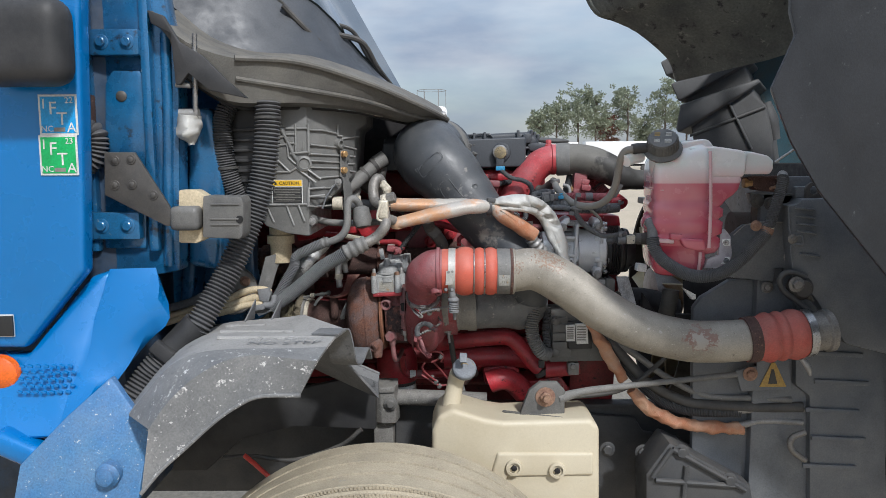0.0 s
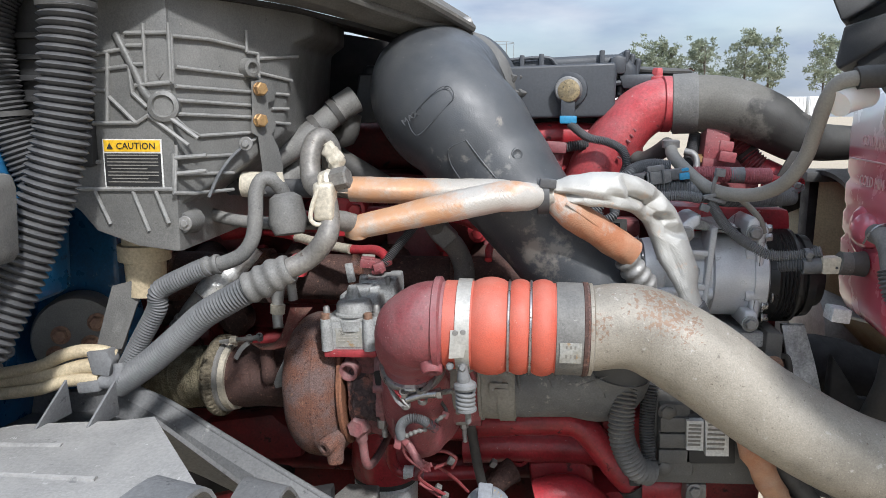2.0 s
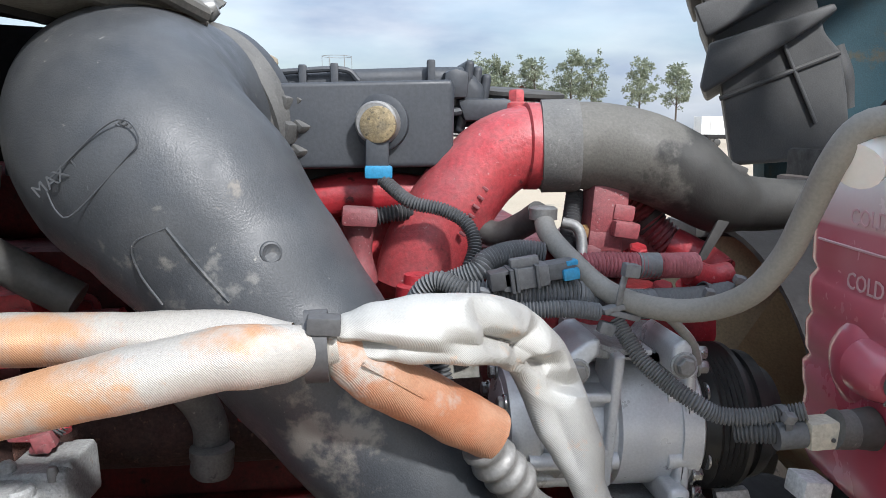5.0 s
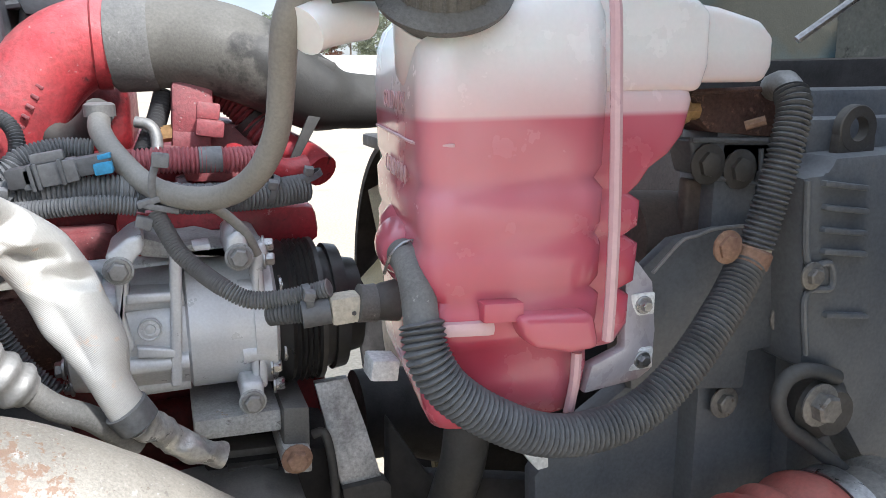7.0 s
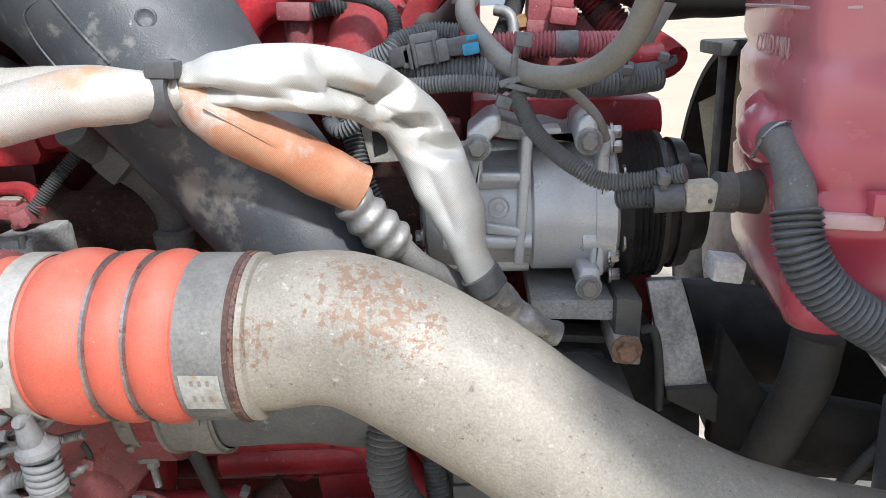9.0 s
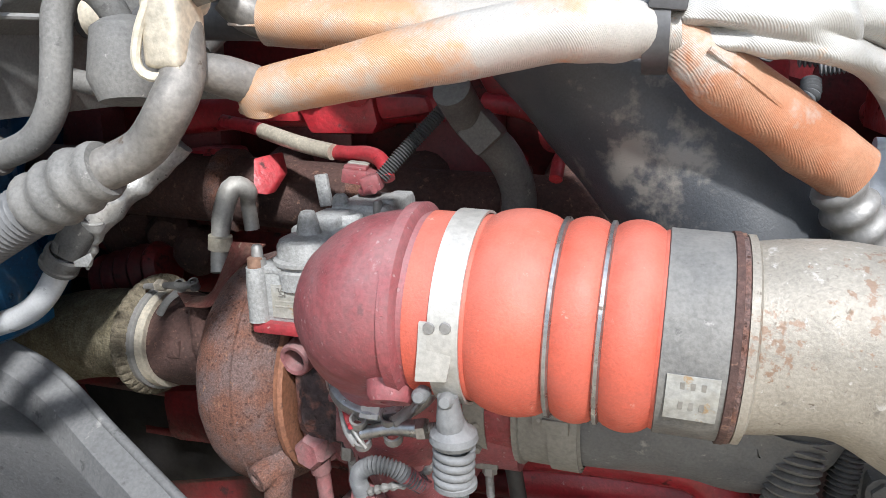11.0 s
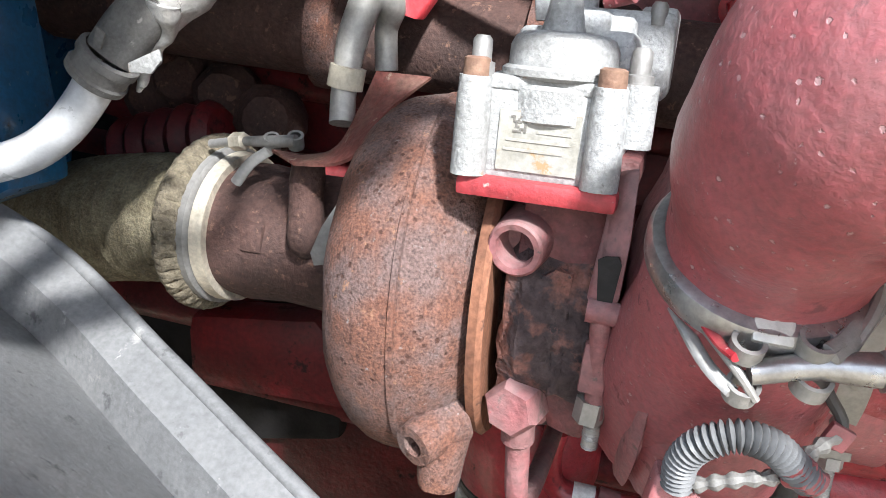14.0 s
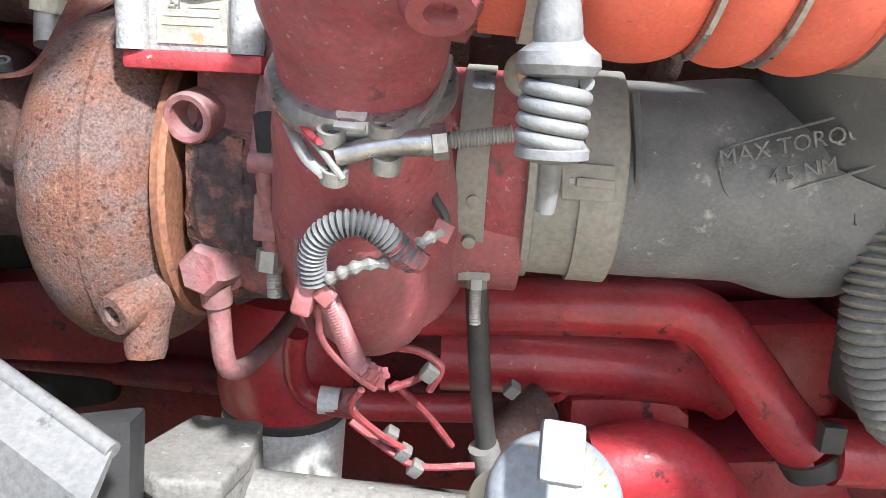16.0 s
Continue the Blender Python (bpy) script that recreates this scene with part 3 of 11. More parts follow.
ivory = mat("ivory_plastic", (0.55, 0.50, 0.40), 0.55, 0.0, (0.44, 0.4, 0.32), 30, dust=0.2, bump=0.1)
white = mat("white_paint", (0.75, 0.75, 0.74), 0.5, 0.0, (0.66, 0.66, 0.65), 4, bump=0.03)
paper = mat("faded_label_paper", (0.42, 0.41, 0.37), 0.7, 0.0, (0.35, 0.33, 0.28), 60, bump=0.1, spots=(((0.30, 0.22, 0.13), 0.68, 40),))
black_ink = mat("black_ink", (0.02, 0.02, 0.02), 0.5)
grey_ink = mat("grey_ink", (0.20, 0.19, 0.17), 0.6)
white_ink = mat("white_ink", (0.62, 0.62, 0.60), 0.6)
yellow = mat("label_yellow", (0.72, 0.43, 0.02), 0.5)
sign_yellow = mat("aged_label_yellow", (0.34, 0.22, 0.05), 0.6, 0.0, (0.27, 0.17, 0.05), 60)
decal_blue = mat("decal_blue", (0.015, 0.30, 0.66), 0.4)
decal_green = mat("decal_green", (0.01, 0.36, 0.10), 0.4)
conn_blue_m = mat("blue_connector_plastic", (0.03, 0.25, 0.45), 0.5)
amber = mat("amber_lens", (0.75, 0.13, 0.01), 0.2, coat=0.5)
strap_red = mat("chipped_red_strap", (0.33, 0.02, 0.03), 0.45, 0.2, (0.22, 0.05, 0.05), 60, fine=0.3, bump=0.2, spots=(((0.38, 0.36, 0.35), 0.66, 90, 0.5),))
wire_red = mat("red_wire", (0.55, 0.05, 0.03), 0.5)
tyre_m = mat("tyre_rubber", (0.36, 0.31, 0.225), 0.85, 0.0, (0.26, 0.225, 0.165), 9, fine=0.25, dust=0.4, dust_col=(0.46, 0.40, 0.29), bump=0.25, spots=(((0.16, 0.19, 0.21), 0.70, 10),))
# near black for dark parts, holes and the shade put into gaps
void = mat("near_black", (0.007, 0.0065, 0.0065), 0.75, 0.0, (0.014, 0.012, 0.012), 12, bump=0.2)
frame_m = mat("frame_rail_paint", (0.028, 0.032, 0.038), 0.55, 0.1, (0.04, 0.044, 0.05), 6, dust=0.18, bump=0.1)
brown_plate = mat("brown_dusty_plate", (0.085, 0.066, 0.056), 0.6, 0.0, (0.13, 0.10, 0.085), 9, fine=0.2, dust=0.3, dust_col=(0.20, 0.17, 0.145), bump=0.12, spots=(((0.04, 0.034, 0.03), 0.66, 20, 0.8),))
panel_m = mat("shroud_plastic", (0.066, 0.076, 0.089), 0.40, 0.0, (0.105, 0.113, 0.122), 7, fine=0.2, dust=0.34, dust_col=(0.29, 0.29, 0.285), bump=0.1, spots=(((0.12, 0.12, 0.12), 0.71, 40, 0.9),))
ivory_seam = mat("pale_tank_plastic", (0.60, 0.40, 0.41), 0.35, 0.0, (0.56, 0.34, 0.355), 8, bump=0.03, fine=0.04)
flange_clear = mat("clear_flange_plastic", (0.44, 0.42, 0.44), 0.3, 0.0, (0.38, 0.34, 0.37), 14, bump=0.03, fine=0.05, coat=0.3)
fan_m = mat("fan_plastic", (0.27, 0.235, 0.13), 0.6, 0.0, (0.20, 0.17, 0.10), 8, dust=0.2, bump=0.1)
teal = mat("hood_inner_skin", (0.016, 0.060, 0.082), 0.55, 0.0, (0.038, 0.040, 0.030), 1.6, mix=(0.44, 0.58), dust=0.15, dust_col=(0.12, 0.13, 0.12), bump=0.2, lumps=0.3, lump_scale=12, spots=(((0.075, 0.072, 0.055), 0.66, 4, 0.8),))
hood_grey = mat("hood_underside", (0.16, 0.165, 0.14), 0.75, 0.0, (0.09, 0.095, 0.085), 5, dust=0.2, bump=0.4, bump_scale=120, spots=(((0.03, 0.03, 0.03), 0.66, 9), ((0.26, 0.26, 0.22), 0.68, 14)))
glass_dark = mat("windscreen_glass", (0.02, 0.03, 0.03), 0.06, 0.0, coat=1.0, fine=0.0, bump=0.0, rough_var=0.02)
concrete = mat("concrete_yard", (0.44, 0.365, 0.265), 0.9, 0.0, (0.38, 0.32, 0.235), 0.15, bump=0.2, bump_scale=40, spots=(((0.30, 0.26, 0.21), 0.66, 0.4),))
trailer_m = mat("trailer_paint", (0.74, 0.74, 0.72), 0.45, 0.0, (0.66, 0.66, 0.65), 0.6)
bark = mat("pine_bark", (0.11, 0.085, 0.065), 0.9, 0.0, (0.07, 0.055, 0.045), 1.5, bump=0.4)
leaf = mat("pine_needles", (0.29, 0.325, 0.235), 0.8, 0.0, (0.215, 0.245, 0.175), 0.6)
leaf_red = mat("red_buds", (0.20, 0.09, 0.06), 0.85, 0.0, (0.15, 0.08, 0.055), 0.6)
# paler than the case: the ribs' glossy highlight is in the colour
heater_rib = mat("rib_highlight_plastic", (0.16, 0.16, 0.155), 0.36, 0.0, (0.21, 0.207, 0.20), 14, fine=0.2, dust=0.4, dust_col=(0.42, 0.41, 0.38), bump=0.1)
heater_plastic = mat("heater_case_plastic", (0.085, 0.086, 0.084), 0.40, 0.0, (0.155, 0.153, 0.145), 9, mix=(0.35, 0.7), fine=0.25, dust=0.36, dust_col=(0.33, 0.32, 0.295), bump=0.18, bump_scale=520, spots=(((0.27, 0.26, 0.24), 0.73, 80, 0.95), ((0.05, 0.05, 0.05), 0.72, 40)))
panel_dark = mat("hood_side_plastic", (0.010, 0.013, 0.018), 0.5, 0.0, (0.016, 0.019, 0.025), 5, dust=0.10, dust_col=(0.12, 0.125, 0.13), bump=0.1, spots=(((0.07, 0.075, 0.08), 0.72, 30, 0.9),))
line_grey = mat("weathered_line", (0.16, 0.152, 0.14), 0.5, 0.35, (0.22, 0.205, 0.185), 22, fine=0.25, dust=0.25, dust_col=(0.28, 0.265, 0.24), bump=0.2, spots=(((0.10, 0.075, 0.055), 0.70, 50, 0.8),))
clamp_m = mat("matt_steel_clamp", (0.46, 0.45, 0.42), 0.5, 0.4, (0.38, 0.37, 0.345), 20, fine=0.15, dust=0.25, dust_col=(0.45, 0.43, 0.39), bump=0.15)
foil = mat("torn_foil", (0.52, 0.52, 0.505), 0.36, 0.5, (0.38, 0.375, 0.36), 22, fine=0.2, bump=0.3, spots=(((0.55, 0.53, 0.48), 0.68, 40, 0.7),))
belt_steel = mat("brushed_strip", (0.50, 0.505, 0.51), 0.45, 0.4, (0.24, 0.24, 0.245), 30, fine=0.3, dust=0.2, bump=0.3, bump_scale=300, spots=(((0.45, 0.45, 0.44), 0.66, 50, 0.6),))
vent_rubber = mat("bleached_vent_hose", (0.235, 0.222, 0.198), 0.6, 0.0, (0.19, 0.178, 0.155), 10, fine=0.12, dust=0.3, dust_col=(0.30, 0.285, 0.25), bump=0.12, bump_scale=420)
sheath_grey = mat("grey_line_sheath", (0.085, 0.088, 0.092), 0.5, 0.0, (0.12, 0.122, 0.125), 20, fine=0.2, dust=0.26, dust_col=(0.25, 0.248, 0.24), bump=0.1)
loom_grey = mat("dust_grey_loom", (0.165, 0.168, 0.172), 0.6, 0.0, (0.115, 0.117, 0.12), 22, fine=0.2, dust=0.3, dust_col=(0.28, 0.275, 0.262), bump=0.1, spots=(((0.07, 0.07, 0.07), 0.70, 30),))
pulley_m = mat("black_pulley", (0.012, 0.012, 0.013), 0.38, 0.2, (0.018, 0.018, 0.019), 20, dust=0.08, bump=0.05)
faint_ink = mat("faded_ink", (0.29, 0.275, 0.24), 0.6, 0.0, (0.36, 0.345, 0.31), 200)
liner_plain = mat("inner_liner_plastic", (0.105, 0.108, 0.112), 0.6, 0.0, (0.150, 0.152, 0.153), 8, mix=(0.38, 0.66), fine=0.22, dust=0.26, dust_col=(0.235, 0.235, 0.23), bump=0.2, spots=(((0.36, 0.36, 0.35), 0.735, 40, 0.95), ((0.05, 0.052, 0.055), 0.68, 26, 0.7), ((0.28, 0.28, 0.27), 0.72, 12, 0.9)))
# dusty liner grey made paler: sunlight on the shelf is in the colour
shelf_grey = mat("sunlit_shelf_plastic", (0.19, 0.187, 0.18), 0.7, 0.0, (0.26, 0.255, 0.243), 8, mix=(0.36, 0.66), fine=0.22, dust=0.42, dust_col=(0.40, 0.385, 0.36), bump=0.25, spots=(((0.55, 0.54, 0.52), 0.70, 40, 0.95), ((0.10, 0.10, 0.10), 0.69, 20, 0.8)))
post_grey = mat("dusty_post_casting", (0.16, 0.155, 0.145), 0.75, 0.0, (0.11, 0.107, 0.10), 20, fine=0.3, dust=0.35, dust_col=(0.29, 0.275, 0.245), bump=0.35, spots=(((0.42, 0.41, 0.38), 0.70, 40, 0.95), ((0.06, 0.06, 0.058), 0.69, 30, 0.8)))
cuff_tan = mat("dusty_cuff_rubber", (0.215, 0.205, 0.18), 0.66, 0.0, (0.165, 0.158, 0.14), 12, fine=0.2, dust=0.35, dust_col=(0.33, 0.315, 0.28), bump=0.15)
red_rusty = mat("rust_red_shield", (0.15, 0.045, 0.036), 0.75, 0.1, (0.20, 0.12, 0.09), 26, fine=0.3, bump=0.4, spots=(((0.32, 0.25, 0.19), 0.69, 40, 0.9),))
cowl_tan = mat("sun_bleached_cowl", (0.33, 0.275, 0.20), 0.75, 0.0, (0.25, 0.21, 0.155), 9, fine=0.2, dust=0.3, dust_col=(0.42, 0.36, 0.27), bump=0.2)
boot_grey = mat("dusty_boot_rubber", (0.050, 0.051, 0.053), 0.62, 0.0, (0.075, 0.075, 0.075), 3, fine=0.2, dust=0.36, dust_col=(0.20, 0.195, 0.185), bump=0.2, bump_scale=300)
burnt_red = mat("scorched_red_paint", (0.13, 0.035, 0.035), 0.72, 0.0, (0.07, 0.03, 0.03), 20, fine=0.35, dust=0.2, dust_col=(0.30, 0.2, 0.19), bump=0.6, bump_scale=200, lumps=0.5, lump_scale=90, spots=(((0.30, 0.16, 0.12), 0.69, 40, 0.9),))
spring_m = mat("dusty_spring_steel", (0.12, 0.125, 0.13), 0.6, 0.15, (0.175, 0.18, 0.182), 24, fine=0.2, dust=0.38, dust_col=(0.27, 0.268, 0.26), bump=0.25)
cap_grey = mat("faded_cap_plastic", (0.125, 0.138, 0.158), 0.6, 0.0, (0.165, 0.178, 0.195), 16, fine=0.2, dust=0.2, dust_col=(0.24, 0.245, 0.245), bump=0.2, spots=(((0.34, 0.29, 0.22), 0.715, 24, 0.9),))


# ---- the yard ----
bm = B()
bmesh.ops.create_grid(bm, x_segments=8, y_segments=8, size=1500)
tagged(new("ground", mesh_of("ground", bm, concrete)), "pale sandy concrete yard under the truck", "ground", kind="structure")


def trailer(x, w, h, base=1.1):
    t = thing("box_trailer", (x, 105, 0), "white box trailer parked across the yard", "trailer", "parked trailers")
    part("body", box(B(), (x, 105, (base + h) / 2), (w, 2.5, h - base), bev=0.05), trailer_m, t)
    for k in range(5):
        part("panel_rib", box(B(), (x - w / 2 + w * (k + 0.5) / 5, 103.7, (base + h) / 2), (0.12, 0.06, h - base - 0.2), bev=0.01), trailer_m, t)
    part("chassis", box(B(), (x, 105, base - 0.15), (w * 0.9, 2.2, 0.3), bev=0.02), void, t)
    for k in (-0.36, 0.36):
        part("wheel", lathe(B(), (x + w * k, 103.7, 0.5), (0, 1, 0), [(0, 0.42), (0.02, 0.5), (0.55, 0.5), (0.57, 0.42)], 20), rubber, t)
    return t


for k, (x, w, h) in enumerate(((14.5, 7.5, 4.1), (24, 9.5, 4.15), (30.6, 2.6, 4.1), (33.6, 2.6, 4.15), (36.6, 2.6, 4.05), (39.4, 2.2, 4.1), (56, 14, 3.9))):
    trailer(x, w, h)

st = thing("storage_tank", (-2.0, 118, 0), "white storage tank with a railing behind the yard", "tank")
part("shell", lathe(B(), (-2.0, 118, 0), (0, 0, 1), [(0, 2.4), (9.4, 2.4), (9.9, 2.1), (10.1, 0.4)], 32), white, st)
for k in range(6):
    a = k * math.pi / 3
    part("rail_post", tube(B(), [(-2.0 + 2.2 * math.cos(a), 118 + 2.2 * math.sin(a), 9.4), (-2.0 + 2.2 * math.cos(a), 118 + 2.2 * math.sin(a), 12.4)], 0.04, 6, 2), steel_dull, st)
part("rail", tube(B(), [(-2.0 + 2.2 * math.cos(k * math.pi / 8), 118 + 2.2 * math.sin(k * math.pi / 8), 12.4) for k in range(17)], 0.04, 6, 0.8), steel_dull, st)

car = thing("parked_truck", (46.5, 90, 0), "dark low flatbed parked far across the yard", "vehicle")
part("bed", box(B(), (46.5, 90, 1.15), (7.5, 2.2, 0.5), bev=0.08), void, car)
for k in (-2.5, 2.5):
    part("wheel", lathe(B(), (46.5 + k, 88.8, 0.45), (0, 1, 0), [(0, 0.4), (0.03, 0.45), (0.3, 0.45)], 16), rubber, car)


def pine(x, y, h, spread, seed, material=leaf, label="tall pine with an open green crown at the yard's edge", low=0.48):
    rnd = random.Random(seed)
    t = thing("pine_tree", (x, y, 0), label, "tree", "trees behind the yard")
    lean = rnd.uniform(-0.3, 0.3)
    part("trunk", tube(B(), [(x, y, 0), (x + lean, y, h * 0.5), (x + lean * 0.6, y, h * 0.97)], [0.24, 0.17, 0.05], 8, 0.9), bark, t)
    bm, lv, lf = B(), [], []
    for k in range(26):
        f = low + (0.97 - low) * rnd.random()
        z, a = h * f, rnd.uniform(0, 6.28)
        reach = spread * (1.0 - abs(f - 0.68) * 1.5) * rnd.uniform(0.5, 1.0)
        tip = Vector((x + math.cos(a) * reach, y + math.sin(a) * reach, z + rnd.uniform(0.2, 1.0)))
        tube(bm, [(x + lean * f, y, z - 0.5), ((x + tip.x) / 2, (y + tip.y) / 2, z), tip], [0.06, 0.04, 0.02], 5, 0.8)
        for c in range(5):
            q = tip + Vector((rnd.gauss(0, 0.6), rnd.gauss(0, 0.6), rnd.gauss(0, 0.5)))
            for e in range(26):
                d = Vector((rnd.gauss(0, 1), rnd.gauss(0, 1), rnd.gauss(0.3, 0.8))).normalized()
                o = q + d * rnd.uniform(0.1, 0.5)
                s = d.cross(Vector((rnd.random(), rnd.random(), 0.3))).normalized() * 0.11
                i = len(lv)
                lv += [o - s, o + s, o + d * 0.42]
                lf.append((i, i + 1, i + 2))
    part("limbs", bm, bark, t)
    me = bpy.data.meshes.new("crown")
    me.from_pydata(lv, [], lf)
    me.materials.append(material)
    ob = new("crown", me)
    ob.parent, ob.matrix_parent_inverse = t, Matrix.Translation(-t.location)


for k, (x, h, w) in enumerate(((17.6, 10.2, 2.3), (20.6, 12.6, 2.6), (24.7, 13.9, 2.7), (28.0, 12.6, 2.4), (33.4, 14.0, 2.6), (40.6, 15.2, 3.2), (44.5, 14.6, 2.9), (54.0, 14.0, 2.8), (61, 13, 2.6))):
    pine(x, 140, h, w, 11 + k)
pine(30.6, 142, 8.5, 1.9, 40, leaf_red, "bare tree with reddish buds among the pines", 0.25)
pine(37.6, 143, 9.5, 1.8, 41, leaf, "slim pine with a thin grey-green crown", 0.3)


# ---- cab ----
cab = thing("truck_cab", (-0.9, 1.6, 0.9), "glossy blue truck cab side with its hinge pillar and lower fairing", "truck cab")
ydoor = 1.56
part("door", prism(B(), [(-1.312, 2.130), (-0.699, 2.126), (-0.712, 1.914), (-0.724, 1.592), (-0.733, 1.416), (-0.864, 1.257), (-1.409, 1.260)], ydoor, ydoor + 0.05, 0.012, 3), blue, cab, "glossy metallic blue door skin")
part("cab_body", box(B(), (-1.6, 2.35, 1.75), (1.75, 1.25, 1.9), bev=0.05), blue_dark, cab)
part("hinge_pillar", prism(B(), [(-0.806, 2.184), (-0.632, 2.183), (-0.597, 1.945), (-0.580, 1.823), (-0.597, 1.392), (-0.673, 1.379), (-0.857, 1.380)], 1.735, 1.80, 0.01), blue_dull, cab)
for px in ((-0.776, 1.720, 1.809), (-0.643, 1.720, 1.809)):
    part("pillar_rib", box(B(), (px[0], 1.722, 1.75), (0.022, 0.03, 0.62), bev=0.008), blue_dull, cab)
bm = B()
prism(bm, [(-0.723, 1.841), (-0.661, 1.840), (-0.647, 1.810), (-0.666, 1.445), (-0.761, 1.446), (-0.740, 1.810)], 1.722, 1.74, 0.007)
part("pillar_pressing", bm, blue_dull, cab)
part("pillar_edge", tube(B(), [(-0.606, 1.735, 1.920), (-0.608, 1.735, 1.748), (-0.615, 1.735, 1.585), (-0.621, 1.735, 1.405)], 0.012, 10), blue_dull, cab, "dark plum edge of the pillar")
for k, (z0, z1) in enumerate((((150, 52), (248, 98)), ((152, 376), (250, 424)))):
    a = [(-0.766, 1.700, 1.925), (-0.788, 1.700, 1.530)][k]
    b = [(-0.650, 1.700, 1.869), (-0.668, 1.700, 1.469)][k]
    hp = part("hinge_plate", prism(B(), [(a[0], a[2]), (b[0], a[2]), (b[0], b[2]), (a[0], b[2])], 1.695, 1.725, 0.006), blue_dull, cab)
    for f in (0.3, 0.78):
        part("bolt", bolt(B(), (a[0] + (b[0] - a[0]) * f, 1.695, (a[2] + b[2]) / 2), r=0.011, h=0.009), blue_dull, hp)
part("plug", lathe(B(), (-0.704, 1.724, 1.784), (0, -1, 0), [(0, 0.012), (0.004, 0.012), (0.006, 0.009)], 16), black_steel, cab)
part("door_seal_boot", loom(B(), [(-0.779, 1.700, 1.710), (-0.755, 1.700, 1.698), (-0.760, 1.700, 1.655), (-0.784, 1.700, 1.631)], 0.022, 0.012, 0.003), conduit_dark, cab)
part("door_check", box(B(), (-0.774, 1.700, 1.753), (0.025, 0.05, 0.07), bev=0.008), rust_dark, cab)
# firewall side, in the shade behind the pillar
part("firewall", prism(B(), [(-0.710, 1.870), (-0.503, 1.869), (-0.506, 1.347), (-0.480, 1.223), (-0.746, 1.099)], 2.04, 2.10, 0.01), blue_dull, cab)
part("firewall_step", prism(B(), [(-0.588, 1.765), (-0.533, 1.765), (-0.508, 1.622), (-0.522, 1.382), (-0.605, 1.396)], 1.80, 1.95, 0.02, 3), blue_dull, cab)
# lower fairing
bm = B()
slab(bm, [(-1.429, 1.580, 1.241), (-0.870, 1.580, 1.239), (-0.748, 1.620, 1.398), (-0.703, 1.630, 1.411), (-0.745, 1.560, 1.169), (-0.773, 1.500, 1.088), (-1.358, 1.480, 1.068)], (0, 0.05, 0), 0.012, 3)
part("lower_fairing", bm, blue, cab)
bm = B()
loft(bm, [[(-0.708, 1.630, 1.412), (-0.731, 1.600, 1.316), (-0.758, 1.570, 1.226), (-0.772, 1.500, 1.100)], [(-0.661, 1.630, 1.413), (-0.660, 1.600, 1.316), (-0.700, 1.570, 1.220), (-0.728, 1.520, 1.146)], [(-0.620, 1.640, 1.411), (-0.608, 1.620, 1.348), (-0.652, 1.600, 1.242), (-0.698, 1.560, 1.169)], [(-0.624, 1.660, 1.391), (-0.589, 1.630, 1.306), (-0.636, 1.630, 1.260), (-0.697, 1.600, 1.183)]], 0.005, 3)
part("fender_extension", bm, blue, cab)
bm = B()
for i in range(5):
    for j in range(7):
        p = V((-0.865, 1.548, 1.223)) + Vector((j * 0.0165 + (i % 2) * 0.008, -0.004 * i, -i * 0.0125))
        box(bm, p, (0.011, 0.006, 0.006), (0, 20, 0), 0.0025)
part("grip_dimples", bm, blue, cab, "raised anti-slip dimples in the blue panel")
bm = B()
slab(bm, [(-0.740, 1.470, 1.142), (-0.662, 1.500, 1.213), (-0.582, 1.480, 1.105), (-0.595, 1.440, 0.978), (-0.848, 1.420, 0.908), (-0.823, 1.440, 1.054)], (0, 0.02, 0), 0.006)
part("fender_flap", bm, blue_dirty, cab, "faded blue fender corner splashed with dried dirt")
part("flap_bolt", lathe(B(), (-0.652, 1.445, 1.034), (0, -1, 0), [(-0.01, 0.024), (0.008, 0.024), (0.014, 0.018), (0.02, 0.017), (0.022, 0.01)], 20), blue_dirty, cab)
part("flap_foot", box(B(), (-0.827, 1.500, 1.058), (0.16, 0.06, 0.05), (0, 25, 0), 0.02, 3), blue, cab)
part("mirror_arm", box(B(), (-0.798, 1.490, 1.865), (0.20, 0.09, 0.165), (0, 0, 0), 0.045, 5), plastic, cab, "black ribbed mirror base")
part("badge", box(B(), (-0.904, 1.555, 1.306), (0.045, 0.006, 0.042), bev=0.002), black_ink, cab, "small black badge with a white rim")
part("badge_rim", box(B(), (-0.906, 1.558, 1.306), (0.05, 0.004, 0.047), bev=0.002), white_ink, cab)
part("side_marker", lathe(B(), (-0.917, 1.565, 1.204), (0, -1, 0), [(0, 0.04), (0.012, 0.036), (0.022, 0.02), (0.025, 0.004)], 20), amber, cab, "amber side marker lamp")


def decal(px, col, number):
    c = V(px)
    w, h = 0.077, 0.080
    base = part("decal", box(B(), c, (w, 0.0012, h), bev=0.0), white_ink, cab, "square permit sticker with white letters")
    part("field", box(B(), c - Vector((0, 0.0009, 0)), (w - 0.008, 0.001, h - 0.008), bev=0), col, base)
    for word, s, dx, dz in (("I", 0.028, -0.028, 0.021), ("F", 0.036, -0.010, 0.012), ("T", 0.036, 0.008, -0.009), ("A", 0.028, 0.026, -0.026), (number, 0.017, 0.023, 0.028), ("NC", 0.017, -0.023, -0.028)):
        text_on("letters", word, s, Matrix.Translation(c + Vector((dx, -0.0018, dz))) @ Euler((radians(90), 0, 0)).to_matrix().to_4x4(), white_ink, base)
    part("serial_bar", box(B(), c + Vector((0.002, -0.002, -0.029)), (0.022, 0.001, 0.008), bev=0), grey_ink, base)


decal((-0.763, 1.558, 1.734), decal_blue, "22")
decal((-0.767, 1.558, 1.654), decal_green, "23")

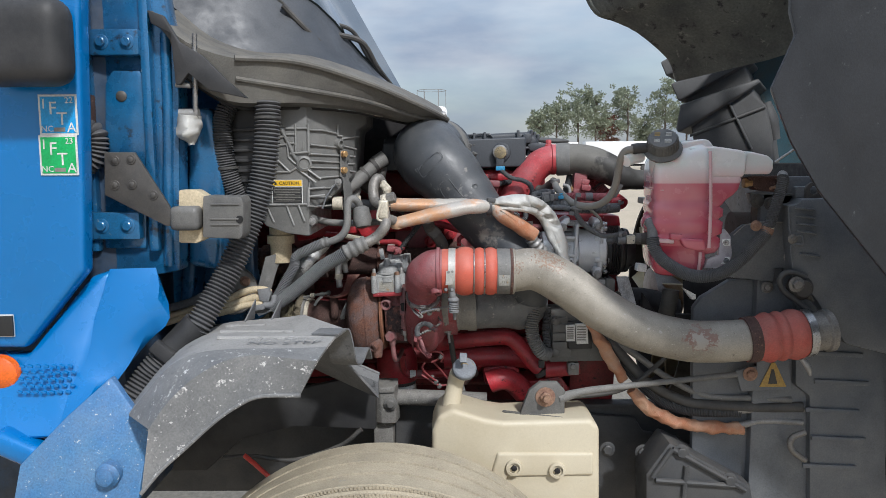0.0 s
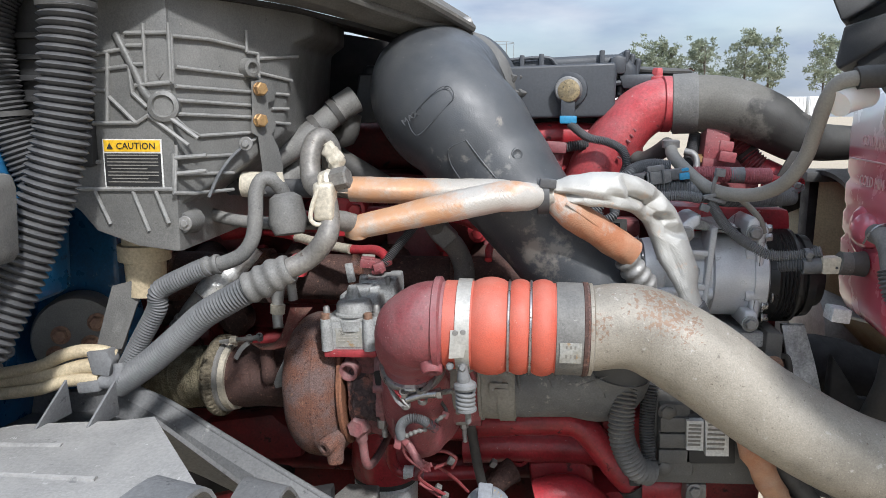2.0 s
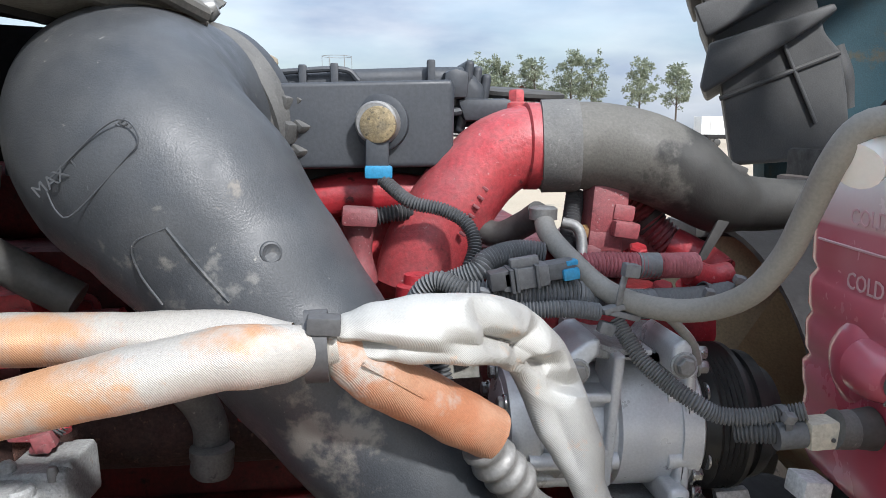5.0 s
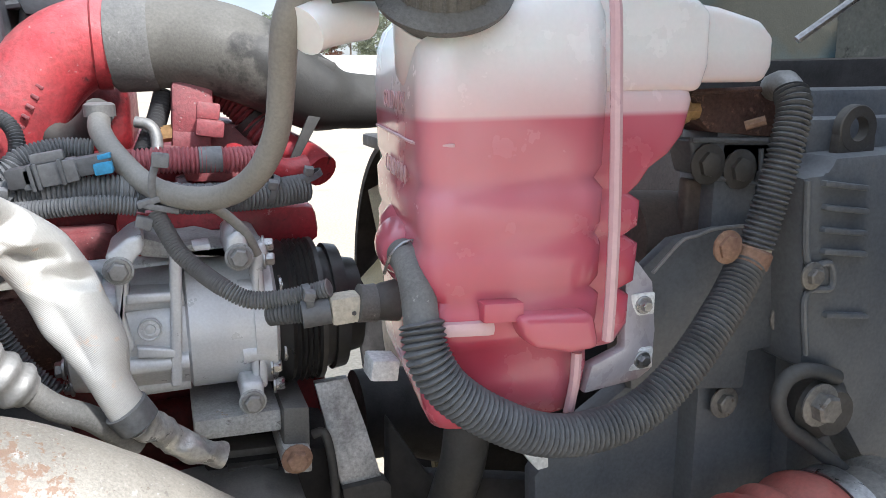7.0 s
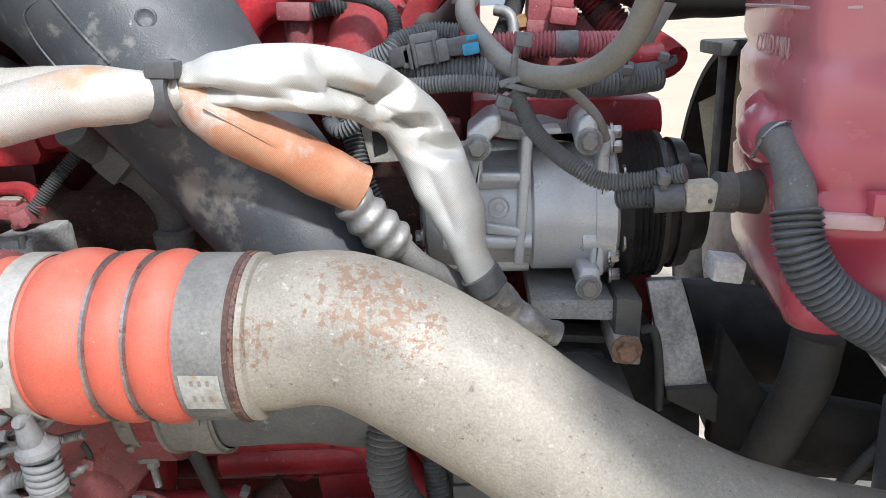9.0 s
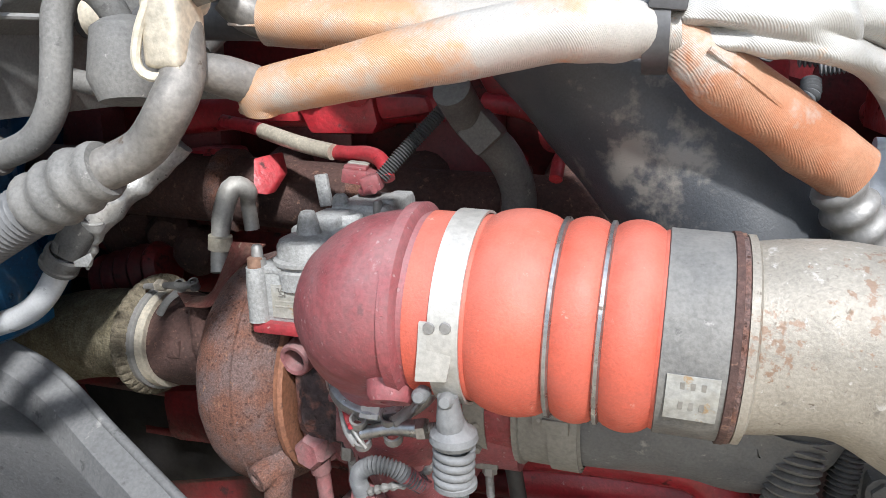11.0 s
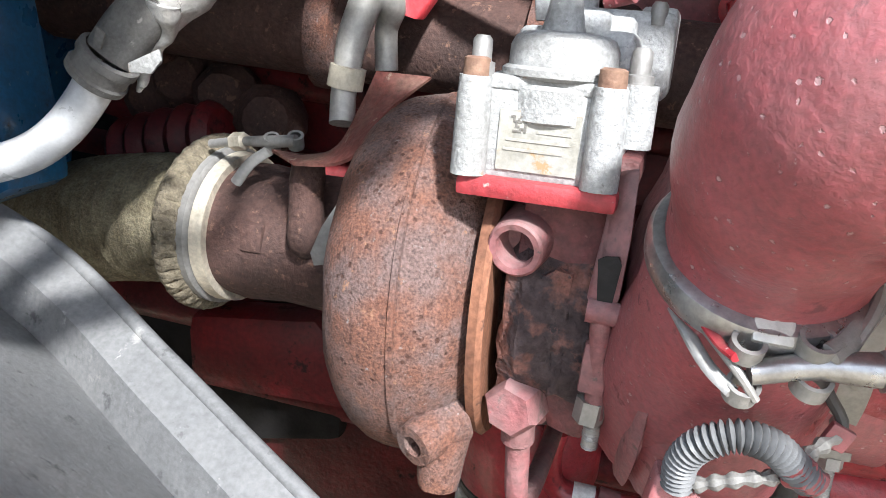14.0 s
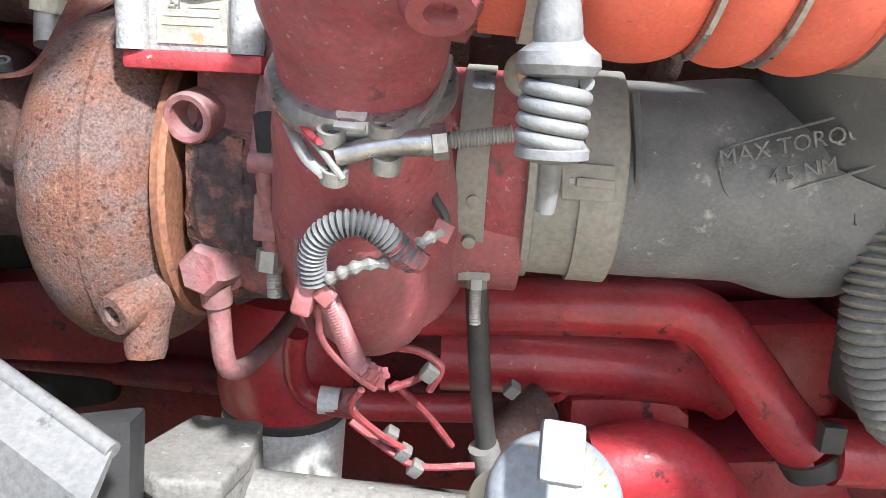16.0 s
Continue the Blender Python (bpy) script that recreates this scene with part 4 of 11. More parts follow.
# hood hinge bracket and latch
hb = thing("hood_latch", (-0.556, 1.670, 1.501), "black steel bracket carrying a yellowed plastic hood latch", "latch")
pl = part("bracket", prism(B(), [(-0.727, 1.661), (-0.662, 1.661), (-0.594, 1.548), (-0.574, 1.500), (-0.601, 1.501), (-0.731, 1.569)], 1.672, 1.682, 0.002), black_steel, hb)
for q in [(-0.705, 1.672, 1.643), (-0.670, 1.672, 1.645), (-0.707, 1.672, 1.590), (-0.670, 1.672, 1.591), (-0.625, 1.672, 1.568)]:
    part("bolt", bolt(B(), q, r=0.007, h=0.005), black_steel, pl)
bm = B()
prism(bm, [(-0.565, 1.580), (-0.526, 1.580), (-0.500, 1.563), (-0.503, 1.477), (-0.531, 1.464), (-0.570, 1.465)], 1.655, 1.70, 0.006)
part("latch_plate", bm, cream_old, hb, "yellowed plastic latch plate")
part("knob", box(B(), (-0.545, 1.645, 1.520), (0.062, 0.05, 0.052), bev=0.014, seg=3), plastic_dusty, hb)
bm = B()
prism(bm, [(-0.505, 1.568), (-0.423, 1.566), (-0.419, 1.551), (-0.423, 1.484), (-0.429, 1.475), (-0.509, 1.479)], 1.63, 1.70, 0.006)
lb = part("catch_box", bm, plastic_dusty, hb, "ribbed dark plastic catch")
part("hole", lathe(B(), (-0.428, 1.629, 1.518), (0, -1, 0), [(0, 0.008), (0.001, 0.008)], 16), void, lb)
for q in ((-0.460, 1.630, 1.519), (-0.460, 1.630, 1.507), (-0.458, 1.630, 1.550)):
    part("rib", box(B(), q, (0.06, 0.006, 0.004), bev=0.001), plastic_dusty, lb)

# cowl and windscreen
cowl = thing("cowl", (-0.386, 1.900, 1.825), "weathered grey plastic cowl at the foot of the windscreen", "cowl")
top = [(-0.630, 1.700, 1.962), (-0.548, 1.700, 1.896), (-0.450, 1.720, 1.864), (-0.320, 1.780, 1.861), (-0.180, 1.900, 1.827), (-0.054, 2.030, 1.781), (0.016, 2.160, 1.753)]
mid = [(-0.588, 1.710, 1.904), (-0.529, 1.710, 1.837), (-0.452, 1.730, 1.821), (-0.324, 1.790, 1.804), (-0.195, 1.910, 1.787), (-0.077, 2.050, 1.758), (0.013, 2.170, 1.747)]
low = [(-0.573, 1.720, 1.835), (-0.511, 1.730, 1.791), (-0.449, 1.740, 1.770), (-0.327, 1.800, 1.774), (-0.208, 1.920, 1.769), (-0.089, 2.060, 1.747), (0.007, 2.180, 1.741)]
back = [(p[0] - 0.02, p[1] + 0.25, p[2] + 0.05) for p in top]
lip = [(p[0], p[1] + 0.05, p[2] - 0.006) for p in low]
part("fascia", loft(B(), [back, [(p[0], p[1] + 0.02, p[2] + 0.004) for p in top], top, mid, low, lip], 0.005, 3), cowl_grey, cowl)
part("rim", tube(B(), [(p[0], p[1] - 0.004, p[2]) for p in top[2:]], 0.007, 8), cowl_grey, cowl)
part("ledge", tube(B(), [(p[0], p[1] - 0.003, p[2]) for p in mid[2:]], 0.006, 8), cowl_grey, cowl)
edge2 = [(-0.804, 1.950, 2.118), (-0.626, 2.000, 2.130), (-0.511, 2.050, 2.141), (-0.340, 2.150, 2.061), (-0.235, 2.300, 1.945), (-0.111, 2.450, 1.825)]
part("cowl_top", loft(B(), [back[:6], edge2], 0.006, 3), filter_black, cowl)
part("far_cowl", slab(B(), [(-0.313, 3.100, 1.939), (-0.165, 3.100, 1.875), (-0.009, 3.100, 1.801), (-0.010, 3.100, 1.784), (-0.081, 3.100, 1.780), (-0.325, 3.100, 1.807)], (-0.05, 0.4, 0), 0.01), cowl_tan, cowl, "far end of the weathered cowl")
# near-black underside and added wall stand in for shade under the cowl
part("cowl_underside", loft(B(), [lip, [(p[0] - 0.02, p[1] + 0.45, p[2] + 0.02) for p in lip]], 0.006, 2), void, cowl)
part("shade_wall", prism(B(), [(-0.842, 1.810), (-0.265, 1.788), (-0.070, 1.756), (-0.042, 1.723), (-0.045, 1.385), (-0.861, 1.389)], 2.56, 2.6, 0.0), void, cowl)
part("bracket", prism(B(), [(-0.624, 1.962), (-0.591, 1.950), (-0.559, 1.895), (-0.510, 1.865), (-0.463, 1.817), (-0.416, 1.775), (-0.500, 1.793), (-0.542, 1.829), (-0.561, 1.805), (-0.571, 1.805), (-0.577, 1.912), (-0.618, 1.934)], 1.685, 1.70, 0.003), plastic, cowl)
ws = thing("windscreen", (-0.397, 2.300, 2.107), "dark tinted windscreen with reflections of the sky", "windscreen")
part("pane", loft(B(), [edge2, [(p[0] - 0.45, p[1] + 0.15, p[2] + 0.8) for p in edge2]], 0.006, 3), glass_dark, ws)
for k, pts in enumerate(([(-0.411, 2.050, 2.042), (-0.334, 2.100, 1.963), (-0.257, 2.200, 1.901)], [(-0.302, 2.200, 1.994), (-0.229, 2.250, 1.978), (-0.189, 2.300, 1.913), (-0.143, 2.400, 1.853)])):
    w = thing("wiper", pts[1], "black windscreen wiper resting on the glass", "wiper", "wipers")
    part("arm", tube(B(), pts, 0.008, 8), black_steel, w)
    part("blade", tube(B(), [(p[0] - 0.03, p[1] + 0.01, p[2] + 0.035) for p in pts], 0.006, 8), rubber, w)

rod = thing("hood_strut", (-0.541, 1.720, 1.796), "thin steel rod in a torn foil boot by the pillar", "rod")
part("rod", tube(B(), [(-0.530, 1.700, 1.914), (-0.540, 1.715, 1.747)], 0.006, 10), steel, rod)
part("collar", tube(B(), [(-0.577, 1.720, 1.745), (-0.534, 1.720, 1.745)], 0.011, 10), steel_dull, rod)
part("pin", tube(B(), [(-0.578, 1.710, 1.807), (-0.546, 1.710, 1.805)], 0.006, 10), steel_dull, rod)
bm = tube(B(), [(-0.556, 1.725, 1.741), (-0.559, 1.725, 1.704), (-0.556, 1.725, 1.676)], [0.024, 0.026, 0.008], 14, 0.004)
part("foil_boot", crumple(bm, 0.006, 45), sleeve, rod, "torn silver foil boot")

# heater unit
hv = thing("heater_unit", (-0.333, 1.900, 1.623), "ribbed black plastic heater housing with a caution label", "heater housing")
bend = -0.318
front = lambda x, z: 1.845 if x < bend else 1.845 + (x - bend) * 1.75
poly = [(-0.498, 1.776), (-0.411, 1.775), (-0.285, 1.750), (-0.198, 1.756), (-0.199, 1.728), (-0.216, 1.724), (-0.214, 1.673), (-0.221, 1.553), (-0.252, 1.548), (-0.306, 1.489), (-0.343, 1.466), (-0.424, 1.484), (-0.447, 1.512), (-0.521, 1.516)]

hcase = B()
prism(hcase, [(-0.52, 1.77), (bend, 1.77), (bend, poly[9][1] - 0.03), (poly[10][0] - 0.03, poly[10][1]), (poly[11][0], poly[11][1]), (poly[12][0], poly[12][1]), (-0.52, poly[13][1])], 1.845, 2.2, 0.008)
hc = part("case", hcase, heater_plastic, hv)
hcase = B()
prism(hcase, [(bend - 0.004, 1.77), (-0.20, 1.765), (-0.20, 1.735), (-0.222, 1.72), (-0.232, 1.60), (-0.262, 1.565), (-0.29, 1.54), (bend - 0.004, 1.515)], lambda x, z: front(x, z), 2.25, 0.005)
part("case_side", hcase, heater_plastic, hv)
ribs = ([(-0.346, 1.842, 1.728), (-0.347, 1.842, 1.661)], [(-0.316, 1.842, 1.728), (-0.317, 1.842, 1.662)], [(-0.369, 1.842, 1.717), (-0.315, 1.842, 1.717)], [(-0.368, 1.842, 1.703), (-0.346, 1.842, 1.703)], [(-0.368, 1.842, 1.682), (-0.349, 1.842, 1.682)], [(-0.360, 1.842, 1.658), (-0.317, 1.842, 1.661)], [(-0.410, 1.842, 1.693), (-0.374, 1.842, 1.699)], [(-0.391, 1.842, 1.698), (-0.398, 1.842, 1.615)], [(-0.412, 1.842, 1.675), (-0.366, 1.842, 1.680)], [(-0.415, 1.842, 1.653), (-0.395, 1.842, 1.652)], [(-0.393, 1.842, 1.645), (-0.363, 1.842, 1.615)], [(-0.429, 1.842, 1.614), (-0.361, 1.842, 1.615)], [(-0.361, 1.842, 1.615), (-0.340, 1.842, 1.628)], [(-0.368, 1.842, 1.696), (-0.365, 1.842, 1.649)], [(-0.365, 1.842, 1.649), (-0.348, 1.842, 1.633)], [(-0.347, 1.842, 1.624), (-0.300, 1.842, 1.589)], [(-0.321, 1.842, 1.621), (-0.288, 1.842, 1.597)], [(-0.450, 1.842, 1.536), (-0.319, 1.842, 1.537)], [(-0.421, 1.842, 1.535), (-0.404, 1.842, 1.494)], [(-0.373, 1.842, 1.534), (-0.356, 1.842, 1.486)], [(-0.344, 1.842, 1.535), (-0.330, 1.842, 1.496)], [(-0.319, 1.842, 1.579), (-0.321, 1.842, 1.533)], [(-0.319, 1.842, 1.574), (-0.279, 1.842, 1.577)], [(-0.320, 1.842, 1.555), (-0.280, 1.842, 1.559)], [(-0.464, 1.842, 1.566), (-0.411, 1.842, 1.569)], [(-0.430, 1.842, 1.657), (-0.436, 1.842, 1.566)])
for k, (a, b) in enumerate(ribs):
    part("rib", tube(B(), [(a[0], a[1] + 0.0004 * (k % 5), a[2]), (b[0], b[1] + 0.0004 * (k % 5), b[2])], 0.0024 + 0.0001 * (k % 3), 8, 0.05), heater_rib, hv)
arrow = part("arrow_mark", prism(B(), [(-0.331, 1.686), (-0.328, 1.686), (-0.329, 1.672), (-0.326, 1.672), (-0.331, 1.665), (-0.335, 1.672), (-0.332, 1.672)], 1.8432, 1.8452, 0.0003), heater_plastic, hv, "raised moulded arrow")
for row in [(-0.313, 1.850, 1.679), (-0.251, 1.959, 1.672)], [(-0.314, 1.849, 1.657), (-0.257, 1.949, 1.653)], [(-0.314, 1.848, 1.641), (-0.247, 1.966, 1.635)], [(-0.315, 1.847, 1.625), (-0.257, 1.948, 1.621)], [(-0.317, 1.843, 1.623), (-0.308, 1.858, 1.608), (-0.299, 1.874, 1.599), (-0.251, 1.958, 1.602)], [(-0.317, 1.843, 1.574), (-0.298, 1.876, 1.574), (-0.274, 1.918, 1.574)], [(-0.318, 1.842, 1.555), (-0.275, 1.917, 1.551)], [(-0.320, 1.837, 1.533), (-0.306, 1.863, 1.530), (-0.276, 1.916, 1.530)], [(-0.315, 1.847, 1.714), (-0.289, 1.892, 1.714), (-0.262, 1.939, 1.708)], [(-0.315, 1.847, 1.716), (-0.316, 1.844, 1.660)], [(-0.260, 1.944, 1.730), (-0.260, 1.942, 1.703)], [(-0.260, 1.942, 1.703), (-0.251, 1.959, 1.702), (-0.251, 1.959, 1.672)], [(-0.250, 1.960, 1.696), (-0.216, 2.021, 1.703)], [(-0.251, 1.959, 1.678), (-0.222, 2.009, 1.670)], [(-0.241, 1.976, 1.652), (-0.225, 2.003, 1.651)], [(-0.241, 1.976, 1.632), (-0.226, 2.003, 1.632)], [(-0.242, 1.975, 1.614), (-0.225, 2.004, 1.612)], [(-0.274, 1.918, 1.574), (-0.266, 1.933, 1.584), (-0.254, 1.953, 1.595)], [(-0.316, 1.844, 1.589), (-0.317, 1.844, 1.576), (-0.319, 1.840, 1.534)]:
    for a, b in zip(row, row[1:]):
        part("rib", tube(B(), [a, b], 0.0023, 8, 0.05), heater_rib, hv)
ch = B()
tube(ch, [(-0.381, 1.845, 1.717), (-0.360, 1.845, 1.672), (-0.348, 1.845, 1.646), (-0.327, 1.855, 1.623), (-0.307, 1.885, 1.589)], 0.0052, 10)
lathe(ch, (-0.328, 1.845, 1.634), (0.2, -1, 0), [(-0.01, 0.018), (0.006, 0.018), (0.008, 0.013), (0.004, 0.011)], 20)
part("channel", ch, heater_plastic, hv)
arm = part("bracket", slab(B(), [(-0.255, 1.939, 1.667), (-0.247, 1.954, 1.670), (-0.240, 1.965, 1.665), (-0.237, 1.970, 1.654), (-0.239, 1.967, 1.643), (-0.244, 1.958, 1.640), (-0.244, 1.957, 1.632), (-0.241, 1.964, 1.627), (-0.238, 1.968, 1.613), (-0.240, 1.965, 1.603), (-0.242, 1.961, 1.599), (-0.237, 1.971, 1.581), (-0.233, 1.976, 1.555), (-0.234, 1.976, 1.517), (-0.249, 1.950, 1.521), (-0.249, 1.950, 1.558), (-0.251, 1.945, 1.596), (-0.257, 1.936, 1.602), (-0.255, 1.938, 1.630)], (0.003, 0.006, 0), 0.002), heater_plastic, hv, "two-lobed arm with gold bolts")
for q in [(-0.248, 1.947, 1.657), (-0.249, 1.946, 1.617)]:
    part("bolt", bolt(B(), q, (0.75, -0.6, 0), 0.0088, 0.010, 1.0), zinc_gold, arm, "gold zinc hex bolt")
part("sensor_wire", tube(B(), [(-0.263, 1.924, 1.585), (-0.274, 1.905, 1.570), (-0.284, 1.889, 1.550), (-0.292, 1.874, 1.524)], 0.0022, 8), conduit, hv)
part("screw_tower", lathe(B(), [(-0.259, 1.942, 1.683)][0], (0.8, -0.6, 0), [(-0.01, 0.014), (0.010, 0.011), (0.011, 0.007), (0.004, 0.006)], 18), heater_plastic, hv)
for q in ((-0.258, 1.920, 1.588), (-0.313, 1.850, 1.495)):
    part("screw", bolt(B(), q, r=0.005, h=0.006, washer=1.8), steel_dull, hv)
part("screw_boss", lathe(B(), (-0.321, 1.870, 1.494), (0, -1, 0), [(-0.02, 0.016), (0.016, 0.013)], 16), heater_plastic, hv)
part("drain_spout", lathe(B(), (-0.408, 1.930, 1.456), (0, 0, -1), [(-0.05, 0.028), (0.0, 0.028), (0.001, 0.034), (0.022, 0.034), (0.023, 0.027), (0.07, 0.025)], 24), cream_old, hv, "yellowed drain spout")
lbl = [(-0.406, 1.843, 1.596), (-0.333, 1.843, 1.596), (-0.336, 1.843, 1.538), (-0.410, 1.843, 1.538)]
lx, lz, lw, lh = (lbl[0][0] + lbl[1][0]) / 2, (lbl[0][2] + lbl[2][2]) / 2, lbl[1][0] - lbl[0][0], lbl[0][2] - lbl[2][2]
cl = part("caution_label", box(B(), (lx, 1.8428, lz), (lw, 0.001, lh), bev=0), white_ink, hv, "yellow and black caution label")
part("label_field", box(B(), (lx, 1.842, lz - lh * 0.13), (lw * 0.95, 0.001, lh * 0.68), bev=0), black_ink, cl)
part("label_head", box(B(), (lx, 1.842, lz + lh * 0.36), (lw * 0.95, 0.001, lh * 0.23), bev=0), yellow, cl)
text_on("letters", "CAUTION", lh * 0.185, Matrix.Translation((lx + lw * 0.07, 1.841, lz + lh * 0.355)) @ Euler((radians(90), 0, 0)).to_matrix().to_4x4(), black_ink, cl)
part("warning_mark", prism(B(), [(lx - lw * 0.42, lz + lh * 0.30), (lx - lw * 0.32, lz + lh * 0.30), (lx - lw * 0.37, lz + lh * 0.42)], 1.8405, 1.8412, 0), black_ink, cl)
for k in range(9):
    part("print_bar", box(B(), (lx - (0.03 if k in (4, 7) else 0.0) * lw * 2, 1.8412, lz + lh * (0.17 - k * 0.068)), (lw * (0.86 - 0.25 * (k in (4, 7))), 0.0006, lh * 0.022), bev=0), grey_ink, cl)
# drain hose, and a near-black slab for the shade behind the heater unit
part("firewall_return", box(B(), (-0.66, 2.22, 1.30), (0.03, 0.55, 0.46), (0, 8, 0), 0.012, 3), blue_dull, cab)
part("shade_backing", box(B(), (-0.30, 2.85, 1.50), (0.75, 0.08, 0.45), bev=0.0), void, cab)

# corrugated hoses by the heater unit
h1 = thing("drain_hose", (-0.396, 1.760, 1.761), "thick grey corrugated hose dropping from the cowl to the fender", "hose")
part("tube", loom(B(), [(-0.394, 1.775, 1.775), (-0.396, 1.770, 1.699), (-0.410, 1.765, 1.596), (-0.441, 1.750, 1.494), (-0.482, 1.720, 1.394), (-0.530, 1.680, 1.299), (-0.547, 1.670, 1.269)], 0.0265, 0.0128, 0.0026, 20), conduit_dark, h1)
part("tie", band(B(), (-0.395, 1.773, 1.739), (0.0, 0, 1), 0.029, 0.006), rubber, h1)
part("tube_end", loom(B(), [(-0.613, 1.655, 1.213), (-0.644, 1.640, 1.175), (-0.672, 1.620, 1.131), (-0.694, 1.610, 1.103)], 0.027, 0.0128, 0.0026, 20), conduit_dark, h1)
part("sleeve", tube(B(), [(-0.541, 1.672, 1.285), (-0.580, 1.665, 1.245), (-0.616, 1.655, 1.208)], 0.031, 20), plastic, h1, "smooth dark joining sleeve")
part("strap", box(B(), (-0.604, 1.625, 1.233), (0.05, 0.02, 0.03), (0, 40, 0), 0.006), plastic, h1)
h2 = thing("vent_hose", (-0.496, 1.800, 1.777), "grey corrugated hose curling behind the larger one", "hose")
part("tube", loom(B(), [(-0.489, 1.830, 1.782), (-0.508, 1.820, 1.747), (-0.512, 1.815, 1.694), (-0.505, 1.820, 1.622), (-0.489, 1.830, 1.561), (-0.474, 1.840, 1.524)], 0.0215, 0.0088, 0.0016, 18), conduit_dark, h2)
part("tie", band(B(), (-0.504, 1.820, 1.624), (0.1, 0, -1), 0.024, 0.006), rubber, h2)
part("vane_block", box(B(), (-0.464, 1.860, 1.662), (0.10, 0.05, 0.2), bev=0.01), plastic, hv)
for k in range(6):
    part("vane", box(B(), ((-0.465, 1.830, 1.714)[0], 1.835, (-0.465, 1.830, 1.714)[2] - k * 0.024), (0.075, 0.02, 0.006), bev=0.001), plastic, hv)


# ---- wheel arch ----
ln = thing("wheel_liner", (-0.363, 1.600, 1.241), "dusty grey plastic wheel arch liner splashed with dried mud", "wheel liner")
L0 = [(-0.911, 2.080, 1.172), (-0.708, 2.070, 1.205), (-0.547, 2.060, 1.218)] + [(-0.459, 2.061, 1.184), (-0.351, 2.017, 1.150), (-0.263, 1.981, 1.122), (-0.165, 1.940, 1.092)]
L1 = [(-0.711, 1.760, 1.106), (-0.641, 1.760, 1.181), (-0.579, 1.760, 1.231), (-0.511, 1.760, 1.264), (-0.438, 1.760, 1.273), (-0.372, 1.760, 1.278), (-0.323, 1.760, 1.285)]
LR = [(-0.674, 1.640, 1.124), (-0.615, 1.640, 1.194), (-0.557, 1.640, 1.244), (-0.494, 1.640, 1.269), (-0.408, 1.640, 1.274), (-0.310, 1.640, 1.273), (-0.203, 1.600, 1.286)]
L2 = [(-0.647, 1.560, 1.138), (-0.596, 1.560, 1.198), (-0.541, 1.560, 1.246), (-0.487, 1.560, 1.273), (-0.411, 1.560, 1.279), (-0.318, 1.560, 1.279), (-0.219, 1.540, 1.283)]
L3 = [(-0.613, 1.460, 1.148), (-0.572, 1.460, 1.199), (-0.528, 1.460, 1.246), (-0.472, 1.460, 1.272), (-0.395, 1.460, 1.280), (-0.308, 1.460, 1.280), (-0.222, 1.460, 1.283)]
CU = [(-0.539, 1.370, 1.152), (-0.501, 1.380, 1.204), (-0.456, 1.390, 1.244), (-0.405, 1.400, 1.271), (-0.350, 1.410, 1.280), (-0.290, 1.400, 1.277), (-0.230, 1.390, 1.273)]
CL = [(-0.554, 1.360, 1.035), (-0.519, 1.370, 1.076), (-0.474, 1.380, 1.116), (-0.423, 1.390, 1.161), (-0.382, 1.400, 1.188), (-0.339, 1.400, 1.206), (-0.263, 1.400, 1.208)]
LB = [(p[0], p[1] - 0.028, p[2] - 0.016) for p in L0]
LC = [(p[0], p[1] - 0.006, p[2] - 0.030) for p in LB]
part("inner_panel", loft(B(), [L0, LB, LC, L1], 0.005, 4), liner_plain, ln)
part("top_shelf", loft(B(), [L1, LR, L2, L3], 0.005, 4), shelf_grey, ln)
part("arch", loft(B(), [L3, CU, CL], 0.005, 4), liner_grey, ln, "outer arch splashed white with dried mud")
part("inner_flange", tube(B(), [(p[0], p[1], p[2] - 0.002) for p in L0[2:]], 0.005, 10), liner_plain, ln, "pale rolled inner edge")
part("arch_lip", tube(B(), [(p[0], p[1] - 0.002, p[2] - 0.002) for p in CL], 0.004, 8), liner_grey, ln)
fold = [(-0.211, 1.54, 1.290), (-0.197, 1.60, 1.288), (-0.190, 1.622, 1.250), (-0.186, 1.640, 1.207), (-0.180, 1.690, 1.190), (-0.171, 1.758, 1.207), (-0.168, 1.80, 1.17)]
part("folded_end", loft(B(), [fold, [(p[0] - 0.06, p[1] + 0.03, p[2] - 0.006) for p in fold]], 0.004, 4), liner_plain, ln, "crumpled end of the liner")
for a, b in ([(-0.461, 1.550, 1.279), (-0.244, 1.550, 1.278)], [(-0.479, 1.630, 1.273), (-0.320, 1.630, 1.273)], [(-0.487, 1.700, 1.270), (-0.398, 1.700, 1.272)]):
    part("pressed_rib", tube(B(), [a, b], 0.0045, 8), shelf_grey, ln)
for k, (x, z) in enumerate(((-0.46, 1.288), (-0.40, 1.289))):
    part("gusset", slab(B(), [(x, 1.74, z - 0.02), (x + 0.01, 1.80, z - 0.02), (x + 0.02, 1.78, z + 0.03)], (0.003, 0.0, 0), 0.0006), liner_plain, ln)
text_on("letters", "NO STEP", 0.037, Matrix.Translation((-0.309, 1.492, 1.2905)), shelf_grey, ln, "raised moulded letters")
part("loose_wire", tube(B(), [(-0.507, 1.880, 0.896), (-0.473, 1.870, 0.872), (-0.427, 1.860, 0.835), (-0.377, 1.850, 0.805)], 0.006, 10), wire_red, ln)
part("loose_cable", tube(B(), [(-0.566, 1.900, 0.882), (-0.487, 1.900, 0.885), (-0.385, 1.900, 0.875), (-0.268, 1.900, 0.911), (-0.209, 1.900, 0.956)], 0.006, 10), rubber, ln)
bm = B()
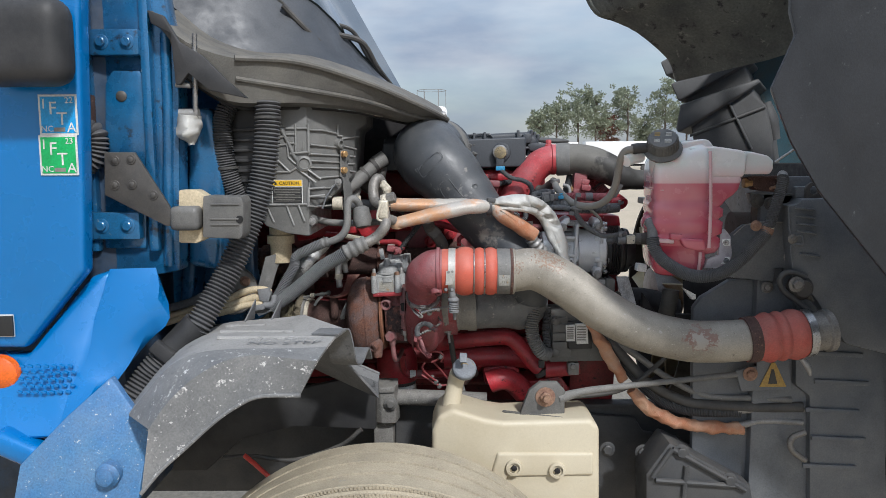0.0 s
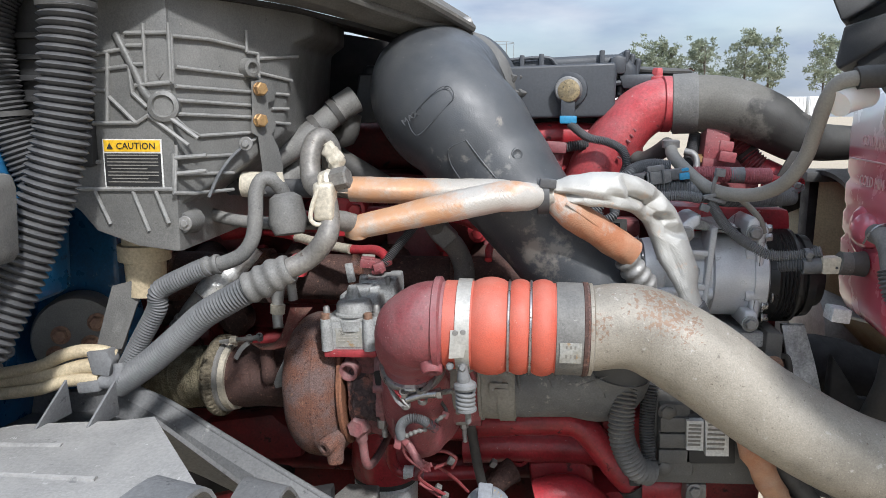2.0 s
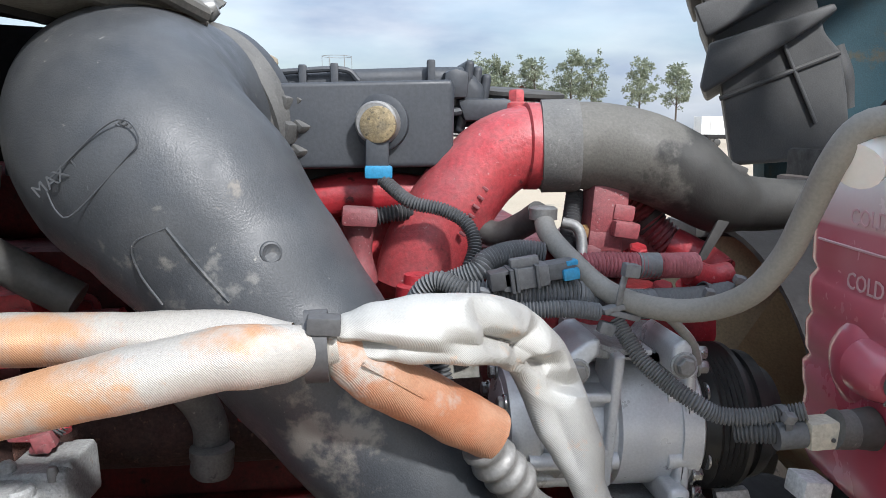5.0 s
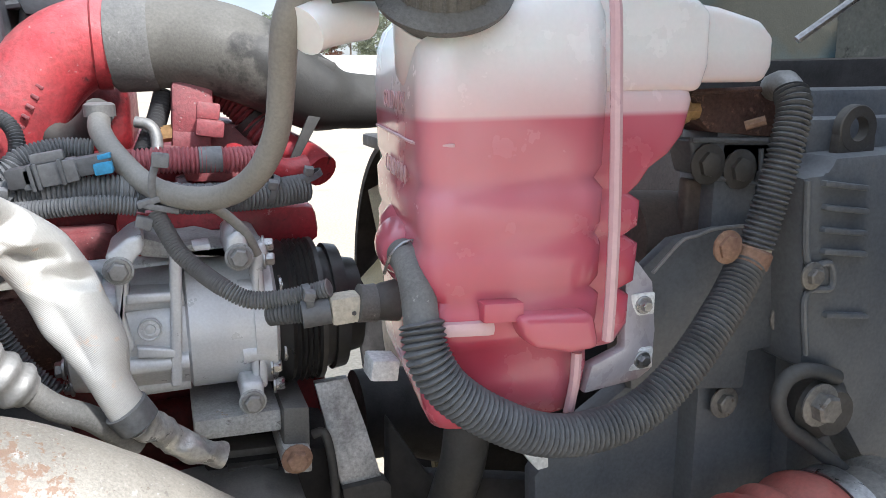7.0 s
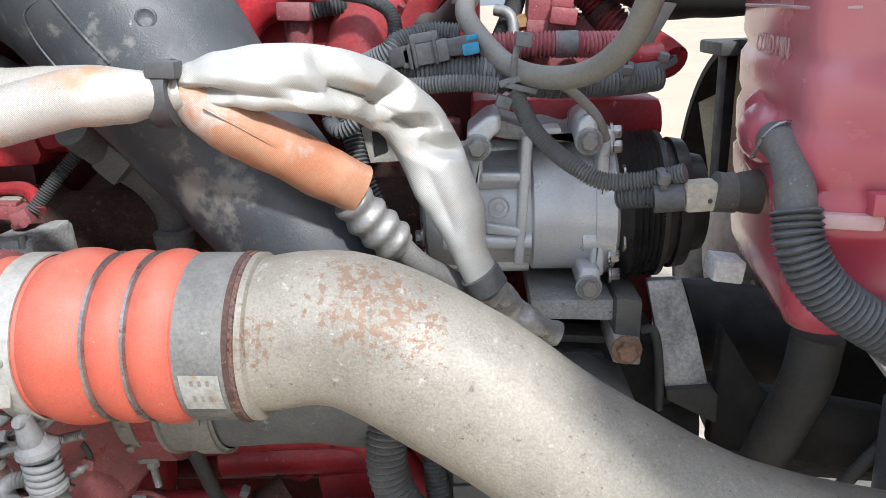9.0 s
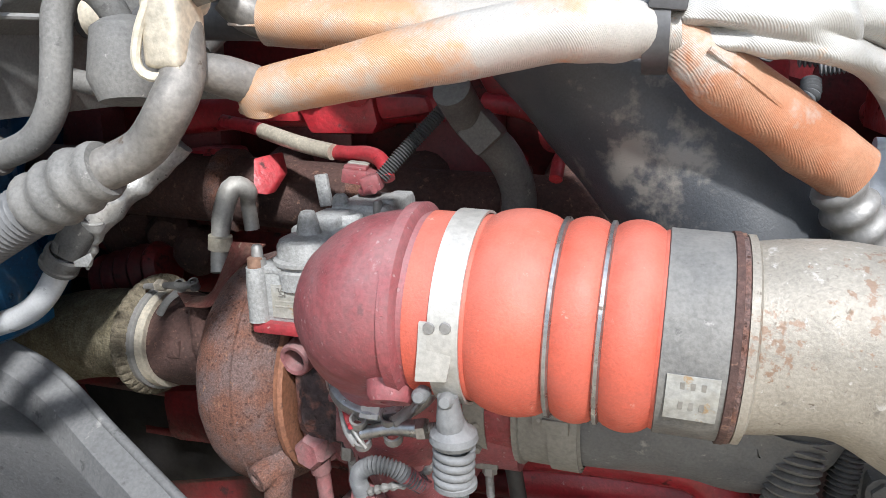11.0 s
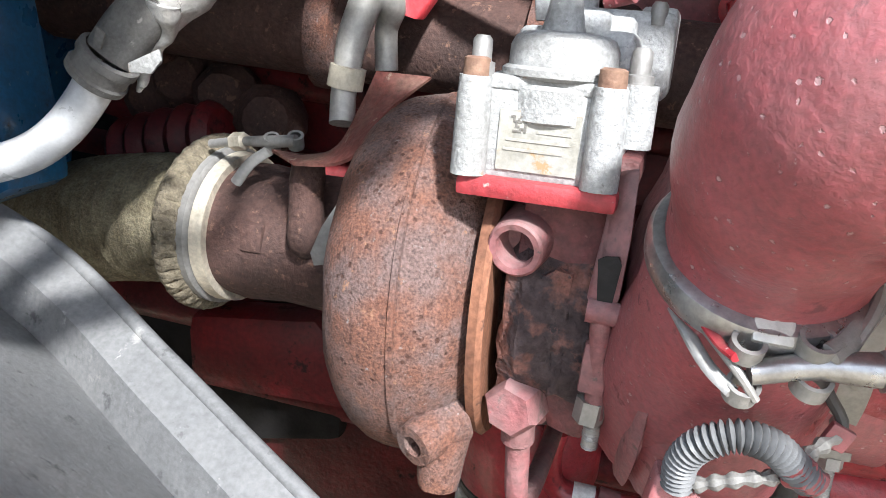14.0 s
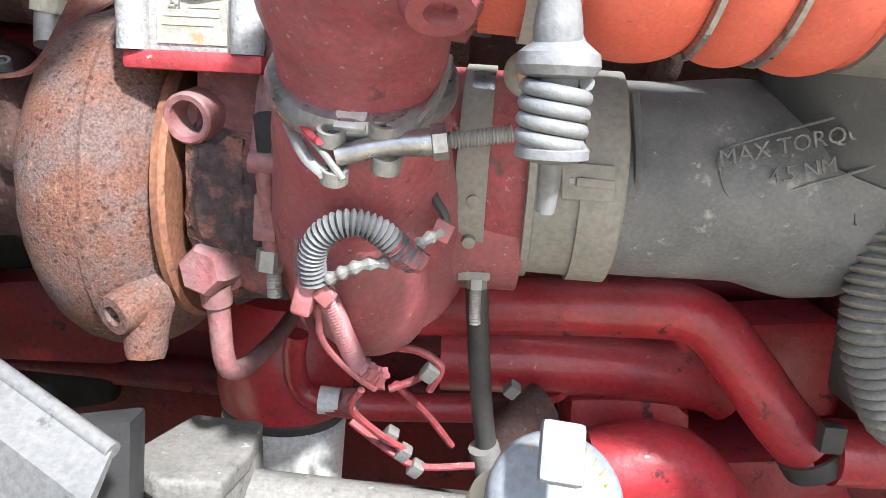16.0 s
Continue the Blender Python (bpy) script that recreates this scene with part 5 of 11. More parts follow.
prism(bm, [(-0.993, 0.803), (-0.861, 0.930), (-0.654, 1.005), (-0.454, 1.018), (-0.179, 1.079), (-0.181, 0.920), (-0.400, 0.930), (-0.543, 0.895), (-0.643, 0.806)], 1.995, 2.02, 0.006)
part("inner_skirt", bm, plastic, ln)
part("post", box(B(), (-0.165, 2.08, 0.86), (0.055, 0.06, 0.20), bev=0.006), post_grey, ln)
part("cross_tube", tube(B(), [(-0.16, 2.075, 0.985), (-0.03, 2.075, 0.982), (0.12, 2.08, 0.972)], 0.022, 20, 0.03), post_grey, ln, "dusty grey tube between the posts")
post_top = [(-0.205, 2.038), (-0.180, 2.110), (-0.127, 2.108), (-0.124, 2.060), (-0.1315, 2.018), (-0.172, 2.014)]
part("post_cap", slab(B(), [(x, y, 1.030) for x, y in post_top], (0, 0, -0.016), 0.004, 3), post_grey, ln, "dusty cap of the post")
part("post_skirt", slab(B(), [(x * 0.96 - 0.006, y + 0.006, 1.015) for x, y in post_top], (0.004, 0.006, -0.09), 0.004), post_grey, ln)
part("post_bolt", bolt(B(), (-0.142, 2.018, 0.985), r=0.012, h=0.010), plastic_dusty, ln)

prof = [(-0.16, 0.30), (-0.17, 0.38), (-0.15, 0.47), (-0.128, 0.515), (-0.118, 0.525)]
for k in range(4):
    c = -0.09 + k * 0.06
    prof += [(c - 0.024, 0.537), (c + 0.024, 0.537), (c + 0.025, 0.524), (c + 0.034, 0.524)]
prof += [(0.15, 0.47), (0.17, 0.38), (0.16, 0.30)]
prof = [(a, r * 0.917) for a, r in prof]
ty = part("front_tyre", lathe(B(), (-0.14, 1.62, 0.4925), (0, 1, 0), prof, 96), tyre_m, cab, "dusty worn grooved tyre")
bm = B()
for ring, rr in ((-0.1185, 0.487), (-0.128, 0.475), (-0.139, 0.456)):
    for k in range(200):
        a = math.pi * (k / 200.0)
        box(bm, (-0.14 + rr * math.cos(a), 1.62 + ring, 0.4925 + rr * math.sin(a)), (0.0045, 0.005, 0.006), (0, 90 - math.degrees(a), 0), 0)
tagged(part("tread_sipe", bm, tyre_m, ty), kind="stuff")
part("rim", lathe(B(), (-0.14, 1.62, 0.4925), (0, 1, 0), [(-0.12, 0.05), (-0.10, 0.2), (-0.155, 0.29), (-0.15, 0.305), (0.1, 0.305)], 40), steel_dull, ty)

fr = thing("frame_rail", (0.2, 2.2, 0.8), "black painted steel frame rail under the engine", "frame rail")
part("web", box(B(), (0.1, 2.165, 0.80), (2.6, 0.02, 0.25), bev=0.004), frame_m, fr)
part("top_flange", box(B(), (0.1, 2.175, 0.93), (2.6, 0.05, 0.012), bev=0.003), frame_m, fr)
bm = B()
prism(bm, [(-0.138, 0.945), (0.025, 0.945), (0.550, 0.903), (0.576, 0.861), (0.683, 0.843), (0.904, 0.653), (0.910, 0.513), (-0.144, 0.517)], 2.13, 2.15, 0.008)
part("cross_bracket", bm, frame_m, fr)
gb = thing("steering_gear", (0.667, 1.950, 0.810), "dark ribbed steering gear casting on the frame", "steering gear")
part("housing", prism(B(), [(0.523, 0.832), (0.582, 0.918), (0.797, 0.800), (0.826, 0.646), (0.528, 0.647)], 1.90, 2.02, 0.012), frame_m, gb)
bm = B()
for pts in ([(0.539, 1.895, 0.826), (0.588, 1.895, 0.902)], [(0.588, 1.895, 0.902), (0.781, 1.895, 0.790)], [(0.547, 1.895, 0.819), (0.751, 1.895, 0.803)], [(0.626, 1.895, 0.856), (0.621, 1.895, 0.773)]):
    tube(bm, pts, 0.007, 8)
part("ribs", bm, frame_m, gb)
for q in [(0.447, 2.010, 0.857), (0.543, 2.010, 0.849), (0.612, 1.900, 0.892), (0.738, 1.900, 0.816)]:
    part("bolt", bolt(B(), q, r=0.014, h=0.012), frame_m, gb)

# washer reservoir
wr = thing("washer_reservoir", (0.190, 1.900, 0.894), "cream plastic washer fluid tank with a grey filler cap", "reservoir")
bm = B()
prism(bm, [(-0.028, 0.971), (-0.012, 1.010), (0.023, 1.029), (0.107, 1.002), (0.150, 0.995), (0.368, 1.001), (0.389, 0.979), (0.396, 0.614), (-0.031, 0.615)], 1.84, 2.0, 0.022, 4)
part("tank", bm, cream, wr)
bm = B()
prism(bm, [(0.121, 0.867), (0.135, 0.918), (0.374, 0.917), (0.375, 0.859), (0.163, 0.856), (0.135, 0.815), (0.122, 0.681), (0.086, 0.681)], 1.832, 1.85, 0.008, 3)
part("moulded_step", bm, cream, wr)
for q in [(0.176, 1.829, 0.882), (0.283, 1.829, 0.875)]:
    pk = part("pocket", lathe(B(), q, (0, -1, 0), [(-0.01, 0.022), (0.006, 0.02), (0.007, 0.014), (0.001, 0.013)], 20), cream, wr)
    part("bolt", bolt(B(), (q[0], q[1] - 0.002, q[2]), r=0.008, h=0.006, washer=0), void, pk)
part("neck", tube(B(), [(0.020, 1.900, 0.978), (0.023, 1.910, 1.019), (0.032, 1.915, 1.070), (0.040, 1.905, 1.102)], [0.036, 0.024, 0.021, 0.022], 20), cream, wr)
cpd = Vector((0.03, -0.72, 0.69)).normalized()
cp = part("cap", lathe(B(), (0.055, 1.888, 1.118), cpd, [(-0.014, 0.026), (-0.006, 0.0305), (0.003, 0.0305), (0.006, 0.0285), (0.0075, 0.024), (0.0078, 0.008)], 40), cap_grey, wr, "grey flip cap with worn yellow marks")
part("cap_tab", box(B(), (0.0515, 1.868, 1.151), (0.019, 0.007, 0.026), (-40, 4, 0), 0.003), cap_grey, wr)
cu = Vector((1, 0, 0)) - cpd * cpd.x
cw = cpd.cross(cu)
bm = B()
for k in range(9):
    a = radians(18 + k * 13)
    box(bm, V((0.055, 1.888, 1.118)) + cpd * 0.0068 + cu * 0.0235 * math.cos(a) + cw * 0.0235 * math.sin(a), (0.0016, 0.0012, 0.0042), (-44, 90 - math.degrees(a), 0), 0)
for k in range(5):
    a = radians(40 + k * 25)
    box(bm, V((0.055, 1.888, 1.118)) + cpd * 0.0076 + cu * 0.011 * math.cos(a) + cw * 0.011 * math.sin(a), (0.0050, 0.0012, 0.0014), (-44, 90 - math.degrees(a), 0), 0)
tagged(part("cap_mark", bm, sign_yellow, cp), "worn yellow marks")

# engine mount bracket with its tie rod
mb = thing("support_bracket", (0.261, 1.900, 1.039), "dusty steel bracket with a rusty bolt and a long tie rod", "bracket")
part("plate", prism(B(), [(0.194, 0.992), (0.218, 1.059), (0.246, 1.081), (0.290, 1.081), (0.311, 1.058), (0.310, 0.987)], 1.89, 1.91, 0.006), plastic_dusty, mb)
part("foot", slab(B(), [(0.154, 1.910, 1.003), (0.303, 1.860, 1.001), (0.291, 1.900, 0.981), (0.145, 1.980, 0.966)], (0, 0, -0.008), 0.003), plastic_dusty, mb)
part("bolt", bolt(B(), (0.260, 1.889, 1.043), r=0.015, h=0.014, washer=1.7), bolt_rust, mb)
part("stud", lathe(B(), (0.261, 1.875, 1.044), (0, -1, 0), [(0, 0.009), (0.012, 0.009)], 12), bolt_rust, mb)
part("tie_rod", tube(B(), [(0.297, 1.900, 1.036), (0.369, 1.900, 1.055), (0.515, 1.910, 1.069), (0.764, 1.920, 1.092)], [0.014, 0.010, 0.008, 0.008], 10), rubber_grey, mb)
part("rod_bolt", bolt(B(), (0.783, 1.905, 1.096), r=0.011, h=0.010, washer=1.7), bolt_rust, mb)
part("warning_label", slab(B(), [(0.809, 1.908, 1.061), (0.878, 1.908, 1.061), (0.847, 1.908, 1.124), (0.838, 1.908, 1.124)], (0, 0.001, 0), 0), sign_yellow, mb, "yellow warning triangle")
part("warning_sign", slab(B(), [(0.831, 1.907, 1.069), (0.854, 1.907, 1.069), (0.844, 1.907, 1.107), (0.838, 1.907, 1.107)], (0, 0.001, 0), 0), black_ink, mb)
part("label_plate", slab(B(), [(0.799, 1.911, 1.053), (0.892, 1.911, 1.052), (0.882, 1.911, 1.132), (0.802, 1.911, 1.133)], (0, 0.003, 0), 0.001), panel_m, mb)
part("rod_eye", prism(B(), [(0.749, 1.102), (0.813, 1.117), (0.836, 1.087), (0.831, 1.050), (0.765, 1.047)], 1.912, 1.925, 0.004), panel_m, mb)


# ---- engine ----
en = thing("engine", (-0.1, 2.6, 0.9), "red painted diesel engine covered in dust", "engine")
part("block", box(B(), (-0.20, 2.62, 1.05), (1.26, 0.56, 0.62), bev=0.02), red_shade_grime, en)
part("cylinder_head", box(B(), (-0.20, 2.60, 1.44), (1.22, 0.50, 0.16), bev=0.015), red_shade_grime, en)
part("rocker_cover", box(B(), (-0.22, 2.62, 1.56), (1.1, 0.36, 0.10), bev=0.03, seg=3), red_shade_grime, en)
part("front_cover", prism(B(), [(0.37, 0.80), (0.50, 0.85), (0.52, 1.2), (0.50, 1.47), (0.46, 1.50), (0.37, 1.50)], 2.20, 2.85, 0.02), red_shade_grime, en)
for k in range(6):
    x = -0.62 + k * 0.175
    pt = part("exhaust_port", box(B(), (x, 2.335, 1.40), (0.10, 0.06, 0.09), bev=0.012), red_dusty, en)
    part("stud_boss", lathe(B(), (x + 0.07, 2.34, 1.345), (0, -1, 0), [(0, 0.022), (0.03, 0.022), (0.034, 0.016)], 16), red_dusty, pt)
for k in range(9):
    part("head_bolt", bolt(B(), (-0.66 + k * 0.125, 2.338, 1.455), r=0.011, h=0.012), red, en)
for k in range(7):
    part("block_bolt", bolt(B(), (-0.5 + k * 0.14, 2.338, 1.0 + 0.03 * (k % 2)), r=0.012, h=0.012), red, en)
for k, (z, r) in enumerate(((1.29, 0.018), (1.20, 0.025), (1.12, 0.02), (1.04, 0.03), (0.96, 0.02))):
    part("block_rib", tube(B(), [(-0.8, 2.34, z), (0.42, 2.335, z)], r, 10, 0.3), red_shade_grime, en)
# exhaust manifold
part("exhaust_manifold", tube(B(), [(-0.62, 2.26, 1.345), (-0.3, 2.25, 1.345), (0.0, 2.25, 1.345), (0.28, 2.27, 1.35)], 0.040, 20, 0.03), rust_dark, en, "rusty brown exhaust manifold")
for k in range(5):
    x = -0.52 + k * 0.17
    part("manifold_joint", lathe(B(), (x, 2.25, 1.345), (1, 0, 0), [(-0.012, 0.041), (-0.01, 0.049), (0.01, 0.049), (0.012, 0.041)], 20), rust, en)
    part("manifold_branch", tube(B(), [(x + 0.05, 2.26, 1.35), (x + 0.05, 2.34, 1.37)], 0.034, 14), rust_dark, en)
# coolant pipes along the block
part("coolant_pipe", tube(B(), [(-0.020, 2.150, 1.118), (0.050, 2.150, 1.126), (0.126, 2.140, 1.136), (0.188, 2.130, 1.139), (0.223, 2.120, 1.110), (0.251, 2.110, 1.077), (0.277, 2.100, 1.053)], 0.0225, 18), red, en)
part("oil_gallery", tube(B(), [(0.002, 2.220, 1.053), (0.112, 2.220, 1.059), (0.229, 2.220, 1.058), (0.261, 2.220, 1.048)], 0.030, 16), red, en)
part("oil_cooler", prism(B(), [(0.116, 1.033), (0.206, 1.042), (0.226, 1.028), (0.232, 0.990), (0.123, 0.978)], 2.2, 2.3, 0.012), red, en)
part("oil_cooler_cap", prism(B(), [(0.228, 0.994), (0.345, 1.012), (0.375, 0.966), (0.235, 0.922)], 2.18, 2.3, 0.01), red, en)
part("cover_plate", prism(B(), [(0.241, 1.100), (0.357, 1.117), (0.377, 1.097), (0.387, 1.026), (0.336, 1.014), (0.249, 1.051)], 2.24, 2.32, 0.012), red, en)
part("lower_pipe", tube(B(), [(0.131, 2.120, 1.012), (0.161, 2.120, 1.022), (0.196, 2.130, 1.013), (0.232, 2.140, 0.976)], 0.032, 16), red, en)
part("pipe_boss", lathe(B(), (0.098, 2.210, 1.046), (0, -1, 0), [(-0.03, 0.02), (0.01, 0.02), (0.012, 0.013), (0.0, 0.011)], 18), red, en)
part("rod_pipe", tube(B(), [(0.285, 2.090, 1.059), (0.327, 2.090, 1.061), (0.379, 2.090, 1.069)], 0.024, 16), red, en)
hc = thing("hose_clip", (0.273, 2.080, 1.063), "dark plastic clip round a red coolant pipe", "clip")
part("strap", band(B(), (0.280, 2.098, 1.052), (0.6, 0, -0.8), 0.023, 0.014, 0.003), rubber, hc)
part("lug", box(B(), (0.273, 2.070, 1.079), (0.016, 0.012, 0.02), bev=0.002), rubber, hc)
part("rust_fitting", tube(B(), [(0.055, 2.160, 1.002), (0.071, 2.160, 1.026), (0.090, 2.170, 1.036)], [0.016, 0.02, 0.022], 14), rust_dark, en)
# red things along the head, above the turbo
bm = B()
tube(bm, [(-0.429, 2.260, 1.424), (-0.330, 2.260, 1.437), (-0.245, 2.250, 1.444), (-0.094, 2.250, 1.455)], 0.020, 14)
prism(bm, [(-0.254, 1.492), (-0.172, 1.498), (-0.157, 1.434), (-0.162, 1.422), (-0.235, 1.419), (-0.250, 1.448)], 2.22, 2.3, 0.01)
prism(bm, [(-0.298, 1.449), (-0.276, 1.456), (-0.250, 1.453), (-0.248, 1.430), (-0.297, 1.428)], 2.23, 2.28, 0.008)
prism(bm, [(-0.164, 1.463), (-0.105, 1.465), (-0.097, 1.446), (-0.156, 1.436)], 2.22, 2.28, 0.01)
prism(bm, [(-0.084, 1.503), (0.111, 1.517), (0.131, 1.427), (0.027, 1.425), (-0.058, 1.459)], 2.30, 2.36, 0.012)
prism(bm, [(-0.418, 1.389), (-0.366, 1.389), (-0.359, 1.364), (-0.402, 1.356)], 2.26, 2.32, 0.008)
lathe(bm, (0.024, 2.280, 1.427), (0, -1, 0), [(-0.03, 0.02), (0.005, 0.02), (0.006, 0.012), (0.012, 0.012)], 16)
part("fuel_rail", bm, red, en)
for q in [(-0.229, 2.218, 1.464), (-0.181, 2.218, 1.467), (0.023, 2.270, 1.423), (-0.038, 2.300, 1.399), (-0.381, 2.258, 1.375)]:
    part("bolt", bolt(B(), q, r=0.012, h=0.012, washer=1.4), red, en)
part("pickup_tab", slab(B(), [(-0.282, 2.180, 1.396), (-0.265, 2.200, 1.400), (-0.255, 2.190, 1.379), (-0.261, 2.170, 1.360), (-0.273, 2.160, 1.363)], (0.002, 0.012, 0), 0.002), red, en)
part("fuel_line", tube(B(), [(-0.339, 2.220, 1.429), (-0.286, 2.200, 1.425), (-0.221, 2.170, 1.415), (-0.169, 2.150, 1.412), (-0.135, 2.140, 1.414), (-0.118, 2.130, 1.407), (-0.111, 2.120, 1.395)], 0.0075, 12), red, en)
part("bare_line", tube(B(), [(-0.276, 2.192, 1.424), (-0.219, 2.162, 1.417), (-0.176, 2.146, 1.413)], 0.0082, 12), cream_metal, en, "bare steel stretch of pipe")
part("return_line", tube(B(), [(-0.039, 2.200, 1.462), (0.001, 2.190, 1.457), (0.044, 2.170, 1.445), (0.084, 2.150, 1.442), (0.100, 2.130, 1.442)], 0.0095, 12), red, en)
part("small_line", tube(B(), [(0.046, 2.100, 1.408), (0.048, 2.120, 1.425), (0.064, 2.140, 1.429), (0.083, 2.140, 1.430)], 0.006, 10), red, en)
# near-black sheet painted as the shaded gap beside the block
part("gap_shade", prism(B(), [(-0.707, 1.237), (-0.593, 1.221), (-0.445, 1.243), (-0.351, 1.148), (-0.338, 0.923), (-0.598, 0.857), (-0.713, 1.124)], 2.32, 2.36, 0.01), void, en)
part("side_cover", prism(B(), [(-0.497, 1.055), (-0.359, 1.079), (-0.304, 1.035), (-0.300, 0.987), (-0.490, 0.976)], 2.27, 2.33, 0.02), red_shade_grime, en)
part("red_bellows", loom(B(), [(-0.560, 2.270, 1.205), (-0.500, 2.260, 1.226), (-0.450, 2.255, 1.240)], 0.030, 0.034, 0.003, 18), red_shade_grime, en)
bm = B()
for q in [(-0.524, 2.300, 1.280), (-0.466, 2.280, 1.273), (-0.412, 2.260, 1.261), (-0.504, 2.320, 1.304), (-0.551, 2.300, 1.258)]:
    lathe(bm, q, (0.2, -1, 0.1), [(-0.03, 0.03), (0.0, 0.03), (0.012, 0.02)], 14)
part("manifold_stud", crumple(bm, 0.004, 60), rust_dark, en)

# ---- turbocharger ----
BOSS, PLUG = V((-0.187, 1.988, 1.146)), V((-0.173, 2.000, 1.118))
tb = thing("turbocharger", (-0.14, 2.08, 1.21), "rusted turbocharger with a dusty red compressor side", "turbocharger")
TC = (-0.209, 2.097, 1.211)
prof = [(-0.052, 0.050)]
for k in range(15):
    a = math.pi * k / 14
    prof.append((-0.046 * math.cos(a), 0.066 + 0.046 * math.sin(a) ** 0.8))
prof.append((0.052, 0.055))
vol = lathe(B(), TC, (1, 0, 0.06), prof, 56, lump=lambda t: 1.0 + 0.04 * math.cos(t - 2.2))
crumple(vol, 0.0012, 60)
vh = part("turbine_housing", vol, rust, tb, "pitted orange-brown cast iron volute")
seam = B()
lathe(seam, TC, (1, 0, 0.06), [(0.001, 0.108), (0.003, 0.1135), (0.006, 0.1135), (0.008, 0.108)], 56, caps=False, lump=lambda t: 1.0 + 0.04 * math.cos(t - 2.2))
part("casting_seam", seam, rust, vh)
part("side_boss", crumple(lathe(B(), BOSS, (-0.45, -0.85, -0.25), [(-0.030, 0.0165), (-0.006, 0.0128), (0.0, 0.0118), (0.0004, 0.0062), (-0.008, 0.0055), (-0.009, 0.001)], 26), 0.0005, 150), rust, vh)
part("drain_plug", crumple(lathe(B(), PLUG, (0.05, -0.2, -0.97), [(-0.030, 0.015), (-0.018, 0.0130), (-0.006, 0.0122), (0.0, 0.0108), (0.001, 0.004)], 18), 0.0006, 150), rust, vh)
# outlet towards the exhaust
ax = Vector((1.0, -0.13, 0.05)).normalized()
oc = V((-0.258, 2.140, 1.199))
out = lathe(B(), oc, -ax, [(-0.02, 0.070), (0.0, 0.062), (0.012, 0.050), (0.07, 0.0485), (0.10, 0.052), (0.122, 0.050)], 36)
op = part("turbine_outlet", crumple(out, 0.001, 70), rust_dark, tb, "dark rusted outlet casting")
part("outlet_boss", crumple(tube(B(), [(-0.303, 2.098, 1.268), (-0.301, 2.094, 1.250), (-0.300, 2.094, 1.214), (-0.300, 2.098, 1.204)], [0.0105, 0.0118, 0.0118, 0.008], 18), 0.0006, 120), rust_dark, op)
part("outlet_pad", box(B(), (-0.342, 2.105, 1.204), (0.016, 0.012, 0.02), bev=0.002), rust_dark, op)
rc = oc - ax * 0.117
part("flange_ring", lathe(B(), rc, -ax, [(-0.002, 0.050), (-0.002, 0.0565), (0.008, 0.0575), (0.009, 0.049)], 40), cream_metal, tb, "pale cream V-band flange")
part("clamp_band", lathe(B(), rc - ax * 0.009, -ax, [(0.0, 0.057), (0.002, 0.0605), (0.011, 0.0605), (0.013, 0.056)], 40), steel_dull, tb)
rp = B()
n0 = ax.cross(Vector((0, 0, 1))).normalized()
n1 = ax.cross(n0)
for off in (0, 1, 2):
    tube(rp, [rc - ax * (0.0265 + 0.0066 * math.sin(13 * a + off * 2.094)) + (n0 * math.cos(a) + n1 * math.sin(a)) * (0.0608 + 0.0034 * math.cos(26 * a + off * 4.189)) for a in [2 * math.pi * i / 320 for i in range(321)]], 0.0050, 10, 0.0022)
part("rope_seal", crumple(rp, 0.0006, 300), rope, tb, "braided tan rope seal")
cb = part("clamp_bolt", tube(B(), [(-0.392, 2.131, 1.258), (-0.365, 2.122, 1.265), (-0.338, 2.113, 1.270), (-0.318, 2.110, 1.274)], [0.0032, 0.0032, 0.0042, 0.0042], 12), steel_dull, tb)
part("clamp_nut", lathe(B(), (-0.371, 2.124, 1.2635), (0.95, -0.3, 0.22), [(0, 0.0060), (0.0005, 0.0065), (0.011, 0.0065), (0.012, 0.005)], 6), cream_metal, cb)
for q in ((-0.338, 2.112, 1.269), (-0.320, 2.110, 1.273)):
    part("clamp_trunnion", lathe(B(), V(q) + Vector((0, 0.006, -0.004)), (0.1, -0.5, 0.85), [(0, 0.0035), (0, 0.0055), (0.010, 0.0055), (0.010, 0.0035)], 16, caps=False), steel_dull, tb)
part("clamp_tail", tube(B(), [(-0.338, 2.112, 1.264), (-0.349, 2.108, 1.254), (-0.357, 2.104, 1.240)], 0.0042, 10, 0.003, flat=((0.3, -0.7, 0.6), 0.35)), steel_dull, tb)
part("heat_wrapped_pipe", tube(B(), [rc - ax * 0.03, rc - ax * 0.09 + Vector((0, 0, -0.006)), rc - ax * 0.18 + Vector((0, 0.02, -0.03)), rc - ax * 0.32 + Vector((0, 0.06, -0.09))], [0.050, 0.051, 0.053, 0.056], 28, 0.004, lambda s: 0.0012 * math.sin(s * 520)), wrap, tb, "olive woven exhaust wrap")
shield = [[(-0.330, 2.100, 1.266), (-0.299, 2.090, 1.269), (-0.276, 2.080, 1.280), (-0.267, 2.090, 1.305), (-0.263, 2.100, 1.326)], [(-0.301, 2.070, 1.266), (-0.271, 2.060, 1.272), (-0.251, 2.050, 1.285), (-0.246, 2.070, 1.304), (-0.228, 2.100, 1.327)]]
part("heat_shield", loft(B(), shield, 0.002, 4), red_rusty, tb, "bent rusty heat shield strip")
part("shield_clip", slab(B(), [(-0.282, 2.060, 1.216), (-0.274, 2.055, 1.235), (-0.263, 2.060, 1.258), (-0.261, 2.060, 1.252), (-0.264, 2.055, 1.236), (-0.268, 2.060, 1.211), (-0.279, 2.060, 1.208)], (0, 0.004, 0), 0.001), steel_dull, tb)
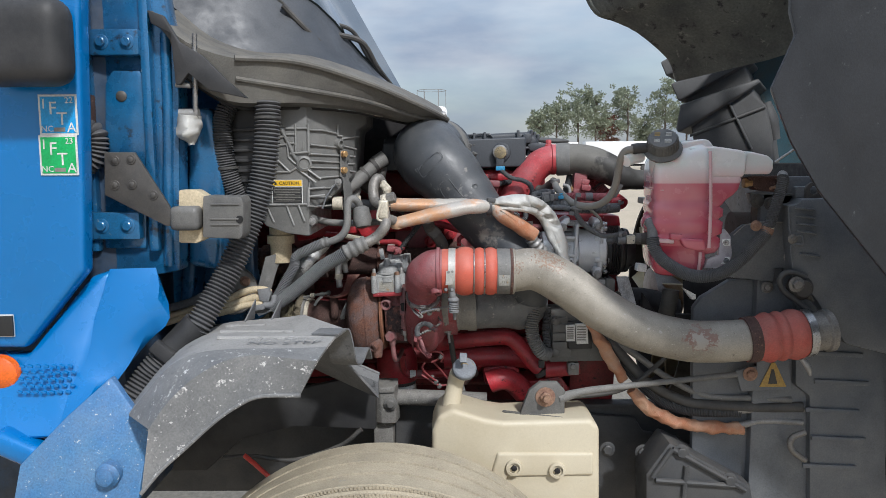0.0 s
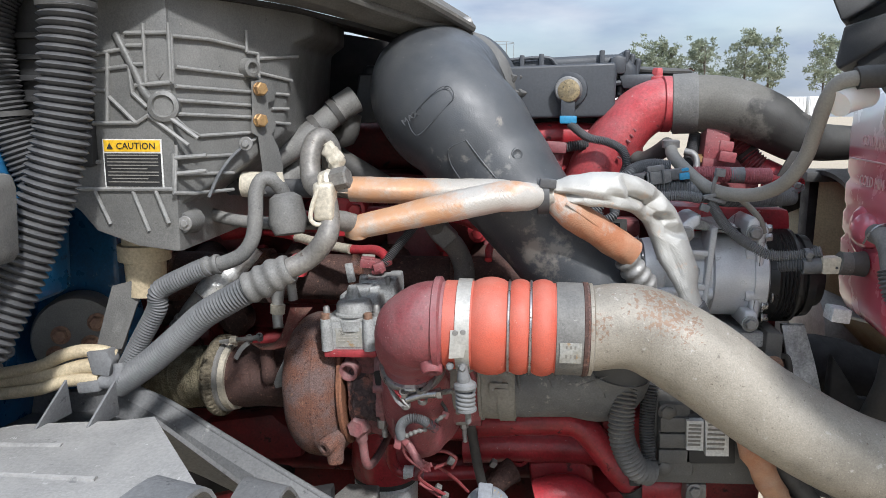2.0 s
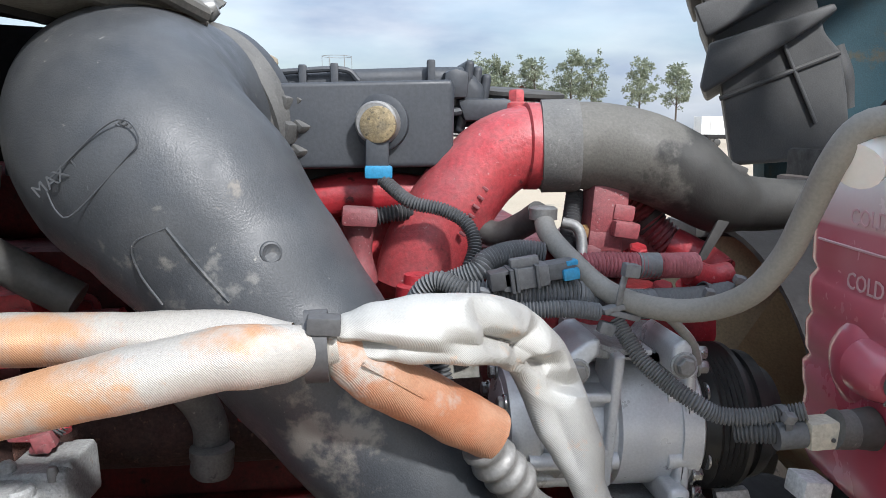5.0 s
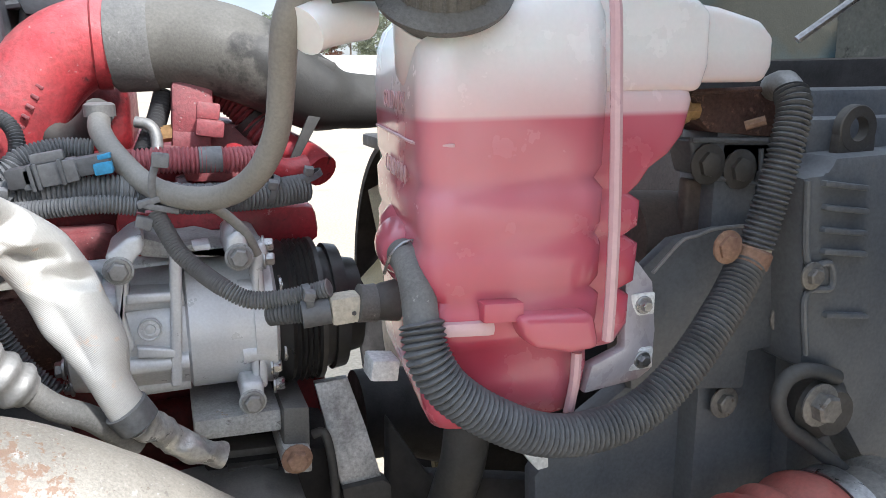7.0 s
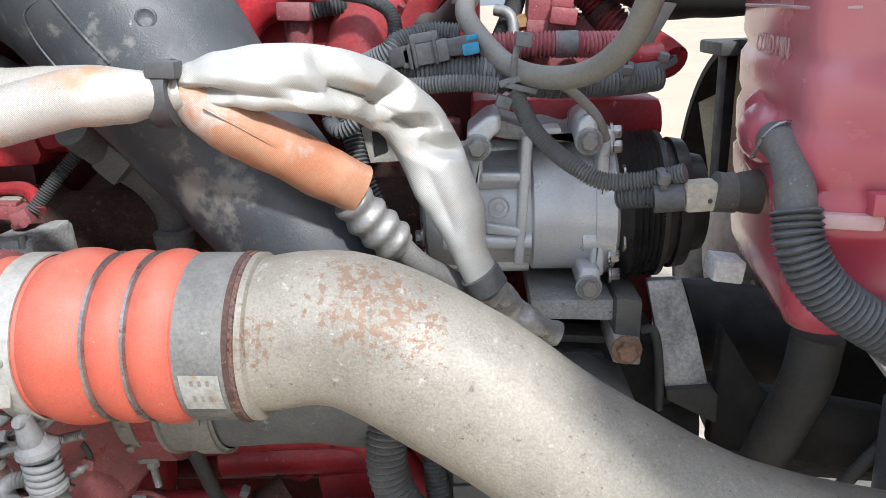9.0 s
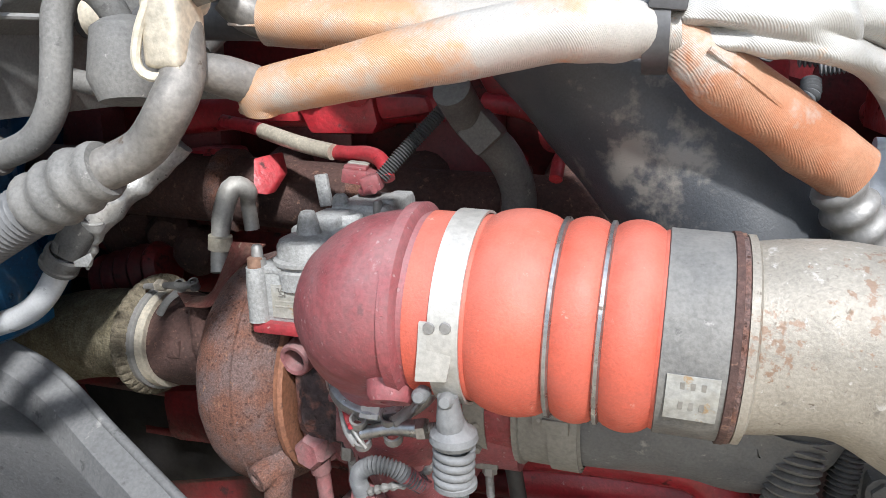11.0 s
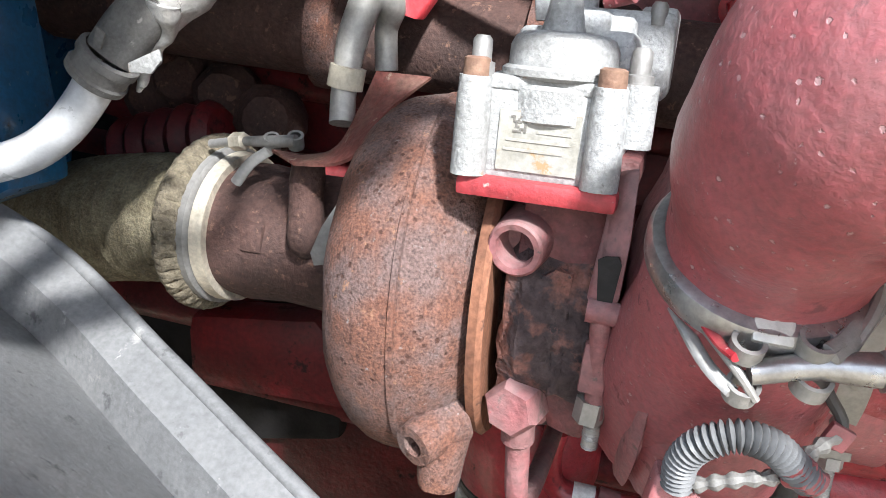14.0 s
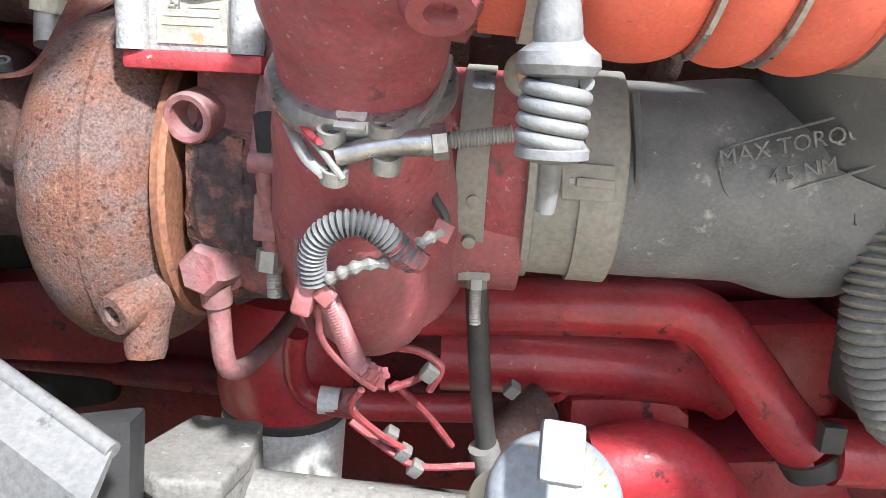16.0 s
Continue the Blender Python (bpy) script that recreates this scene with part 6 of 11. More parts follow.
# bearing housing
bx = V((-0.153, 2.075, 1.213))
part("gasket_ring", lathe(B(), bx + Vector((-0.012, 0, 0)), (1, 0, 0.06), [(-0.002, 0.05), (-0.002, 0.086), (0.003, 0.088), (0.006, 0.085), (0.006, 0.05)], 40), copper, tb, "coppery orange clamp ring")
part("bearing_housing", crumple(lathe(B(), bx, (1, 0, 0.06), [(0.0, 0.07), (0.01, 0.078), (0.03, 0.073), (0.055, 0.075)], 64), 0.005, 75), burnt, tb, "flaking burnt bearing housing")
part("bearing_web", crumple(prism(B(), [(-0.152, 1.292), (-0.104, 1.295), (-0.100, 1.208), (-0.101, 1.157), (-0.122, 1.160), (-0.128, 1.180), (-0.150, 1.190)], 2.012, 2.08, 0.006), 0.0015, 60), burnt_red, tb, "scorched red centre casting")
flake = prism(B(), [(-0.154, 1.247), (-0.137, 1.246), (-0.130, 1.252), (-0.121, 1.251), (-0.119, 1.186), (-0.124, 1.183), (-0.128, 1.211), (-0.139, 1.205), (-0.152, 1.196)], 2.003, 2.014, 0.002)
bmesh.ops.subdivide_edges(flake, edges=flake.edges[:], cuts=5, use_grid_fill=True)
part("flaked_scale", crumple(flake, 0.0022, 170), burnt, tb, "black flaking scale")
part("port_neck", crumple(tube(B(), [(-0.145, 2.03, 1.262), (-0.132, 2.035, 1.284), (-0.122, 2.04, 1.294)], [0.017, 0.018, 0.019], 18), 0.002, 90), burnt_red, tb)
part("banjo_seat", crumple(tube(B(), [(-0.134, 2.035, 1.182), (-0.128, 2.03, 1.205)], [0.020, 0.014], 18), 0.0015, 90), burnt_red, tb)
for k in range(7):
    part("cast_mark", box(B(), (-0.1125, 2.0105, 1.198 + k * 0.0072), (0.0050, 0.003, 0.0040), (0, 6, 0), 0.0012), burnt_red, tb)
part("oil_port", crumple(lathe(B(), (-0.149, 2.012, 1.261), (-0.15, -1, -0.12), [(-0.04, 0.0175), (0.0, 0.0152), (0.010, 0.0148), (0.0135, 0.0142), (0.0145, 0.0130), (0.0140, 0.0100), (0.0100, 0.0094), (-0.004, 0.0088), (-0.005, 0.002)], 32), 0.0005, 150), red_oxide, tb)
part("banjo_bolt", bolt(B(), (-0.135, 2.020, 1.174), (-0.25, -1, 0.02), 0.0155, 0.026, 1.12), red_oxide, tb, "dusty red hex banjo bolt")
part("banjo_ring", lathe(B(), (-0.135, 2.030, 1.174), (-0.25, -1, 0.02), [(-0.02, 0.0165), (0.004, 0.0165)], 20), steel_dull, tb)
part("oil_drain_line", tube(B(), [(-0.136, 2.010, 1.162), (-0.134, 2.012, 1.145), (-0.131, 2.014, 1.118), (-0.128, 2.022, 1.106), (-0.124, 2.050, 1.100), (-0.119, 2.106, 1.100), (-0.116, 2.140, 1.104)], [0.0085, 0.0068, 0.0066, 0.0064, 0.0062, 0.0060, 0.0060], 14), red_oxide, tb)
part("line_collar", tube(B(), [(-0.136, 2.009, 1.164), (-0.135, 2.011, 1.152)], 0.0092, 16), red_oxide, tb)
clamp = part("vband_strip", slab(B(), [(-0.110, 2.000, 1.304), (-0.100, 1.990, 1.309), (-0.098, 1.985, 1.277), (-0.098, 1.985, 1.247), (-0.108, 1.985, 1.241), (-0.113, 1.985, 1.246), (-0.111, 1.990, 1.277)], (0, 0.006, 0), 0.002), red_oxide, tb)
part("slot", slab(B(), [(-0.111, 1.984, 1.266), (-0.108, 1.984, 1.268), (-0.102, 1.984, 1.269), (-0.100, 1.984, 1.265), (-0.101, 1.984, 1.247), (-0.108, 1.984, 1.246)], (0, 0.001, 0), 0.0), void, clamp)
part("vband_trunnion", tube(B(), [(-0.112, 1.985, 1.241), (-0.097, 1.985, 1.241)], 0.006, 10), red_oxide, tb)
part("vband_bolt", tube(B(), [(-0.105, 1.985, 1.244), (-0.102, 1.990, 1.214), (-0.099, 1.995, 1.183)], 0.0052, 10), red_oxide, tb)
part("vband_bracket", box(B(), (-0.103, 1.990, 1.211), (0.013, 0.008, 0.026), bev=0.002), red_oxide, tb)
part("nut", lathe(B(), (-0.101, 1.995, 1.192), (-0.05, 0, -1), [(0, 0.0078), (0.012, 0.0078)], 6), steel_dull, tb)
part("stud", tube(B(), [(-0.099, 1.995, 1.183), (-0.098, 1.998, 1.164)], 0.0042, 10, 0.0008, lambda s: 0.0004 * math.sin(s * 3500)), steel_dull, tb)
# compressor
CC = V((-0.045, 2.048, 1.226))
comp = lathe(B(), CC, (1, 0, 0), [(-0.050, 0.040), (-0.047, 0.058), (-0.040, 0.076), (-0.037, 0.090), (-0.033, 0.094), (-0.030, 0.085)], 72)
part("backplate", comp, red_oxide, tb)
prof = [(-0.036, 0.082)]
for k in range(13):
    a = math.pi * k / 12
    prof.append((0.0 - 0.036 * math.cos(a), 0.066 + 0.034 * math.sin(a)))
prof += [(0.037, 0.058), (0.055, 0.055), (0.085, 0.054)]
part("compressor_housing", crumple(lathe(B(), CC, (1, 0, 0), prof, 56, lump=lambda t: 1.0 + 0.05 * math.cos(t - 2.6)), 0.0008, 50), red_dusty, tb, "dusty red compressor volute")
part("lower_flange", crumple(prism(B(), [(-0.064, 1.155), (-0.030, 1.179), (-0.014, 1.182), (-0.013, 1.165), (-0.028, 1.148), (-0.057, 1.143)], 1.99, 2.06, 0.01), 0.0015, 60), red_dusty, tb)
# elbow to the charge pipe
def ring_of(c, r, axis, wire):
    ax = V(axis).normalized()
    a = ax.cross(Vector((0.2, 0.5, 0.9))).normalized()
    b = ax.cross(a)
    return tube(B(), [V(c) + (a * math.cos(t) + b * math.sin(t)) * r for t in (2 * math.pi * k / 20 for k in range(21))], wire, 8, 0.002)


vd = V((0.0, -0.525, 0.85)).normalized()
vc = V((-0.050, 1.946, 1.290))
part("scroll_outlet", crumple(tube(B(), [(-0.047, 2.04, 1.185), (-0.049, 2.005, 1.215), vc - vd * 0.03, vc - vd * 0.004], [0.058, 0.053, 0.044, 0.0405], 36, 0.006), 0.0008, 50), red_dusty, tb, "dusty red scroll outlet")
EA = [vc - vd * 0.004, vc + vd * 0.022, (-0.049, 1.912, 1.334), (-0.040, 1.896, 1.354), (-0.020, 1.886, 1.366), (0.004, 1.8845, 1.3675)]
el = part("outlet_elbow", crumple(tube(B(), EA, [0.0385, 0.0395, 0.0455, 0.0515, 0.0545, 0.054], 44, 0.004), 0.0007, 45), red_dusty, tb, "dusty red cast elbow with raised part numbers")
part("elbow_flange", lathe(B(), (-0.008, 1.885, 1.3675), (1, -0.03, 0.02), [(-0.006, 0.054), (-0.004, 0.0590), (0.003, 0.0595), (0.006, 0.054)], 48), red_dusty, el)
part("elbow_boss", lathe(B(), (-0.013, 1.848, 1.315), (0.1, -0.55, -0.8), [(-0.03, 0.017), (-0.004, 0.0145), (0.0, 0.012), (0.0, 0.006), (-0.006, 0.005)], 24), red_dusty, el)
for n, q0, step in ((8, (-0.071, 1.8775, 1.3235), (0.0058, -0.0004, 0.0021)), (6, (-0.060, 1.8815, 1.3130), (0.0056, -0.0002, 0.0017))):
    for k in range(n):
        part("cast_mark", ring_of(V(q0) + Vector(step) * k, 0.0021 + 0.0004 * (k % 3), (0.1, -0.8, -0.5), 0.0008) if k % 3 else box(B(), V(q0) + Vector(step) * k, (0.0014, 0.0022, 0.0055), (30, 24, 0), 0.0006), red_dusty, el)
vb = part("elbow_clamp", lathe(B(), vc, vd, [(-0.0075, 0.0400), (-0.0065, 0.0432), (-0.003, 0.0450), (0.003, 0.0450), (0.0065, 0.0432), (0.0075, 0.0400)], 56), steel, tb, "shiny steel V-band clamp")
part("clamp_link", tube(B(), [(-0.089, 1.945, 1.284), (-0.079, 1.925, 1.274), (-0.063, 1.908, 1.262), (-0.056, 1.903, 1.256), (-0.050, 1.903, 1.249)], 0.0017, 8), steel_dull, vb)
part("clamp_link_far", tube(B(), [(-0.011, 1.940, 1.304), (-0.014, 1.925, 1.286), (-0.022, 1.912, 1.273), (-0.026, 1.910, 1.265)], 0.0024, 8), steel_dull, vb)


def barrel(c, axis, r, h, wall=0.0018):
    """A short open sleeve."""
    return lathe(B(), V(c) - V(axis).normalized() * h / 2, axis, [(0, r - wall), (0, r), (h, r), (h, r - wall), (0, r - wall)], 24, caps=False)


bax = (0.05, -0.45, 0.89)
for name, c, r in (("trunnion", (-0.0565, 1.906, 1.2665), 0.0062), ("trunnion", (-0.0545, 1.908, 1.2500), 0.0062), ("trunnion", (-0.0345, 1.908, 1.2715), 0.0068), ("trunnion", (-0.0325, 1.909, 1.2570), 0.0066)):
    part(name, barrel(c, bax, r, 0.0068), steel_dull, vb)
part("link_strap", tube(B(), [(-0.088, 1.948, 1.288), (-0.078, 1.926, 1.276), (-0.066, 1.909, 1.266), (-0.060, 1.901, 1.264)], 0.0022, 10, 0.003, flat=((0.2, -0.75, 0.6), 0.45)), strap_red, vb, "strap with red paint")
part("link_strap", tube(B(), [(-0.012, 1.945, 1.300), (-0.016, 1.926, 1.284), (-0.024, 1.911, 1.275), (-0.031, 1.903, 1.271)], 0.0040, 10, 0.003, flat=((0.2, -0.75, 0.6), 0.35)), steel_dull, vb)
part("link_strap_low", tube(B(), [(-0.080, 1.930, 1.268), (-0.068, 1.912, 1.256), (-0.058, 1.904, 1.250)], 0.0030, 10, 0.003, flat=((0.2, -0.75, 0.6), 0.4)), steel_dull, vb)
part("weld_tag", box(B(), (-0.049, 1.909, 1.2735), (0.014, 0.004, 0.011), (-35, 0, 0), 0.0015), clamp_m, vb)
tbolt = part("t_bolt", tube(B(), [(-0.054, 1.905, 1.258), (-0.034, 1.907, 1.264), (-0.012, 1.906, 1.268)], [0.0046, 0.0048, 0.0062], 14), steel, vb)
part("nut", lathe(B(), (-0.014, 1.9055, 1.2675), (1, 0.05, 0.2), [(0, 0.0070), (0.0005, 0.0078), (0.0065, 0.0078), (0.007, 0.0070)], 6), steel, tbolt)
part("thread", tube(B(), [(-0.008, 1.906, 1.269), (0.006, 1.907, 1.2715), (0.0195, 1.908, 1.2745)], 0.0036, 12, 0.0005, lambda s: 0.0005 * math.sin(s * 3900)), steel_dull, tbolt)
# broken wiring hanging at the compressor
wi = thing("frayed_wiring", (-0.046, 1.920, 1.204), "frayed corrugated wiring painted over with red", "wiring")
part("loom_arc", loom(B(), [(-0.064, 1.930, 1.194), (-0.065, 1.925, 1.208), (-0.060, 1.920, 1.220), (-0.049, 1.918, 1.227), (-0.036, 1.920, 1.225), (-0.025, 1.925, 1.216), (-0.017, 1.930, 1.209)], 0.0056, 0.0038, 0.0009, 14), conduit, wi)
part("red_tip", crumple(tube(B(), [(-0.029, 1.924, 1.219), (-0.021, 1.928, 1.212), (-0.014, 1.930, 1.208)], [0.0068, 0.0068, 0.005], 12, 0.002), 0.002, 200), red_dusty, wi)
part("loom_drop", loom(B(), [(-0.064, 1.935, 1.194), (-0.058, 1.950, 1.176), (-0.052, 1.965, 1.155), (-0.044, 1.980, 1.132), (-0.035, 1.985, 1.125)], 0.0046, 0.0036, 0.0009, 14), red_dusty, wi)
part("frayed_end", crumple(tube(B(), [(-0.047, 1.978, 1.137), (-0.037, 1.985, 1.126), (-0.031, 1.985, 1.129)], [0.005, 0.0072, 0.003], 12, 0.0015), 0.004, 220), red_dusty, wi)
part("red_wire", tube(B(), [(-0.064, 1.945, 1.179), (-0.064, 1.955, 1.160), (-0.058, 1.965, 1.145), (-0.046, 1.975, 1.130), (-0.035, 1.980, 1.121)], 0.0018, 8), red_dusty, wi)
part("twisted_wire", tube(B(), [(-0.058, 1.928, 1.197), (-0.042, 1.925, 1.206), (-0.027, 1.930, 1.209), (-0.016, 1.940, 1.216), (-0.004, 1.950, 1.223)], 0.0030, 8, 0.001, lambda s: 0.0007 * math.sin(s * 900)), rubber_grey, wi)
part("plug", crumple(box(B(), (-0.069, 1.935, 1.187), (0.010, 0.012, 0.020), (0, 8, 0), 0.002), 0.0015, 200), red_dusty, wi)
part("plug_pin", tube(B(), [(-0.070, 1.935, 1.192), (-0.069, 1.935, 1.180)], [0.004, 0.003], 8), steel, wi)
part("flag", box(B(), (-0.059, 1.932, 1.188), (0.009, 0.004, 0.009), (0, 40, 0), 0.001), red_dusty, wi)
part("sensor_bulb", tube(B(), [(-0.015, 1.990, 1.232), (-0.013, 1.975, 1.223), (-0.017, 1.960, 1.218)], [0.010, 0.0105, 0.006], 14), red_cast, wi)
part("sensor_lead", tube(B(), [(-0.017, 1.965, 1.253), (-0.013, 1.955, 1.239), (-0.005, 1.950, 1.228), (-0.005, 1.948, 1.220)], 0.0025, 8), rubber, wi)
part("tag", box(B(), (-0.006, 1.947, 1.222), (0.010, 0.004, 0.010), (0, 20, 0), 0.001), red_dusty, wi)
bm = B()
for pts in ([(-0.037, 2.050, 1.120), (-0.015, 2.050, 1.120), (0.001, 2.050, 1.110), (-0.005, 2.060, 1.089)], [(-0.032, 2.060, 1.087), (-0.013, 2.060, 1.097), (-0.001, 2.050, 1.114)], [(-0.050, 2.050, 1.089), (-0.057, 2.060, 1.071), (-0.042, 2.080, 1.046), (-0.017, 2.100, 1.021)], [(-0.061, 2.100, 1.041), (-0.035, 2.100, 1.023), (-0.008, 2.100, 1.010), (0.034, 2.100, 1.015)], [(-0.028, 2.060, 1.091), (-0.003, 2.100, 1.050), (0.016, 2.120, 1.019)]):
    tube(bm, pts, 0.0028, 8)
part("tangled_wire", bm, red_cast, wi)
for q in [(-0.020, 2.100, 1.020), (-0.010, 2.100, 1.008), (-0.031, 2.100, 1.033), (-0.006, 2.050, 1.106), (0.057, 2.120, 1.070)]:
    part("wire_clip", box(B(), q, (0.010, 0.010, 0.012), (20, 30, 10), 0.002), rubber_grey, wi)
rpz = thing("oil_return_pipe", (-0.080, 2.170, 1.023), "red pipe with a white paint band below the turbo", "pipe")
part("pipe", tube(B(), [(-0.116, 2.160, 1.083), (-0.118, 2.165, 1.057), (-0.111, 2.170, 1.030), (-0.091, 2.170, 1.022), (-0.051, 2.170, 1.022), (0.034, 2.170, 1.029)], [0.0095, 0.0095, 0.0095, 0.011, 0.0125, 0.012], 16), red, rpz)
part("paint_band", tube(B(), [(-0.096, 2.170, 1.023), (-0.079, 2.170, 1.023)], 0.0118, 16), white, rpz, "white paint band")
part("grey_band", tube(B(), [(-0.077, 2.170, 1.023), (-0.061, 2.170, 1.022)], 0.0128, 16), red_dusty, rpz)
bhz = thing("breather_hose", (0.028, 2.100, 1.093), "black rubber hose running down the engine side", "hose")
part("hose", tube(B(), [(0.018, 2.080, 1.170), (0.024, 2.090, 1.131), (0.030, 2.100, 1.089), (0.037, 2.110, 1.049), (0.044, 2.120, 1.017)], 0.0080, 14), rubber, bhz)
part("end", tube(B(), [(0.040, 2.115, 1.024), (0.049, 2.120, 0.998), (0.055, 2.120, 0.984)], [0.012, 0.012, 0.010], 14), rubber_grey, bhz)
ff = thing("oil_filter", (-0.138, 2.235, 0.93), "white spin-on filter under a red filter head", "filter")
part("can", lathe(B(), (-0.138, 2.235, 0.79), (0, 0, 1), [(0, 0.05), (0.01, 0.057), (0.185, 0.057), (0.19, 0.052)], 40), white, ff)
part("seal", lathe(B(), (-0.138, 2.235, 0.98), (0, 0, 1), [(0, 0.056), (0.008, 0.058), (0.012, 0.054)], 40), rubber, ff)
part("head", lathe(B(), (-0.138, 2.235, 0.99), (0, 0, 1), [(0, 0.058), (0.02, 0.062), (0.07, 0.060), (0.10, 0.045), (0.105, 0.02)], 40), red, ff)
part("nut", lathe(B(), (0.061, 2.160, 1.018), (0.2, -1, 0), [(-0.02, 0.016), (0.004, 0.016), (0.008, 0.010)], 16), rust_dark, ff)

# compressor inlet: clamp band, red spigot, hose
ia = Vector((1, -0.06, 0.03)).normalized()
ic = V((0.022, 2.044, 1.243))
part("inlet_spigot", crumple(lathe(B(), ic - ia * 0.05, ia, [(0, 0.0595), (0.040, 0.0590), (0.066, 0.0585), (0.074, 0.0555)], 48), 0.0005, 120), red_cast, tb)
ib = part("inlet_clamp", band(B(), ic - ia * 0.012, ia, 0.0595, 0.017, 0.002, 48), cuff_tan, tb, "dusty steel band clamp with hanging bolt")
part("clamp_shine", lathe(B(), ic - ia * 0.016, ia, [(0, 0.0615), (0.012, 0.0620)], 48, caps=False, lump=lambda t: 1.004 if 0.3 < t < 0.75 else 0.95), steel, ib, "bare shiny stretch of the band")
for q in ((0.0085, 1.984, 1.232), (0.0085, 1.990, 1.208)):
    part("spot_weld", lathe(B(), q, (0, -1, -0.3), [(-0.004, 0.004), (0.0008, 0.0036), (0.0012, 0.0015)], 14), cuff_tan, ib)
part("clamp_lug", box(B(), (0.014, 2.012, 1.1855), (0.019, 0.014, 0.006), (0, -4, 0), 0.0015), cuff_tan, ib)
part("clamp_nut", lathe(B(), (0.016, 2.010, 1.183), (0.05, -0.1, -1), [(0, 0.0062), (0.006, 0.0062)], 6), steel_dull, ib)
part("clamp_stud", tube(B(), [(0.016, 2.010, 1.183), (0.0165, 2.010, 1.170), (0.0178, 2.0106, 1.1551)], 0.0034, 12, 0.0006, lambda s: 0.0003 * math.sin(s * 3500)), steel_dull, ib)


# ---- actuator on the turbocharger ----
ac = thing("turbo_actuator", (-0.145, 2.03, 1.32), "silver cast aluminium turbo actuator with corroded bolts", "actuator")
tilt = (0, -2.5, -4)
mrot = Euler([radians(a) for a in tilt]).to_matrix()
org = V((-0.145, 1.990, 1.285))
upz = mrot @ Vector((0, 0, 1))


def at(x, y, z):
    return org + mrot @ Vector((x, y, z))


part("base_plate", crumple(box(B(), at(0.0, 0.060, 0.005), (0.076, 0.124, 0.010), tilt, 0.003), 0.0006, 80), red_plate, ac, "red painted base plate")
part("lower_case", crumple(box(B(), at(0.001, 0.062, 0.031), (0.064, 0.116, 0.044), tilt, 0.004), 0.0004, 90), alu_old, ac)
part("case_flange", crumple(box(B(), at(0.001, 0.062, 0.054), (0.071, 0.118, 0.007), tilt, 0.003), 0.0004, 90), alu_old, ac)
part("upper_case", box(B(), at(0.004, 0.085, 0.068), (0.060, 0.080, 0.026), tilt, 0.007, 3), alu_old, ac)
part("arc_wall", crumple(lathe(B(), at(0.002, 0.027, 0.036), upz, [(0.0, 0.024), (0.0015, 0.0272), (0.016, 0.0276), (0.018, 0.026)], 40), 0.0003, 90), alu_old, ac)
part("lid_rim", lathe(B(), at(0.002, 0.027, 0.056), upz, [(0.0, 0.0262), (0.0015, 0.0285), (0.0045, 0.0285), (0.006, 0.0265)], 40), alu_old, ac)
lid = part("lid", crumple(lathe(B(), at(0.002, 0.029, 0.060), upz, [(0.0, 0.0262), (0.011, 0.0258), (0.0155, 0.0238), (0.0175, 0.020), (0.0185, 0.010)], 40), 0.0003, 90), alu_old, ac, "round aluminium lid with a stubby cone")
part("lid_cone", crumple(lathe(B(), at(-0.001, 0.036, 0.076), upz, [(0.0, 0.0115), (0.006, 0.0098), (0.017, 0.0076), (0.0205, 0.0058), (0.0215, 0.003)], 24), 0.0004, 90), alu_old, lid)
part("lid_tab", box(B(), at(-0.026, 0.112, 0.100), (0.012, 0.006, 0.030), (0, -10, 0), 0.0015), alu_old, lid)
part("lid_foot", box(B(), at(0.004, 0.066, 0.082), (0.030, 0.040, 0.016), tilt, 0.005, 3), alu_old, lid)
part("small_boss", lathe(B(), at(0.000, 0.094, 0.080), upz, [(0, 0.0085), (0.018, 0.0070), (0.021, 0.004)], 18), alu_old, ac)
part("round_boss", lathe(B(), at(0.017, 0.072, 0.072), upz, [(0, 0.0145), (0.014, 0.0138), (0.0165, 0.0115), (0.0165, 0.0085), (0.0145, 0.008)], 28), alu_old, ac)
gc = part("gear_case", crumple(box(B(), at(0.022, 0.118, 0.070), (0.056, 0.070, 0.046), tilt, 0.006, 3), 0.0004, 90), alu_old, ac)
part("gear_step", box(B(), at(0.040, 0.122, 0.090), (0.020, 0.052, 0.012), tilt, 0.004, 3), alu_old, gc)
part("gear_bolt", lathe(B(), at(0.040, 0.086, 0.086), upz, [(0, 0.0046), (0.010, 0.0044), (0.012, 0.003)], 12), steel_dull, gc)
part("gear_foot", crumple(box(B(), at(0.034, 0.088, 0.010), (0.020, 0.070, 0.016), tilt, 0.004), 0.0012, 70), burnt_red, ac)
for x, y, tall in ((-0.0335, 0.003, 1), (0.0285, 0.003, 0), (0.0335, 0.112, 1), (-0.030, 0.112, 1)):
    post = part("corner_post", crumple(tube(B(), [at(x, y, 0.010), at(x, y, 0.040), at(x, y, 0.056)], [0.0088, 0.0084, 0.0078], 16), 0.0003, 90), alu_old, ac)
    part("bolt", lathe(B(), at(x, y, 0.055), upz, [(0, 0.0062), (0.0015, 0.0064), (0.0085, 0.0062), (0.0095, 0.0045)], 18), bolt_rust, post, "rust-stained bolt sleeve")
for x, y in ((-0.0325, 0.006), (0.039, 0.012)):
    part("steel_bolt", lathe(B(), at(x, y, 0.056), upz, [(0, 0.0068), (0.006, 0.0066), (0.0065, 0.0048), (0.016, 0.0046), (0.018, 0.003)], 14), steel_dull, ac)
part("side_lug", tube(B(), [at(0.040, 0.012, 0.030), at(0.040, 0.012, 0.058)], 0.0085, 14), alu_old, ac)
